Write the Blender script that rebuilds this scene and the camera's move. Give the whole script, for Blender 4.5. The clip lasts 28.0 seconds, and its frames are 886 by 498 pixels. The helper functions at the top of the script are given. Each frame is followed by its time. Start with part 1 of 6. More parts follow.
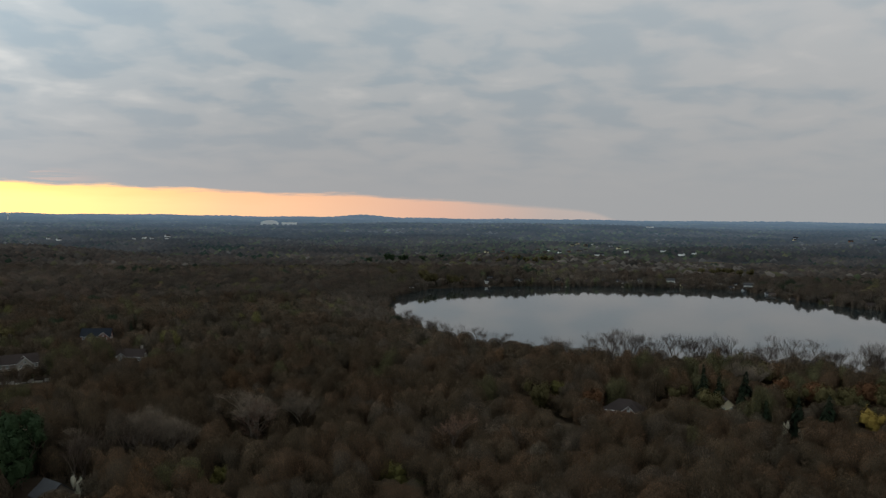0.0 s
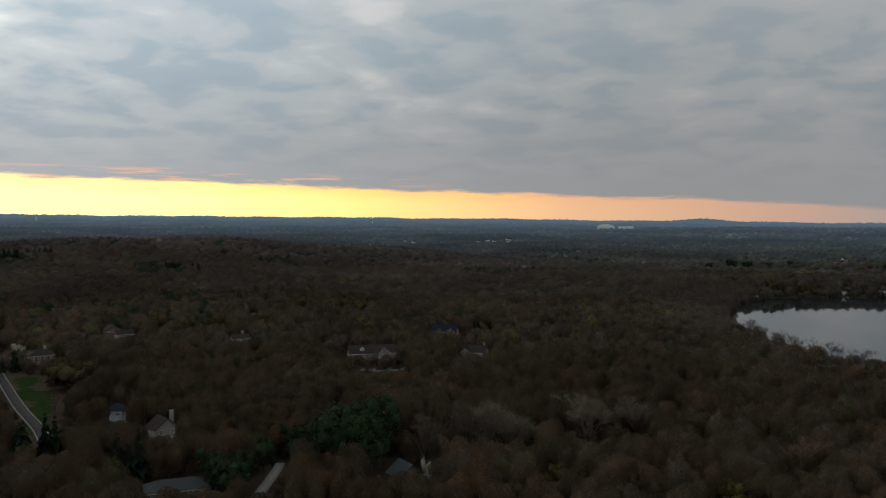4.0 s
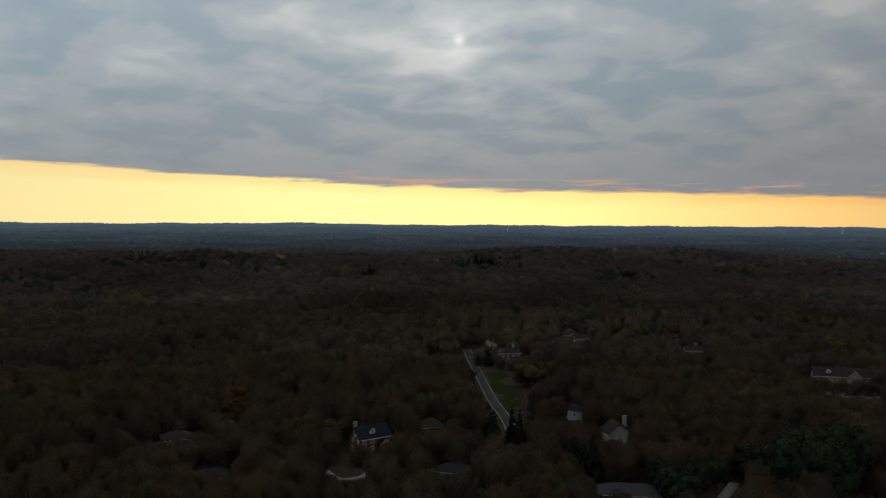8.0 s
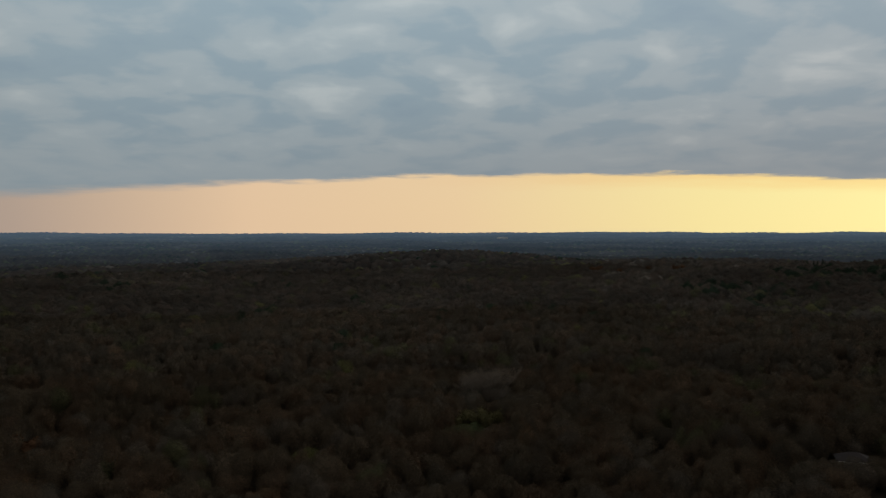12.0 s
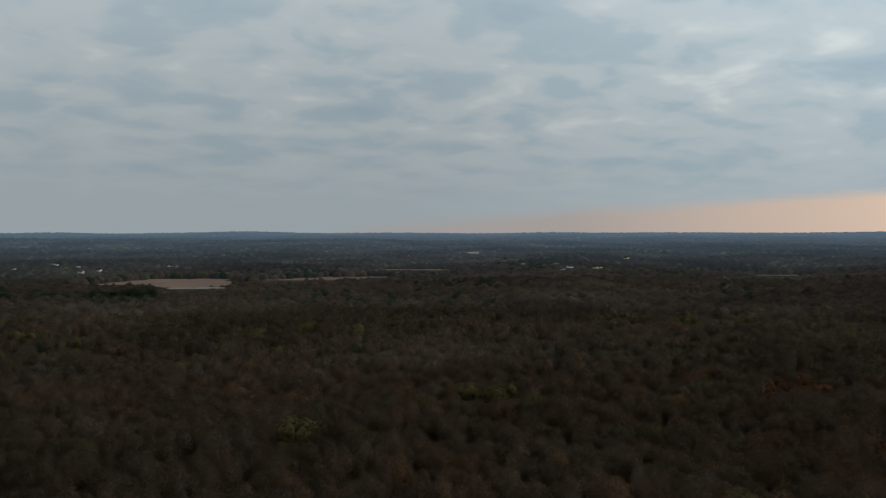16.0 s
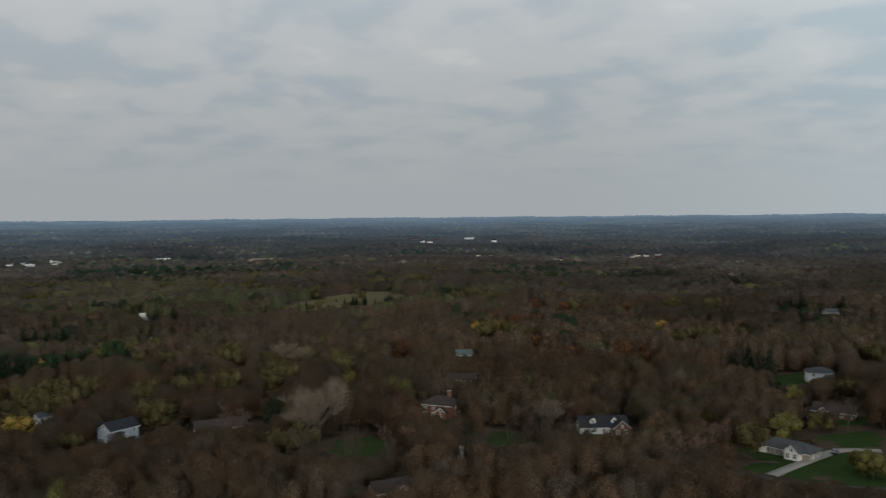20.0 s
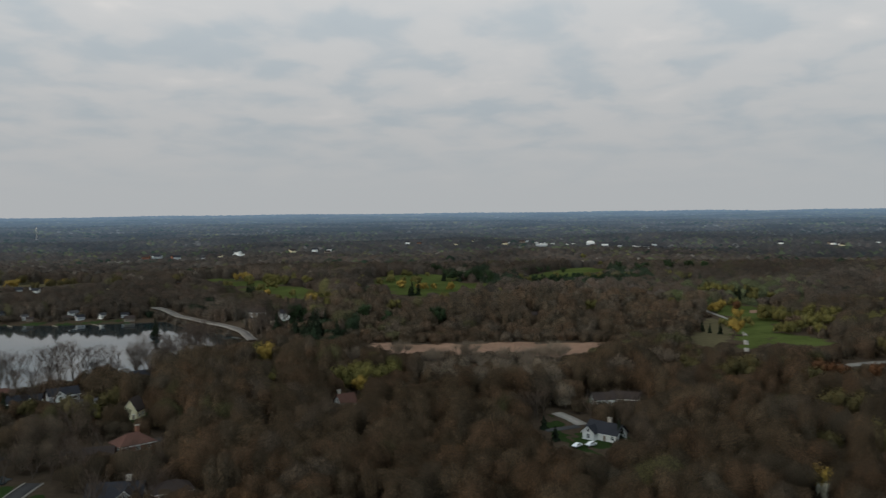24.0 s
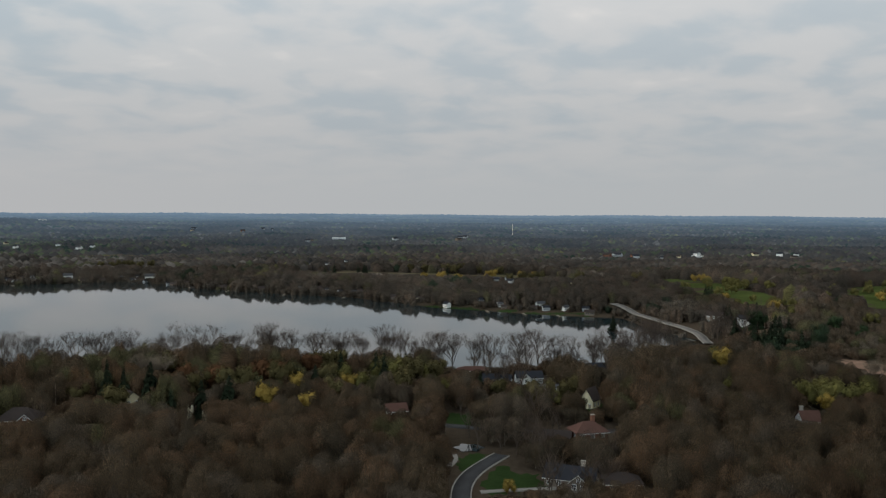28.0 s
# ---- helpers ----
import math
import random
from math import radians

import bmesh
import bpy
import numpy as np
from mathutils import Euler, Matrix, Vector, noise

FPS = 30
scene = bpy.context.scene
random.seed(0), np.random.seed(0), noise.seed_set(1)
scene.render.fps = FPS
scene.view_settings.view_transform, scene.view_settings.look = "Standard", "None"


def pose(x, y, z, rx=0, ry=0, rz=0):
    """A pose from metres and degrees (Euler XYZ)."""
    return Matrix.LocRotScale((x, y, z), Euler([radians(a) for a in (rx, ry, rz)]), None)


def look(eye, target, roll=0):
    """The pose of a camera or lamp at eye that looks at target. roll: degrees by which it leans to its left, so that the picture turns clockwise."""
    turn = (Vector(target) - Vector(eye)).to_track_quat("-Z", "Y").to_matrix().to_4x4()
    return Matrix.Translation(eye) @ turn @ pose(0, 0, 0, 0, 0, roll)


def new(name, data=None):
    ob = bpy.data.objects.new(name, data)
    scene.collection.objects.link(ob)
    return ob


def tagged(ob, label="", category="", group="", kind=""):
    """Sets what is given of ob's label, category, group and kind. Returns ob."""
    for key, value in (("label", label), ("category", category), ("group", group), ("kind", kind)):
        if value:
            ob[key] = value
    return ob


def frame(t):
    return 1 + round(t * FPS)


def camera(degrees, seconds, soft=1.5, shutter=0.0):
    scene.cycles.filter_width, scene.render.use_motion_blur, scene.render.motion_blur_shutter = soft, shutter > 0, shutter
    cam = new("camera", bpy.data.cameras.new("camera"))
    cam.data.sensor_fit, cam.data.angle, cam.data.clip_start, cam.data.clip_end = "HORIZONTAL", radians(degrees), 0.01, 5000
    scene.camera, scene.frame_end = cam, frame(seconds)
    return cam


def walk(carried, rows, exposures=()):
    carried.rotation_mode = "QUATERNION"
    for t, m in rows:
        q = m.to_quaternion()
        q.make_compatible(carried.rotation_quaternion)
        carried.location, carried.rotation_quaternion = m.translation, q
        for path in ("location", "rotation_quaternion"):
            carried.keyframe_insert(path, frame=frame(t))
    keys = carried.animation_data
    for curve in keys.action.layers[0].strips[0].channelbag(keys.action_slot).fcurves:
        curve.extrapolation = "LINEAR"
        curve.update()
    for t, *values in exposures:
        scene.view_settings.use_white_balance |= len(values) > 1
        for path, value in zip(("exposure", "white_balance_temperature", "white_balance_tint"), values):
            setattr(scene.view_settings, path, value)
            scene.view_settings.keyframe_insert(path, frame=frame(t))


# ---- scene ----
# The camera hovers 90 m over a lake and turns nearly once round.
cam = camera(54.77, 28.0, soft=1.3, shutter=0.2)
PATH = [
    (0.0, pose(0, 0, 90, 87.83, -0.68, 0.00)),
    (0.5, pose(0, 0, 90, 87.84, -0.66, 1.53)),
    (1.0, pose(0, 0, 90, 87.80, -0.62, 4.87)),
    (1.5, pose(0, 0, 90, 87.83, -0.60, 6.97)),
    (2.0, pose(0, 0, 90, 87.82, -0.62, 9.25)),
    (2.5, pose(0, 0, 90, 87.83, -0.65, 11.93)),
    (3.0, pose(0, 0, 90, 87.84, -0.65, 15.24)),
    (3.5, pose(0, 0, 90, 87.83, -0.64, 18.80)),
    (5.5, pose(0, 0, 90, 88.08, -0.37, 32.10)),
    (6.0, pose(0, 0, 90, 88.13, -0.45, 35.52)),
    (6.5, pose(0, 0, 90, 88.19, -0.49, 39.27)),
    (7.0, pose(0, 0, 90, 88.21, -0.39, 43.02)),
    (7.5, pose(0, 0, 90, 88.26, -0.39, 47.10)),
    (8.0, pose(0, 0, 90, 88.28, -0.37, 52.00)),
    (8.5, pose(0, 0, 90, 88.32, -0.30, 57.20)),
    (9.0, pose(0, 0, 90, 88.38, -0.26, 62.41)),
    (9.5, pose(0, 0, 90, 88.44, -0.25, 67.19)),
    (10.0, pose(0, 0, 90, 88.49, -0.21, 71.95)),
    (10.5, pose(0, 0, 90, 88.55, -0.10, 77.06)),
    (11.0, pose(0, 0, 90, 88.59, -0.04, 82.80)),
    (11.5, pose(0, 0, 90, 88.69, 0.09, 88.99)),
    (13.5, pose(0, 0, 90, 88.97, -0.07, 114.72)),
    (14.0, pose(0, 0, 90, 88.95, 0.01, 122.74)),
    (14.5, pose(0, 0, 90, 88.92, 0.08, 130.01)),
    (15.0, pose(0, 0, 90, 88.88, -0.06, 136.03)),
    (15.5, pose(0, 0, 90, 88.87, 0.05, 141.71)),
    (16.0, pose(0, 0, 90, 88.81, 0.01, 148.41)),
    (16.5, pose(0, 0, 90, 88.73, 0.08, 155.96)),
    (17.0, pose(0, 0, 90, 88.63, 0.08, 163.84)),
    (17.5, pose(0, 0, 90, 88.50, 0.07, 171.44)),
    (18.0, pose(0, 0, 90, 88.35, 0.07, 180.73)),
    (18.5, pose(0, 0, 90, 88.17, 0.14, 193.18)),
    (19.0, pose(0, 0, 90, 88.00, 0.31, 205.19)),
    (19.5, pose(0, 0, 90, 87.85, 0.36, 215.79)),
    (20.0, pose(0, 0, 90, 87.78, 0.54, 225.19)),
    (20.5, pose(0, 0, 90, 87.68, 0.65, 234.02)),
    (21.0, pose(0, 0, 90, 87.57, 0.67, 242.62)),
    (21.5, pose(0, 0, 90, 87.53, 0.86, 251.19)),
    (22.0, pose(0, 0, 90, 87.52, 0.86, 259.43)),
    (22.5, pose(0, 0, 90, 87.47, 0.85, 267.39)),
    (24.5, pose(0, 0, 90, 87.51, 0.58, 298.79)),
    (25.0, pose(0, 0, 90, 87.52, 0.51, 305.83)),
    (25.5, pose(0, 0, 90, 87.55, 0.33, 312.22)),
    (26.0, pose(0, 0, 90, 87.58, 0.20, 318.43)),
    (26.5, pose(0, 0, 90, 87.60, 0.01, 320.50)),
    (27.0, pose(0, 0, 90, 87.59, -0.15, 320.82)),
    (27.5, pose(0, 0, 90, 87.60, -0.27, 321.09)),
    (28.0, pose(0, 0, 90, 87.60, -0.33, 321.31)),
]
EXPOSURES = [(0, -0.16), (3, -0.35), (6, -0.85), (8, -1.05), (11, -1.12), (14, -1.05), (15, -0.62), (16, -0.55), (17, -0.42), (18, -0.38), (19, -0.12), (20, -0.08), (22, 0.06), (25, 0.14), (28, 0.18)]
walk(cam, PATH, EXPOSURES)

# ---- sky, sun ----
SUN_BEARING, SUN_HEIGHT = 51.0, 12.0     # degrees: the veiled sun
world = bpy.data.worlds.new("evening_sky")
scene.world = world
world.use_nodes = True
wt = world.node_tree
wt.nodes.clear()


def wn(kind, **inputs):
    n = wt.nodes.new(kind)
    for k, v in inputs.items():
        if k.startswith("in"):
            sock = n.inputs[int(k[2:])]
            if isinstance(v, bpy.types.NodeSocket):
                wt.links.new(v, sock)
            else:
                sock.default_value = v
    return n


def wmath(op, a, b=0.0, c=0.0, clamp=False):
    n = wn("ShaderNodeMath", in0=a, in1=b, in2=c)
    n.operation, n.use_clamp = op, clamp
    return n.outputs[0]


def wramp(fac, stops, mode="B_SPLINE"):
    n = wn("ShaderNodeValToRGB", in0=fac)
    n.color_ramp.interpolation = mode
    e = n.color_ramp.elements
    e[0].position, e[0].color = stops[0][0], (*stops[0][1], 1)
    e[1].position, e[1].color = stops[-1][0], (*stops[-1][1], 1)
    for p, c in stops[1:-1]:
        e.new(p).color = (*c, 1)
    return n.outputs[0]


def wmix(fac, a, b, mode="MIX"):
    n = wt.nodes.new("ShaderNodeMix")
    n.data_type, n.blend_type = "RGBA", mode
    for k, v in ((0, fac), (6, a), (7, b)):
        if isinstance(v, bpy.types.NodeSocket):
            wt.links.new(v, n.inputs[k])
        else:
            n.inputs[k].default_value = v if k == 0 else (*v, 1)
    return n.outputs[2]


def wsmooth(v, a, b):
    n = wn("ShaderNodeMapRange", in0=v, in1=a, in2=b)
    n.interpolation_type = "SMOOTHSTEP"
    return n.outputs[0]


way = wn("ShaderNodeTexCoord").outputs["Generated"]
sep = wn("ShaderNodeSeparateXYZ", in0=way)
dx, dy, dz = sep.outputs
bearing = wmath("DEGREES", wmath("ARCTAN2", wmath("MULTIPLY", dx, -1.0), dy))
height = wmath("DEGREES", wmath("ARCSINE", dz))
# the cloud deck: noise on a flat sheet overhead
low = wmath("ADD", wmath("MAXIMUM", dz, 0.0), 0.20)
sheet = wn("ShaderNodeCombineXYZ", in0=wmath("DIVIDE", dx, low), in1=wmath("DIVIDE", dy, low), in2=0.0).outputs[0]
puffs = wn("ShaderNodeTexNoise", in0=sheet, in2=4.2, in3=5.0, in4=0.46, in8=0.25).outputs[0]
banks = wn("ShaderNodeTexNoise", in0=sheet, in2=1.3, in3=2.0, in4=0.5).outputs[0]
deck = wmath("ADD", wmath("MULTIPLY", puffs, 0.62), wmath("MULTIPLY", banks, 0.38))
calm = wmath("ADD", 0.56, wmath("MULTIPLY", wsmooth(wmath("COSINE", wmath("RADIANS", wmath("SUBTRACT", bearing, 85.0))), -0.45, 0.5), 0.42))
soft_low = wmath("MULTIPLY", wsmooth(height, 0.5, 9.0), calm)
deck = wmath("ADD", wmath("MULTIPLY", wmath("SUBTRACT", deck, 0.5), soft_low), 0.5)
clouds = wramp(deck, [(0.33, (0.385, 0.452, 0.508)), (0.44, (0.425, 0.488, 0.530)), (0.53, (0.522, 0.552, 0.568)), (0.68, (0.70, 0.69, 0.672))], "EASE")
lift = wmath("ADD", 0.75, wmath("MULTIPLY", wsmooth(height, 0.0, 24.0), 0.42))
clouds = wmix(1.0, clouds, wn("ShaderNodeCombineXYZ", in0=lift, in1=lift, in2=lift).outputs[0], "MULTIPLY")
blue_west = wsmooth(wmath("ABSOLUTE", wmath("SUBTRACT", bearing, 72.0)), 80.0, 30.0)
clouds = wmix(blue_west, clouds, wmix(1.0, clouds, (0.955, 1.005, 1.035), "MULTIPLY"))
west = wsmooth(wmath("ABSOLUTE", wmath("SUBTRACT", bearing, 80.0)), 75.0, 25.0)
south = wmath("MULTIPLY", wsmooth(wmath("COSINE", wmath("RADIANS", wmath("SUBTRACT", bearing, 163.0))), 0.55, 0.97), 0.26)
glare = wmath("ADD", wmath("ADD", 1.0, south), wmath("MULTIPLY", west, 0.66))
clouds = wmix(1.0, clouds, wn("ShaderNodeCombineXYZ", in0=glare, in1=glare, in2=glare).outputs[0], "MULTIPLY")
cool = wmath("MULTIPLY", wsmooth(wmath("COSINE", wmath("RADIANS", wmath("SUBTRACT", bearing, 140.0))), 0.1, 0.9), 0.85)
clouds = wmix(cool, clouds, wmix(1.0, clouds, (0.92, 1.0, 1.025), "MULTIPLY"))
rosy = wsmooth(wmath("COSINE", wmath("RADIANS", wmath("ADD", bearing, 58.0))), 0.45, 0.97)
clouds = wmix(rosy, clouds, wmix(1.0, clouds, (1.035, 1.0, 0.985), "MULTIPLY"))
# warm light under the deck towards the sunset
warm = wmath("MULTIPLY", wsmooth(height, 11.0, 0.5), wsmooth(wmath("ABSOLUTE", wmath("SUBTRACT", bearing, 48.0)), 100.0, 20.0))
clouds = wmix(wmath("MULTIPLY", warm, 0.27), clouds, (0.56, 0.45, 0.41))
# the veiled sun
sx, sy = -math.sin(radians(SUN_BEARING)), math.cos(radians(SUN_BEARING))
sz = math.sin(radians(SUN_HEIGHT))
sc = math.cos(radians(SUN_HEIGHT))
facing = wn("ShaderNodeVectorMath", in0=way, in1=(sx * sc, sy * sc, sz))
facing.operation = "DOT_PRODUCT"
off = wmath("DEGREES", wmath("ARCCOSINE", wmath("MINIMUM", facing.outputs["Value"], 1.0)))
veil = wmath("ADD", wmath("ADD", wmath("MULTIPLY", wmath("EXPONENT", wmath("MULTIPLY", wmath("MULTIPLY", off, off), -9.0)), 0.6), wmath("MULTIPLY", wmath("EXPONENT", wmath("MULTIPLY", wmath("MULTIPLY", off, off), -0.35)), wmath("MULTIPLY", wsmooth(deck, 0.40, 0.58), 0.42))),
             wmath("MULTIPLY", wmath("EXPONENT", wmath("MULTIPLY", off, -0.14)), wmath("MULTIPLY", wsmooth(deck, 0.42, 0.66), 0.28)))
glow = wn("ShaderNodeCombineXYZ", in0=veil, in1=wmath("MULTIPLY", veil, 0.93), in2=wmath("MULTIPLY", veil, 0.80)).outputs[0]
clouds = wmix(1.0, clouds, glow, "ADD")
# the clear strip between the deck and the horizon
span = wmath("DIVIDE", wmath("ADD", bearing, 30.0), 200.0)
edge = wramp(span, [(0.08, (0, 0, 0)), (0.115, (.12, .12, .12)), (0.148, (.20, .20, .20)), (0.18, (.25, .25, .25)), (0.233, (.295, .295, .295)), (0.285, (.36, .36, .36)), (0.41, (.455, .455, .455)), (0.545, (.72, .72, .72)),
                    (0.63, (.73, .73, .73)), (0.70, (.61, .61, .61)), (0.77, (.43, .43, .43)), (0.85, (.25, .25, .25)), (0.91, (.08, .08, .08)), (0.95, (0, 0, 0))], "LINEAR")
ragged = wn("ShaderNodeTexNoise", in0=wn("ShaderNodeCombineXYZ", in0=wmath("MULTIPLY", bearing, 0.22), in1=wmath("MULTIPLY", height, 2.0), in2=0.0).outputs[0], in2=1.0, in3=6.0, in4=0.6).outputs[0]
rim = wmath("ADD", wmath("SUBTRACT", wmath("MULTIPLY", edge, 5.0), wsmooth(edge, 0.08, 0.0)), wmath("MULTIPLY", wmath("SUBTRACT", ragged, 0.5), wsmooth(edge, 0.02, 0.30)))
covered = wsmooth(wmath("SUBTRACT", height, rim), wmath("SUBTRACT", -0.10, wmath("MULTIPLY", wsmooth(bearing, 95.0, 135.0), 0.5)), wmath("ADD", 0.22, wmath("MULTIPLY", wsmooth(bearing, 95.0, 135.0), 0.4)))
strip = wramp(span, [(0.06, (0.46, 0.45, 0.455)), (0.115, (0.53, 0.45, 0.425)), (0.155, (0.82, 0.50, 0.38)), (0.22, (1.2, 0.70, 0.40)), (0.285, (1.9, 1.22, 0.42)), (0.36, (1.9, 1.75, 0.68)),
                     (0.45, (2.0, 1.85, 0.78)), (0.54, (1.9, 1.6, 0.74)), (0.62, (1.70, 1.25, 0.74)), (0.69, (1.60, 1.14, 0.74)), (0.76, (0.90, 0.69, 0.56)), (0.85, (0.52, 0.47, 0.45)), (0.93, (0.45, 0.46, 0.48))], "LINEAR")
nishita = wt.nodes.new("ShaderNodeTexSky")
nishita.sky_type, nishita.sun_disc = "NISHITA", False
nishita.sun_elevation, nishita.sun_rotation = radians(SUN_HEIGHT), radians(-SUN_BEARING)
strip = wmix(1.0, strip, wmix(1.0, nishita.outputs[0], (0.008, 0.008, 0.008), "MULTIPLY"), "ADD")
fringe = wmath("MULTIPLY", wsmooth(wmath("SUBTRACT", height, rim), -1.1, 0.05), wmath("MULTIPLY", wmath("MULTIPLY", wsmooth(edge, 0.20, 0.38), wsmooth(bearing, 100.0, 75.0)), 0.85))
strip = wmix(fringe, strip, wmix(1.0, strip, (0.97, 0.80, 0.72), "MULTIPLY"))
# thin pink wisps just above the rim
wisp = wn("ShaderNodeTexNoise", in0=wn("ShaderNodeCombineXYZ", in0=wmath("MULTIPLY", bearing, 0.16), in1=wmath("MULTIPLY", height, 2.6), in2=3.0).outputs[0], in2=1.0, in3=5.0, in4=0.6).outputs[0]
above = wmath("SUBTRACT", height, rim)
wisps = wmath("MULTIPLY", wmath("MULTIPLY", wsmooth(wisp, 0.49, 0.60), wmath("MULTIPLY", wsmooth(above, 0.0, 0.15), wsmooth(above, 1.0, 0.45))),
              wmath("MULTIPLY", wsmooth(bearing, 20.0, 34.0), wsmooth(bearing, 66.0, 50.0)))
clouds = wmix(wmath("MULTIPLY", wisps, 0.8), clouds, (1.35, 0.72, 0.48))
sky = wmix(covered, strip, clouds)
sky = wmix(wsmooth(height, -0.6, -1.6), sky, (0.03, 0.03, 0.03))
back = wn("ShaderNodeBackground", in0=sky, in1=1.0)
wt.links.new(back.outputs[0], wn("ShaderNodeOutputWorld").inputs[0])

sun_data = bpy.data.lights.new("veiled_sun", "SUN")
sun_data.energy, sun_data.angle, sun_data.color = 1.0, radians(14), (1.0, 0.90, 0.76)
sun = new("veiled_sun", sun_data)
sun.matrix_world = look((sx * sc * 1000, sy * sc * 1000, sz * 1000), (0, 0, 0))

# ---- materials ----


def material(name, colour, rough=0.9, vary=0.25, size=1.0, bump=0.0, tint=False, metal=0.0, coarse=0.0, spec=0.2):
    """A matt surface with grain at a fine and a coarse scale (size: metres of the fine grain)."""
    m = bpy.data.materials.new(name)
    m.use_nodes = True
    nt = m.node_tree
    b = nt.nodes["Principled BSDF"]
    b.inputs["Roughness"].default_value, b.inputs["Metallic"].default_value = rough, metal
    b.inputs["Specular IOR Level"].default_value = spec
    co = nt.nodes.new("ShaderNodeNewGeometry").outputs["Position"]
    fine, wide = nt.nodes.new("ShaderNodeTexNoise"), nt.nodes.new("ShaderNodeTexNoise")
    fine.inputs["Scale"].default_value, fine.inputs["Detail"].default_value = 1 / size, 5
    wide.inputs["Scale"].default_value, wide.inputs["Detail"].default_value = 1 / (size * 9), 3
    rnd = nt.nodes.new("ShaderNodeObjectInfo").outputs["Random"] if not tint else nt.nodes.new("ShaderNodeNewGeometry").outputs["Random Per Island"]
    def maths(op, a, c):
        n = nt.nodes.new("ShaderNodeMath")
        n.operation = op
        for s, v in zip(n.inputs, (a, c)):
            if isinstance(v, bpy.types.NodeSocket):
                nt.links.new(v, s)
            else:
                s.default_value = v
        return n.outputs[0]
    for t in (fine, wide):
        nt.links.new(co, t.inputs["Vector"])
    k = maths("ADD", maths("MULTIPLY", maths("SUBTRACT", fine.outputs[0], .5), 2.2), maths("MULTIPLY", maths("SUBTRACT", wide.outputs[0], .5), 2.2 + coarse))
    k = maths("ADD", k, maths("SUBTRACT", rnd, .5))
    k = maths("MAXIMUM", maths("ADD", maths("MULTIPLY", k, vary), 1.0), 0.15)
    mul = nt.nodes.new("ShaderNodeVectorMath")
    mul.operation = "SCALE"
    if tint:
        a = nt.nodes.new("ShaderNodeAttribute")
        a.attribute_name = "tint"
        nt.links.new(a.outputs["Color"], mul.inputs[0])
    else:
        mul.inputs[0].default_value = colour
    nt.links.new(k, mul.inputs["Scale"])
    nt.links.new(mul.outputs[0], b.inputs["Base Color"])
    if bump:
        bp = nt.nodes.new("ShaderNodeBump")
        bp.inputs["Strength"].default_value, bp.inputs["Distance"].default_value = 1.0, bump
        nt.links.new(fine.outputs[0], bp.inputs["Height"])
        nt.links.new(bp.outputs[0], b.inputs["Normal"])
    return m


def open_twigs(m, scale, cover, soft=.2):
    """Lets the light through between the twigs of a crown."""
    nt = m.node_tree
    b = nt.nodes["Principled BSDF"]
    geo = nt.nodes.new("ShaderNodeNewGeometry")
    stretch = nt.nodes.new("ShaderNodeVectorMath")
    stretch.operation = "MULTIPLY"
    stretch.inputs[1].default_value = (scale, scale, scale * .28)
    nz = nt.nodes.new("ShaderNodeTexNoise")
    nz.inputs["Scale"].default_value, nz.inputs["Detail"].default_value, nz.inputs["Roughness"].default_value = 1.0, 4.0, 0.7
    step = nt.nodes.new("ShaderNodeMapRange")
    step.inputs[1].default_value, step.inputs[2].default_value = cover - soft, cover + soft
    nt.links.new(geo.outputs["Position"], stretch.inputs[0])
    nt.links.new(stretch.outputs[0], nz.inputs["Vector"])
    thin = nt.nodes.new("ShaderNodeAttribute")
    thin.attribute_name = "tint"
    fill = nt.nodes.new("ShaderNodeMath")
    fill.operation = "MULTIPLY_ADD"
    fill.inputs[1].default_value = .14
    nt.links.new(thin.outputs["Alpha"], fill.inputs[0])
    nt.links.new(nz.outputs[0], fill.inputs[2])
    nt.links.new(fill.outputs[0], step.inputs[0])
    nt.links.new(step.outputs[0], b.inputs["Alpha"])
    return m


NEAR_WOODS = open_twigs(material("near_bare_twigs", (0, 0, 0), 1.0, 0.30, 0.45, 0.18, tint=True, spec=0.0), 3.6, .595, .10)
MID_WOODS = open_twigs(material("further_bare_twigs", (0, 0, 0), 1.0, 0.26, 0.8, 0.18, tint=True, spec=0.0), 2.4, .575, .10)


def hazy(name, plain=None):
    """Backdrop of far land: evening haze painted as blue emission, growing with the distance."""
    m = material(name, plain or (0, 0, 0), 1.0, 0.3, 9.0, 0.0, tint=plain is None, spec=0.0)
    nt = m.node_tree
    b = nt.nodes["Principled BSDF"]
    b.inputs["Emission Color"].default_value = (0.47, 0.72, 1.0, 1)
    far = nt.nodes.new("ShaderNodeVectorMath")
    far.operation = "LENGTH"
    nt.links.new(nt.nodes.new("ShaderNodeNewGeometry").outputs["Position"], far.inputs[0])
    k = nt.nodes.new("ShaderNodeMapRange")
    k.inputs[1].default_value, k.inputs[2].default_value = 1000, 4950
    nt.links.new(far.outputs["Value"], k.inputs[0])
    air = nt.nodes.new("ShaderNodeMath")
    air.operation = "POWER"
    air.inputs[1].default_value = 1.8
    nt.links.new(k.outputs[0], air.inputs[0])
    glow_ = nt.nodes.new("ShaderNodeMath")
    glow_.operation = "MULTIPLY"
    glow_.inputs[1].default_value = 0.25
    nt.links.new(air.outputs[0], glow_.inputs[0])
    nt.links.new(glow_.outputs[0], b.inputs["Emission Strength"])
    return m


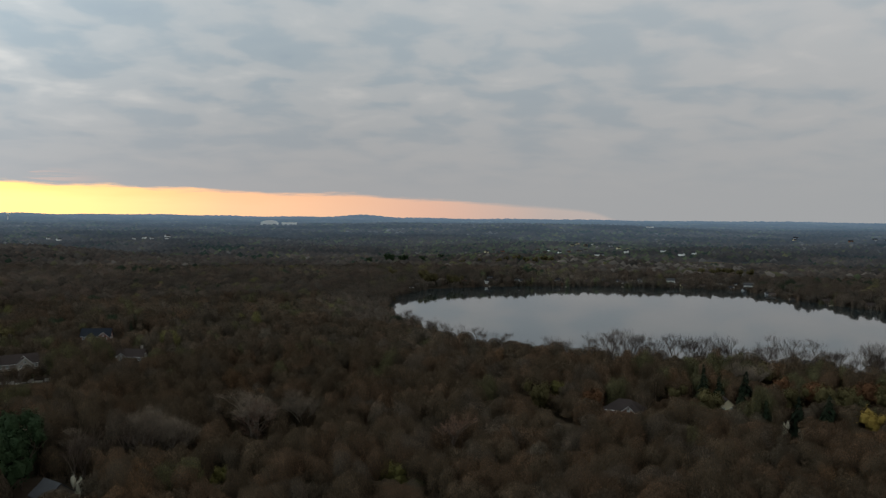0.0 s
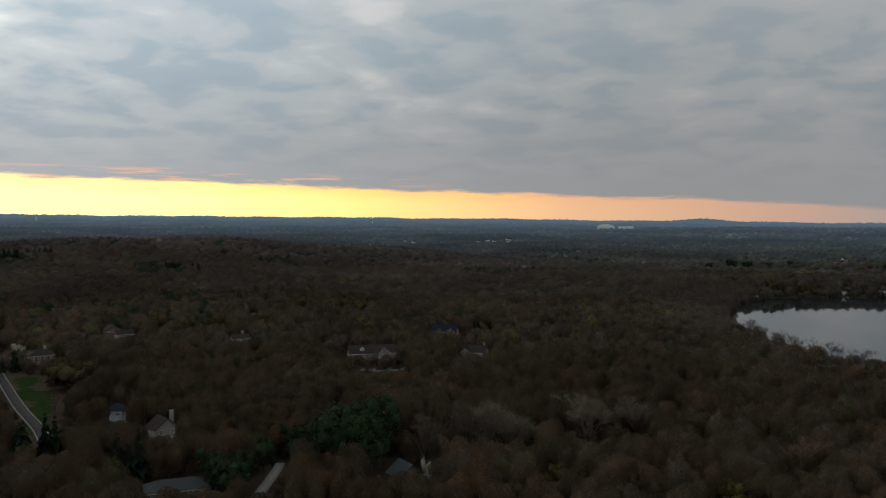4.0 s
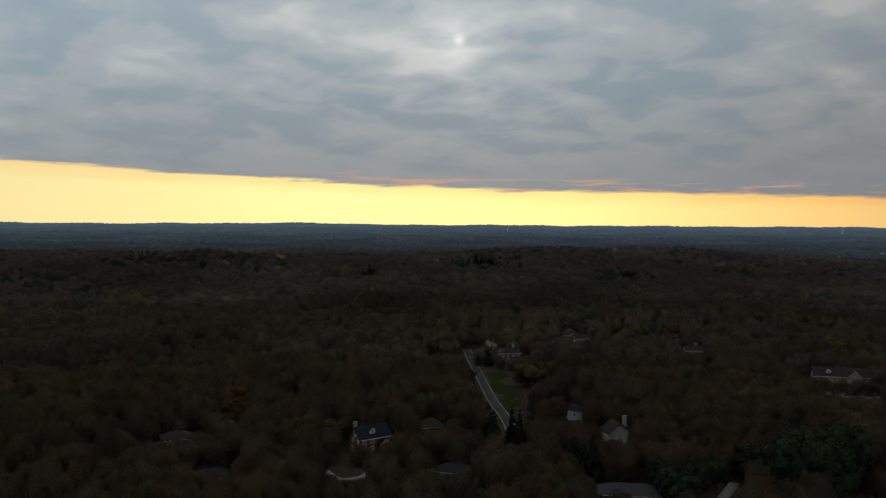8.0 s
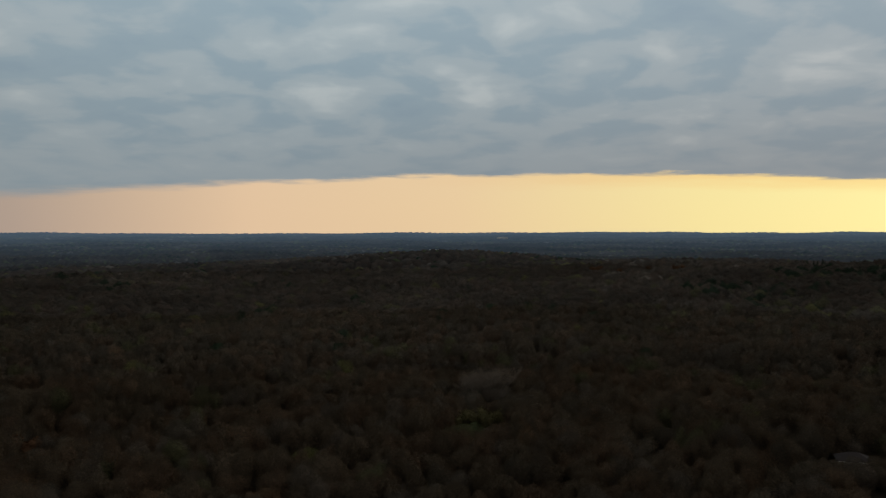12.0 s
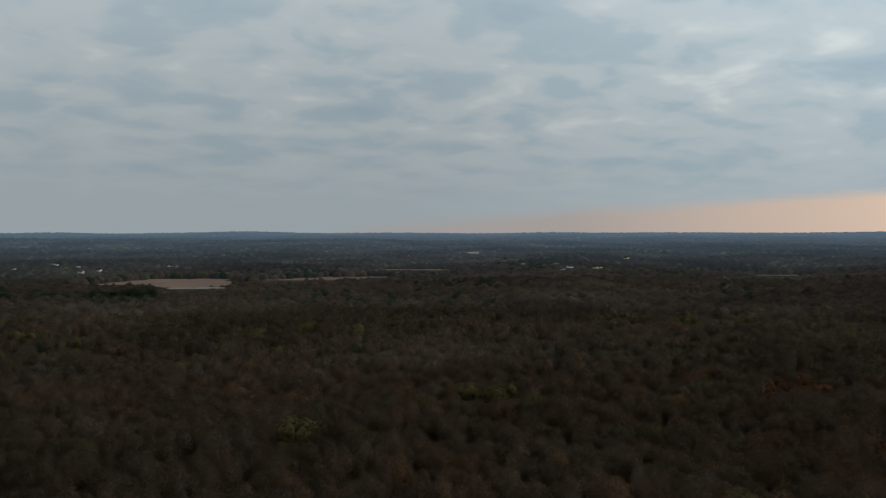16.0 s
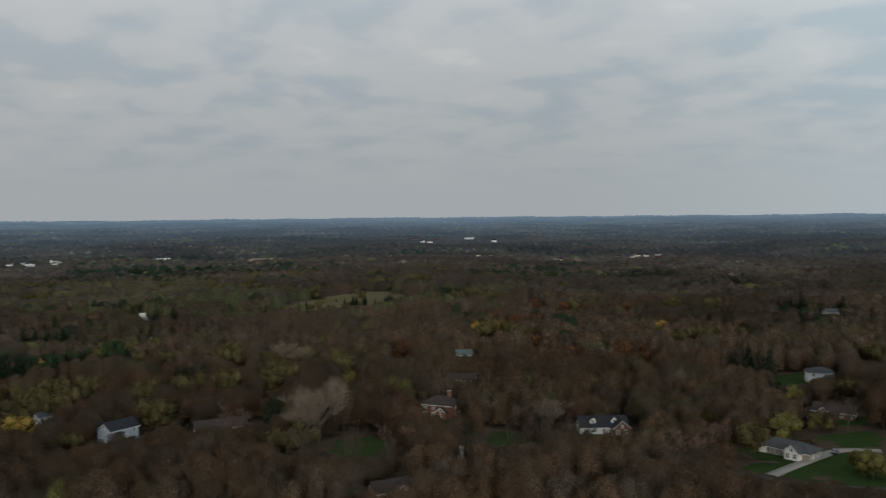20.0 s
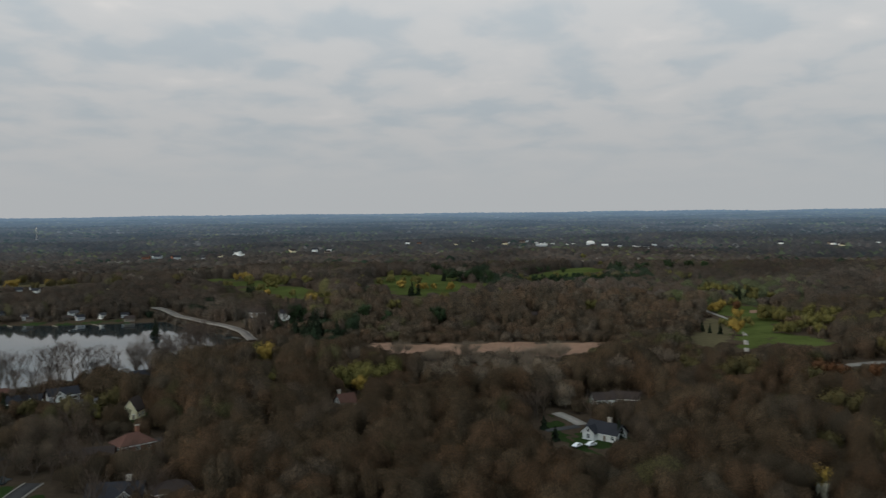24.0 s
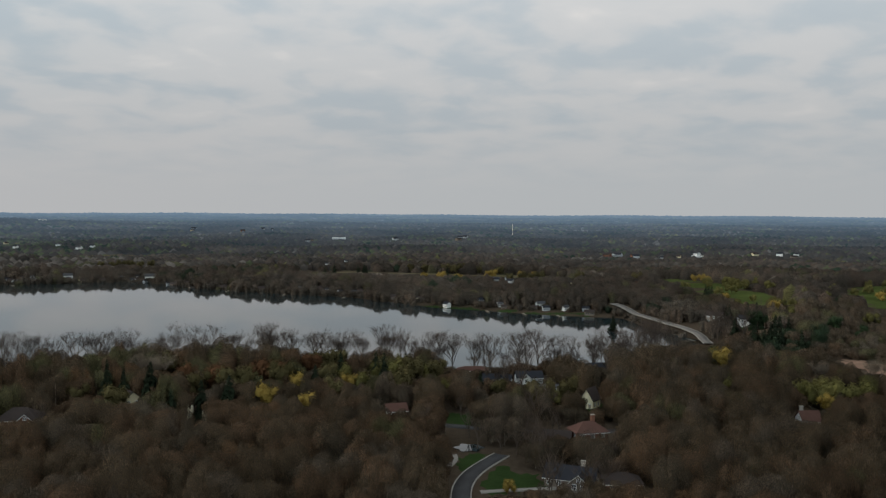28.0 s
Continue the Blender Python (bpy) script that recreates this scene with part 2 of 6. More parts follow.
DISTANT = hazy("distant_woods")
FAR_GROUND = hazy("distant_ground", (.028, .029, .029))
LITTER = material("leaf_litter", (0.050, 0.037, 0.026), 1.0, 0.4, 2.5, 0.25, spec=0.0)
LAWN = material("spring_lawn", (0.022, 0.036, 0.012), 1.0, 0.3, 0.8, 0.05, spec=0.0)
GREEN = material("golf_turf", (0.060, 0.074, 0.022), 1.0, 0.35, 4.0, 0.0, coarse=1.0, spec=0.0)
MARSH = material("dry_reeds", (0.225, 0.140, 0.098), 1.0, 0.35, 3.0, 0.3, spec=0.0)
FIELD = material("bare_field", (0.19, 0.135, 0.105), 1.0, 0.3, 6.0, 0.0, spec=0.0)
STRAW = material("dry_field", (0.080, 0.068, 0.038), 1.0, 0.35, 4.0, 0.2, spec=0.0)
ASPHALT = material("worn_asphalt", (0.050, 0.048, 0.048), 1.0, 0.25, 0.7, 0.01, spec=0.03)
ROADWAY = material("weathered_road", (0.135, 0.120, 0.106), 0.9, 0.2, 1.2, 0.01)
CONCRETE = material("pale_concrete", (0.22, 0.20, 0.175), 0.9, 0.2, 0.6, 0.01)
BARK = material("bark", (0.085, 0.066, 0.053), 1.0, 0.3, 0.4, 0.05, spec=0.0)
GREY_BARK = material("grey_bark", (0.120, 0.100, 0.080), 1.0, 0.3, 0.4, 0.05, spec=0.0)
NEEDLES = material("pine_needles", (0.020, 0.033, 0.014), 1.0, 0.45, 0.7, 0.1, spec=0.1)
SPRUCE = material("spruce_needles", (0.013, 0.019, 0.010), 1.0, 0.45, 0.7, 0.1, spec=0.1)
LIME = material("new_leaves", (0.094, 0.083, 0.026), 1.0, 0.4, 0.6, 0.1, spec=0.1)
OLIVE = material("olive_buds", (0.072, 0.060, 0.027), 1.0, 0.4, 0.6, 0.1, spec=0.0)
GOLD = material("golden_leaves", (0.215, 0.145, 0.034), 1.0, 0.35, 0.6, 0.1, spec=0.1)
RUST = material("rust_buds", (0.076, 0.038, 0.020), 1.0, 0.4, 0.6, 0.1, spec=0.0)
BLOSSOM = material("white_blossom", (0.29, 0.265, 0.20), 1.0, 0.3, 0.5, 0.1, spec=0.0)
SHORE_TWIG = material("shore_twigs", (0.066, 0.050, 0.041), 1.0, 0.35, 0.6, 0.1, spec=0.0)
TWIG = material("brown_twigs", (0.060, 0.043, 0.032), 1.0, 0.4, 0.6, 0.1, spec=0.0)
PALE_TWIG = material("pale_twigs", (0.165, 0.130, 0.098), 1.0, 0.35, 0.6, 0.1, spec=0.0)
PINK_TWIG = material("pinkish_twigs", (0.140, 0.088, 0.065), 1.0, 0.35, 0.6, 0.1, spec=0.0)
SLATE = material("slate_shingles", (0.024, 0.025, 0.030), 0.85, 0.25, 0.5, 0.02, spec=0.05)
BLUE_ROOF = material("blue_shingles", (0.017, 0.020, 0.026), 0.8, 0.25, 0.5, 0.02, spec=0.05)
GREY_ROOF = material("grey_shingles", (0.055, 0.055, 0.057), 0.9, 0.25, 0.5, 0.02, spec=0.05)
BROWN_ROOF = material("brown_shingles", (0.040, 0.031, 0.028), 0.9, 0.25, 0.5, 0.02, spec=0.05)
RED_ROOF = material("red_shingles", (0.080, 0.042, 0.033), 0.9, 0.25, 0.5, 0.02, spec=0.05)
GREEN_ROOF = material("green_shingles", (0.07, 0.09, 0.082), 0.9, 0.2, 0.5, 0.02, spec=0.05)
WHITE = material("white_siding", (0.72, 0.71, 0.68), 0.7, 0.08, 0.8)
CREAM = material("cream_siding", (0.62, 0.54, 0.36), 0.75, 0.1, 0.8)
TAN = material("tan_siding", (0.19, 0.155, 0.125), 0.8, 0.12, 0.8)
GREY = material("grey_siding", (0.36, 0.37, 0.38), 0.8, 0.1, 0.8)
BLUE = material("pale_blue_siding", (0.31, 0.36, 0.41), 0.75, 0.1, 0.8)
BRICK = material("red_brick", (0.16, 0.075, 0.050), 0.9, 0.3, 0.35, 0.01)
STONE = material("pale_stone", (0.30, 0.27, 0.235), 0.9, 0.25, 0.6, 0.03)
GLASS = material("window_glass", (0.03, 0.035, 0.04), 0.08, 0.1, 2.0, spec=0.6)
BLACK = material("dark_rubber", (0.02, 0.02, 0.02), 0.8, 0.1, 0.4)
STEEL = material("galvanised_steel", (0.5, 0.5, 0.5), 0.4, 0.1, 0.5, metal=0.8)
CARPAINT = material("white_car_paint", (0.75, 0.75, 0.75), 0.25, 0.03, 1.0, spec=0.5)
WOOD = material("weathered_wood", (0.22, 0.18, 0.14), 0.9, 0.25, 0.4, 0.01)

WATER = bpy.data.materials.new("still_water")
WATER.use_nodes = True
wb = WATER.node_tree.nodes["Principled BSDF"]
wb.inputs["Base Color"].default_value = (0.012, 0.020, 0.022, 1)
wb.inputs["Roughness"].default_value, wb.inputs["IOR"].default_value = 0.035, 1.33
rip = WATER.node_tree.nodes.new("ShaderNodeTexNoise")
rip.inputs["Scale"].default_value, rip.inputs["Detail"].default_value = 0.5, 3
rbp = WATER.node_tree.nodes.new("ShaderNodeBump")
rbp.inputs["Strength"].default_value, rbp.inputs["Distance"].default_value = 0.25, 0.02
rgeo = WATER.node_tree.nodes.new("ShaderNodeNewGeometry")
WATER.node_tree.links.new(rgeo.outputs["Position"], rip.inputs["Vector"])
WATER.node_tree.links.new(rip.outputs[0], rbp.inputs["Height"])
WATER.node_tree.links.new(rbp.outputs[0], wb.inputs["Normal"])
EYE = 90.0                      # height of the hovering camera over the lake
LAKE = 0.0
SHORE = [(-54, 835), (-46, 972), (-14, 1062), (61, 1112), (136, 1123), (227, 1127), (305, 1111), (378, 1085), (390, 1025),
         (395, 965), (415, 906), (445, 836), (483, 771), (490, 709), (496, 640), (519, 590), (532, 554), (563, 500), (579, 479),
         (539, 415), (518, 362), (449, 345), (397, 335), (362, 338), (324, 360), (289, 404), (243, 455), (216, 494), (173, 496),
         (127, 502), (94, 522), (62, 543), (26, 572), (0, 616), (-32, 700)]


def smooth(a, b, v):
    k = np.clip((v - a) / (b - a), 0, 1)
    return k * k * (3 - 2 * k)


def away(azimuth, r):
    """A place by its bearing (degrees to the left of +y) and its distance from the camera's foot."""
    a = np.radians(azimuth)
    return -np.sin(a) * r, np.cos(a) * r


def to_polygon(x, y, poly):
    """Signed distance to a closed outline, negative inside."""
    best, inside = np.full(np.shape(x), 1e9), np.zeros(np.shape(x), bool)
    for (ax, ay), (bx, by) in zip(poly, poly[1:] + poly[:1]):
        ux, uy = bx - ax, by - ay
        k = np.clip(((x - ax) * ux + (y - ay) * uy) / (ux * ux + uy * uy), 0, 1)
        best = np.minimum(best, np.hypot(x - ax - k * ux, y - ay - k * uy))
        cross = (ay > y) != (by > y)
        inside ^= cross & (x < (bx - ax) * (y - ay) / (by - ay + 1e-12) + ax)
    return np.where(inside, -best, best)


# hills: bearing, distance, height, half width across, half width along the view
HILLS = [(62, 1250, 30, 620, 330), (98, 1500, 30, 520, 330), (35, 1500, 22, 330, 300), (122, 1150, 12, 300, 260),
         (-4, 3300, 26, 800, 420), (158, 3400, 14, 700, 300), (176, 3700, 12, 600, 300),
         (5.4, 4750, 15, 130, 200), (62, 4800, 9, 260, 200), (85, 4700, 5, 500, 200), (120, 4750, 6, 200, 200), (162, 4750, 9, 220, 200),
         (28, 4800, 4, 600, 200), (-60, 4800, 3, 700, 200), (-30, 4700, 4, 500, 200)]


def land(x, y):
    """Height of the land, by numpy arrays."""
    x, y = np.asarray(x, float), np.asarray(y, float)
    r = np.hypot(x, y)
    z = 5 + 2.5 * np.sin(x / 170 + 1) * np.cos(y / 210) + 1.5 * np.sin(x / 67 + y / 83)
    z = z + smooth(500, 1600, r) * (1 - .85 * smooth(2000, 3300, r)) * (4 * np.sin(x / 390 + .5) * np.cos(y / 330 + 1) + 6.5 * np.sin(x / 140 + .8 * np.sin(y / 230)) * np.cos(y / 125 + 1))
    z = z + 74 * (np.clip(r - 1500, 0, 3400) / 3400) ** 1.45
    for a, d, h, across, along in HILLS:
        cx, cy = away(a, d)
        b = math.radians(a)
        p = (x - cx) * math.cos(b) + (y - cy) * math.sin(b)
        q = -(x - cx) * math.sin(b) + (y - cy) * math.cos(b)
        z = z + h * np.exp(-(p / across) ** 2 - (q / along) ** 2)
    d = to_polygon(x, y, SHORE)
    return np.where(d < 60, LAKE - 1.6 + (z - LAKE + 1.6) * smooth(-9, 60, d) ** .7, z)

# ---- ground, water, roads, lawns ----


def quick_mesh(name, verts, faces, mat, smooth_faces=False, tint=None):
    """A mesh from numpy arrays: verts (n, 3), faces (m, 3 or 4)."""
    me = bpy.data.meshes.new(name)
    verts, faces = np.asarray(verts, np.float32), np.asarray(faces, np.int32)
    k = faces.shape[1]
    me.vertices.add(len(verts))
    me.vertices.foreach_set("co", verts.ravel())
    me.loops.add(faces.size)
    me.loops.foreach_set("vertex_index", faces.ravel())
    me.polygons.add(len(faces))
    me.polygons.foreach_set("loop_start", np.arange(0, faces.size, k, dtype=np.int32))
    me.polygons.foreach_set("loop_total", np.full(len(faces), k, np.int32))
    if smooth_faces:
        me.polygons.foreach_set("use_smooth", np.ones(len(faces), bool))
    if tint is not None:
        at = me.attributes.new("tint", "FLOAT_COLOR", "POINT")
        at.data.foreach_set("color", tint.astype(np.float32).ravel())
    me.update(calc_edges=True)
    me.validate()
    me.materials.append(mat)
    return me


radii = np.concatenate([np.linspace(20, 200, 10), np.arange(210, 700, 8.0), np.arange(700, 1300, 10.0), np.geomspace(1310, 4960, 70)])
turns = np.radians(np.arange(0, 360, 0.8))
gr, ga = np.meshgrid(radii, turns, indexing="ij")
gx, gy = -np.sin(ga) * gr, np.cos(ga) * gr
gz = land(gx, gy)
nr, na = gr.shape
ii, jj = np.meshgrid(np.arange(nr - 1), np.arange(na), indexing="ij")
j2 = (jj + 1) % na
quads = np.stack([ii * na + jj, (ii + 1) * na + jj, (ii + 1) * na + j2, ii * na + j2], -1).reshape(-1, 4)[:, ::-1]
vv = np.stack([gx, gy, gz], -1).reshape(-1, 3)
vv = np.concatenate([vv, [[0, 0, float(land(0.0, 0.0))]]])
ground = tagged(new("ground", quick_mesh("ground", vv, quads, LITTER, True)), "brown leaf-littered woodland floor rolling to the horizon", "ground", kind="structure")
# from 1250 m out the floor's material has the haze painted in
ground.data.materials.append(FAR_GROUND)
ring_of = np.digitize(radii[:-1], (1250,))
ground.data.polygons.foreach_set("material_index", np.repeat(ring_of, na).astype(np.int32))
fan = np.stack([np.arange(na), (np.arange(na) + 1) % na, np.full(na, nr * na)], -1)
tagged(new("ground_middle", quick_mesh("ground_middle", vv, fan, LITTER, True)), "leaf-littered ground below the camera", "ground", kind="structure")

sh = [(x * 1.0, y * 1.0) for x, y in SHORE]
wbm = bmesh.new()
cx, cy = sum(p[0] for p in sh) / len(sh), sum(p[1] for p in sh) / len(sh)
outline = [wbm.verts.new((x + (x - cx) * .03, y + (y - cy) * .03, LAKE)) for x, y in sh]
wf = wbm.faces.new(outline)
if wf.normal.z < 0:
    wf.normal_flip()
wf.normal_update()
if wf.normal.z < 0:
    wf.normal_flip()
bmesh.ops.triangulate(wbm, faces=[wf])
wme = bpy.data.meshes.new("lake")
wbm.to_mesh(wme)
wbm.free()
wme.materials.append(WATER)
tagged(new("lake", wme), "calm grey lake mirroring the cloudy sky and shore trees", "lake", kind="structure")

CLEAR = []      # places kept open for the eye: x, y, z, half width
HOLES = []      # outlines without trees
STRIPS = []     # roads: points and half width


def fine_line(points, step=4.0):
    out = []
    n = len(points)
    for i in range(n - 1):
        p0, p1, p2, p3 = (Vector(points[max(0, min(n - 1, i + k))]) for k in (-1, 0, 1, 2))
        m = max(2, int((p2 - p1).length / step))
        for s in range(m):
            t = s / m
            out.append(0.5 * ((2 * p1) + (p2 - p0) * t + (2 * p0 - 5 * p1 + 4 * p2 - p3) * t * t + (3 * p1 - p0 - 3 * p2 + p3) * t ** 3))
    out.append(Vector(points[-1]))
    return out


def ribbon(name, points, width, mat, label, lift=0.25, kerb=None, side=0.0, open_view=True, reach=80):
    """A road or path draped on the land, with a kerb on either side where given."""
    line = fine_line([Vector((x, y)) for x, y in points])
    vs, fs = [], []
    for i, p in enumerate(line):
        d = (line[min(i + 1, len(line) - 1)] - line[max(i - 1, 0)]).normalized()
        nrm = Vector((-d.y, d.x))
        z = max(float(land(p.x, p.y)), LAKE - .2) + lift
        a, b = p + nrm * width / 2, p - nrm * width / 2
        vs += [(a.x, a.y, z), (b.x, b.y, z), (a.x, a.y, z - .8), (b.x, b.y, z - .8)]
        if i:
            k = 4 * i
            fs += [(k - 4, k - 3, k + 1, k), (k - 2, k - 4, k, k + 2), (k - 3, k - 1, k + 3, k + 1)]
    ob = tagged(new(name, quick_mesh(name, vs, [f[::-1] for f in fs], mat)), label, "road" if "road" in name else "path", kind="structure")
    if kerb:
        for s in kerb:
            kv, kf = [], []
            for i, p in enumerate(line):
                d = (line[min(i + 1, len(line) - 1)] - line[max(i - 1, 0)]).normalized()
                nrm = Vector((-d.y, d.x)) * s
                z = max(float(land(p.x, p.y)), LAKE - .2) + lift
                a, b = p + nrm * (width / 2 - .1), p + nrm * (width / 2 + .3)
                kv += [(a.x, a.y, z - .3), (a.x, a.y, z + .15), (b.x, b.y, z + .15), (b.x, b.y, z - .6)]
                if i:
                    k = 4 * i
                    kf += [(k - 4, k - 3, k + 1, k), (k - 3, k - 2, k + 2, k + 1), (k - 2, k - 1, k + 3, k + 2)]
            kb = new("kerb", quick_mesh("kerb", kv, kf, CONCRETE))
            kb.parent = ob
    STRIPS.append((np.array([(p.x, p.y) for p in line]), width / 2))
    if open_view:
        for p in line[::2]:
            CLEAR.append((p.x, p.y, max(float(land(p.x, p.y)), LAKE), width * .6, reach))
    return ob


def patch(name, points, mat, label, category="lawn", lift=0.14, open_view=True, step=5.0):
    """An open piece of ground draped on the land."""
    poly = [(float(x), float(y)) for x, y in points]
    line = fine_line([Vector(p) for p in poly + poly[:1]], 6.0)[:-1]
    poly2 = [(p.x, p.y) for p in line]
    HOLES.append(poly2)
    xs, ys = [p[0] for p in poly2], [p[1] for p in poly2]
    step = min(step, max(1.5, min(max(xs) - min(xs), max(ys) - min(ys)) / 9))
    X, Y = np.meshgrid(np.arange(min(xs) - step, max(xs) + step * 2, step), np.arange(min(ys) - step, max(ys) + step * 2, step), indexing="ij")
    small = min(max(xs) - min(xs), max(ys) - min(ys))
    D = to_polygon(X, Y, poly2) + small * .09 * (np.sin(X / small * 9 + 1) * np.cos(Y / small * 11) + .6 * np.sin(X / small * 23 + Y / small * 19))
    Z = land(X, Y) + lift - smooth(-step * .2, step * .9, D) * (lift + .6)
    a, b = X.shape
    I, J = np.meshgrid(np.arange(a - 1), np.arange(b - 1), indexing="ij")
    q = np.stack([I * b + J, (I + 1) * b + J, (I + 1) * b + J + 1, I * b + J + 1], -1).reshape(-1, 4)
    keep = (D.ravel()[q] < step * .9).any(1)
    q = q[keep]
    used, inv = np.unique(q, return_inverse=True)
    V = np.stack([X, Y, Z], -1).reshape(-1, 3)[used]
    ob = tagged(new(name, quick_mesh(name, V, inv.reshape(-1, 4), mat, True)), label, category, kind="structure")
    if open_view:
        ins = D.ravel() < 0
        P = np.stack([X, Y, Z], -1).reshape(-1, 3)[ins]
        for p in P[:: max(1, len(P) // 60)]:
            CLEAR.append((*map(float, p), step * .8, min(210, 60 + 8 * math.hypot(p[0], p[1]) / (EYE - p[2]))))
    return ob

# ---- houses ----


def part(name, bm, mat, parent, label=""):
    me = bpy.data.meshes.new(name)
    bm.to_mesh(me)
    bm.free()
    me.materials.append(mat)
    ob = new(name, me)
    ob.parent = parent
    return tagged(ob, label)


def solid(bm, pts, faces):
    v = [bm.verts.new(p) for p in pts]
    for f in faces:
        bm.faces.new([v[i] for i in f])


def block(bm, x0, x1, y0, y1, z0, z1):
    solid(bm, [(x0, y0, z0), (x1, y0, z0), (x1, y1, z0), (x0, y1, z0), (x0, y0, z1), (x1, y0, z1), (x1, y1, z1), (x0, y1, z1)],
          [(3, 2, 1, 0), (4, 5, 6, 7), (0, 1, 5, 4), (1, 2, 6, 5), (2, 3, 7, 6), (3, 0, 4, 7)])


def boxed(x0, x1, y0, y1, z0, z1):
    bm = bmesh.new()
    block(bm, x0, x1, y0, y1, z0, z1)
    return bm


def gable_walls(x0, x1, y0, y1, z, rise, along="x"):
    """Walls with gables: the ridge runs along x or y."""
    bm = bmesh.new()
    if along == "x":
        m = (y0 + y1) / 2
        pts = [(x0, y0, -2.5), (x1, y0, -2.5), (x1, y1, -2.5), (x0, y1, -2.5), (x0, y0, z), (x1, y0, z), (x1, y1, z), (x0, y1, z), (x0, m, z + rise), (x1, m, z + rise)]
        fs = [(0, 1, 5, 4), (2, 3, 7, 6), (1, 2, 6, 9, 5), (3, 0, 4, 8, 7)]
    else:
        m = (x0 + x1) / 2
        pts = [(x0, y0, -2.5), (x1, y0, -2.5), (x1, y1, -2.5), (x0, y1, -2.5), (x0, y0, z), (x1, y0, z), (x1, y1, z), (x0, y1, z), (m, y0, z + rise), (m, y1, z + rise)]
        fs = [(1, 2, 6, 5), (3, 0, 4, 7), (0, 1, 5, 8, 4), (2, 3, 7, 9, 6)]
    solid(bm, pts, fs)
    return bm


def gable_roof(x0, x1, y0, y1, z, rise, along="x", over=0.6, thick=0.28):
    bm = bmesh.new()
    if along == "x":
        m, half = (y0 + y1) / 2, (y1 - y0) / 2
        dz = rise / half * over
        prof = [(y0 - over, z - dz), (m, z + rise), (y1 + over, z - dz)]
        ring = [(p[0], p[1]) for p in prof] + [(p[0], p[1] + thick) for p in prof[::-1]]
        A = [bm.verts.new((x0 - over, a, b)) for a, b in ring]
        B = [bm.verts.new((x1 + over, a, b)) for a, b in ring]
    else:
        m, half = (x0 + x1) / 2, (x1 - x0) / 2
        dz = rise / half * over
        prof = [(x0 - over, z - dz), (m, z + rise), (x1 + over, z - dz)]
        ring = [(p[0], p[1]) for p in prof] + [(p[0], p[1] + thick) for p in prof[::-1]]
        A = [bm.verts.new((a, y0 - over, b)) for a, b in ring]
        B = [bm.verts.new((a, y1 + over, b)) for a, b in ring]
    n = len(ring)
    for i in range(n):
        bm.faces.new((A[i], A[(i + 1) % n], B[(i + 1) % n], B[i]))
    bm.faces.new(A[::-1])
    bm.faces.new(B)
    bmesh.ops.recalc_face_normals(bm, faces=bm.faces)
    return bm


def hip_roof(x0, x1, y0, y1, z, rise, over=0.7, thick=0.25):
    bm = bmesh.new()
    x0, x1, y0, y1 = x0 - over, x1 + over, y0 - over, y1 + over
    k = min(x1 - x0, y1 - y0) / 2 * .98
    if x1 - x0 >= y1 - y0:
        r = [(x0 + k, (y0 + y1) / 2), (x1 - k, (y0 + y1) / 2)]
    else:
        r = [((x0 + x1) / 2, y0 + k), ((x0 + x1) / 2, y1 - k)]
    z -= .25
    pts = [(x0, y0, z), (x1, y0, z), (x1, y1, z), (x0, y1, z), (x0, y0, z + thick), (x1, y0, z + thick), (x1, y1, z + thick), (x0, y1, z + thick),
           (*r[0], z + rise), (*r[1], z + rise)]
    if x1 - x0 >= y1 - y0:
        top = [(4, 5, 9, 8), (5, 6, 9), (6, 7, 8, 9), (7, 4, 8)]
    else:
        top = [(4, 5, 8), (5, 6, 9, 8), (6, 7, 9), (7, 4, 8, 9)]
    solid(bm, pts, [(3, 2, 1, 0), (0, 1, 5, 4), (1, 2, 6, 5), (2, 3, 7, 6), (3, 0, 4, 7)] + top)
    return bm


def window(parent, x, y, z, w=1.2, h=1.5, face="y", frame=None):
    """A window in a wall that looks along -y (or +-x)."""
    s = -1 if face in ("y", "-x") else 1
    def at(u0, u1, d0, d1, z0, z1):
        a, b = sorted((d0 * s, d1 * s))
        if face == "y":
            return boxed(x + u0, x + u1, y + a, y + b, z + z0, z + z1)
        return boxed(x + a, x + b, y + u0, y + u1, z + z0, z + z1)
    us, zs = (-w / 2 - .14, -w / 2, -.05, .05, w / 2, w / 2 + .14), (-.14, 0, h / 2 - .04, h / 2 + .04, h, h + .14)
    bm = bmesh.new()
    def corner(u, d, v):
        return bm.verts.new((x + u, y + d * s, z + v) if face == "y" else (x + d * s, y + u, z + v))
    front = [[corner(u, .10, v) for v in zs] for u in us]
    for i in range(5):
        for j in range(5):
            if i in (0, 2, 4) or j in (0, 2, 4):
                bm.faces.new((front[i][j], front[i + 1][j], front[i + 1][j + 1], front[i][j + 1]))
    rim = [e for e in bm.edges if e.is_boundary]
    for q in bmesh.ops.extrude_edge_only(bm, edges=rim)["geom"]:
        if isinstance(q, bmesh.types.BMVert):
            if face == "y":
                q.co.y -= .14 * s
            else:
                q.co.x -= .14 * s
    bmesh.ops.recalc_face_normals(bm, faces=bm.faces)
    win = part("window", bm, frame or WHITE, parent)
    part("pane", at(-w / 2, w / 2, -.04, .04, 0, h), GLASS, win, "dark glass pane")
    return win


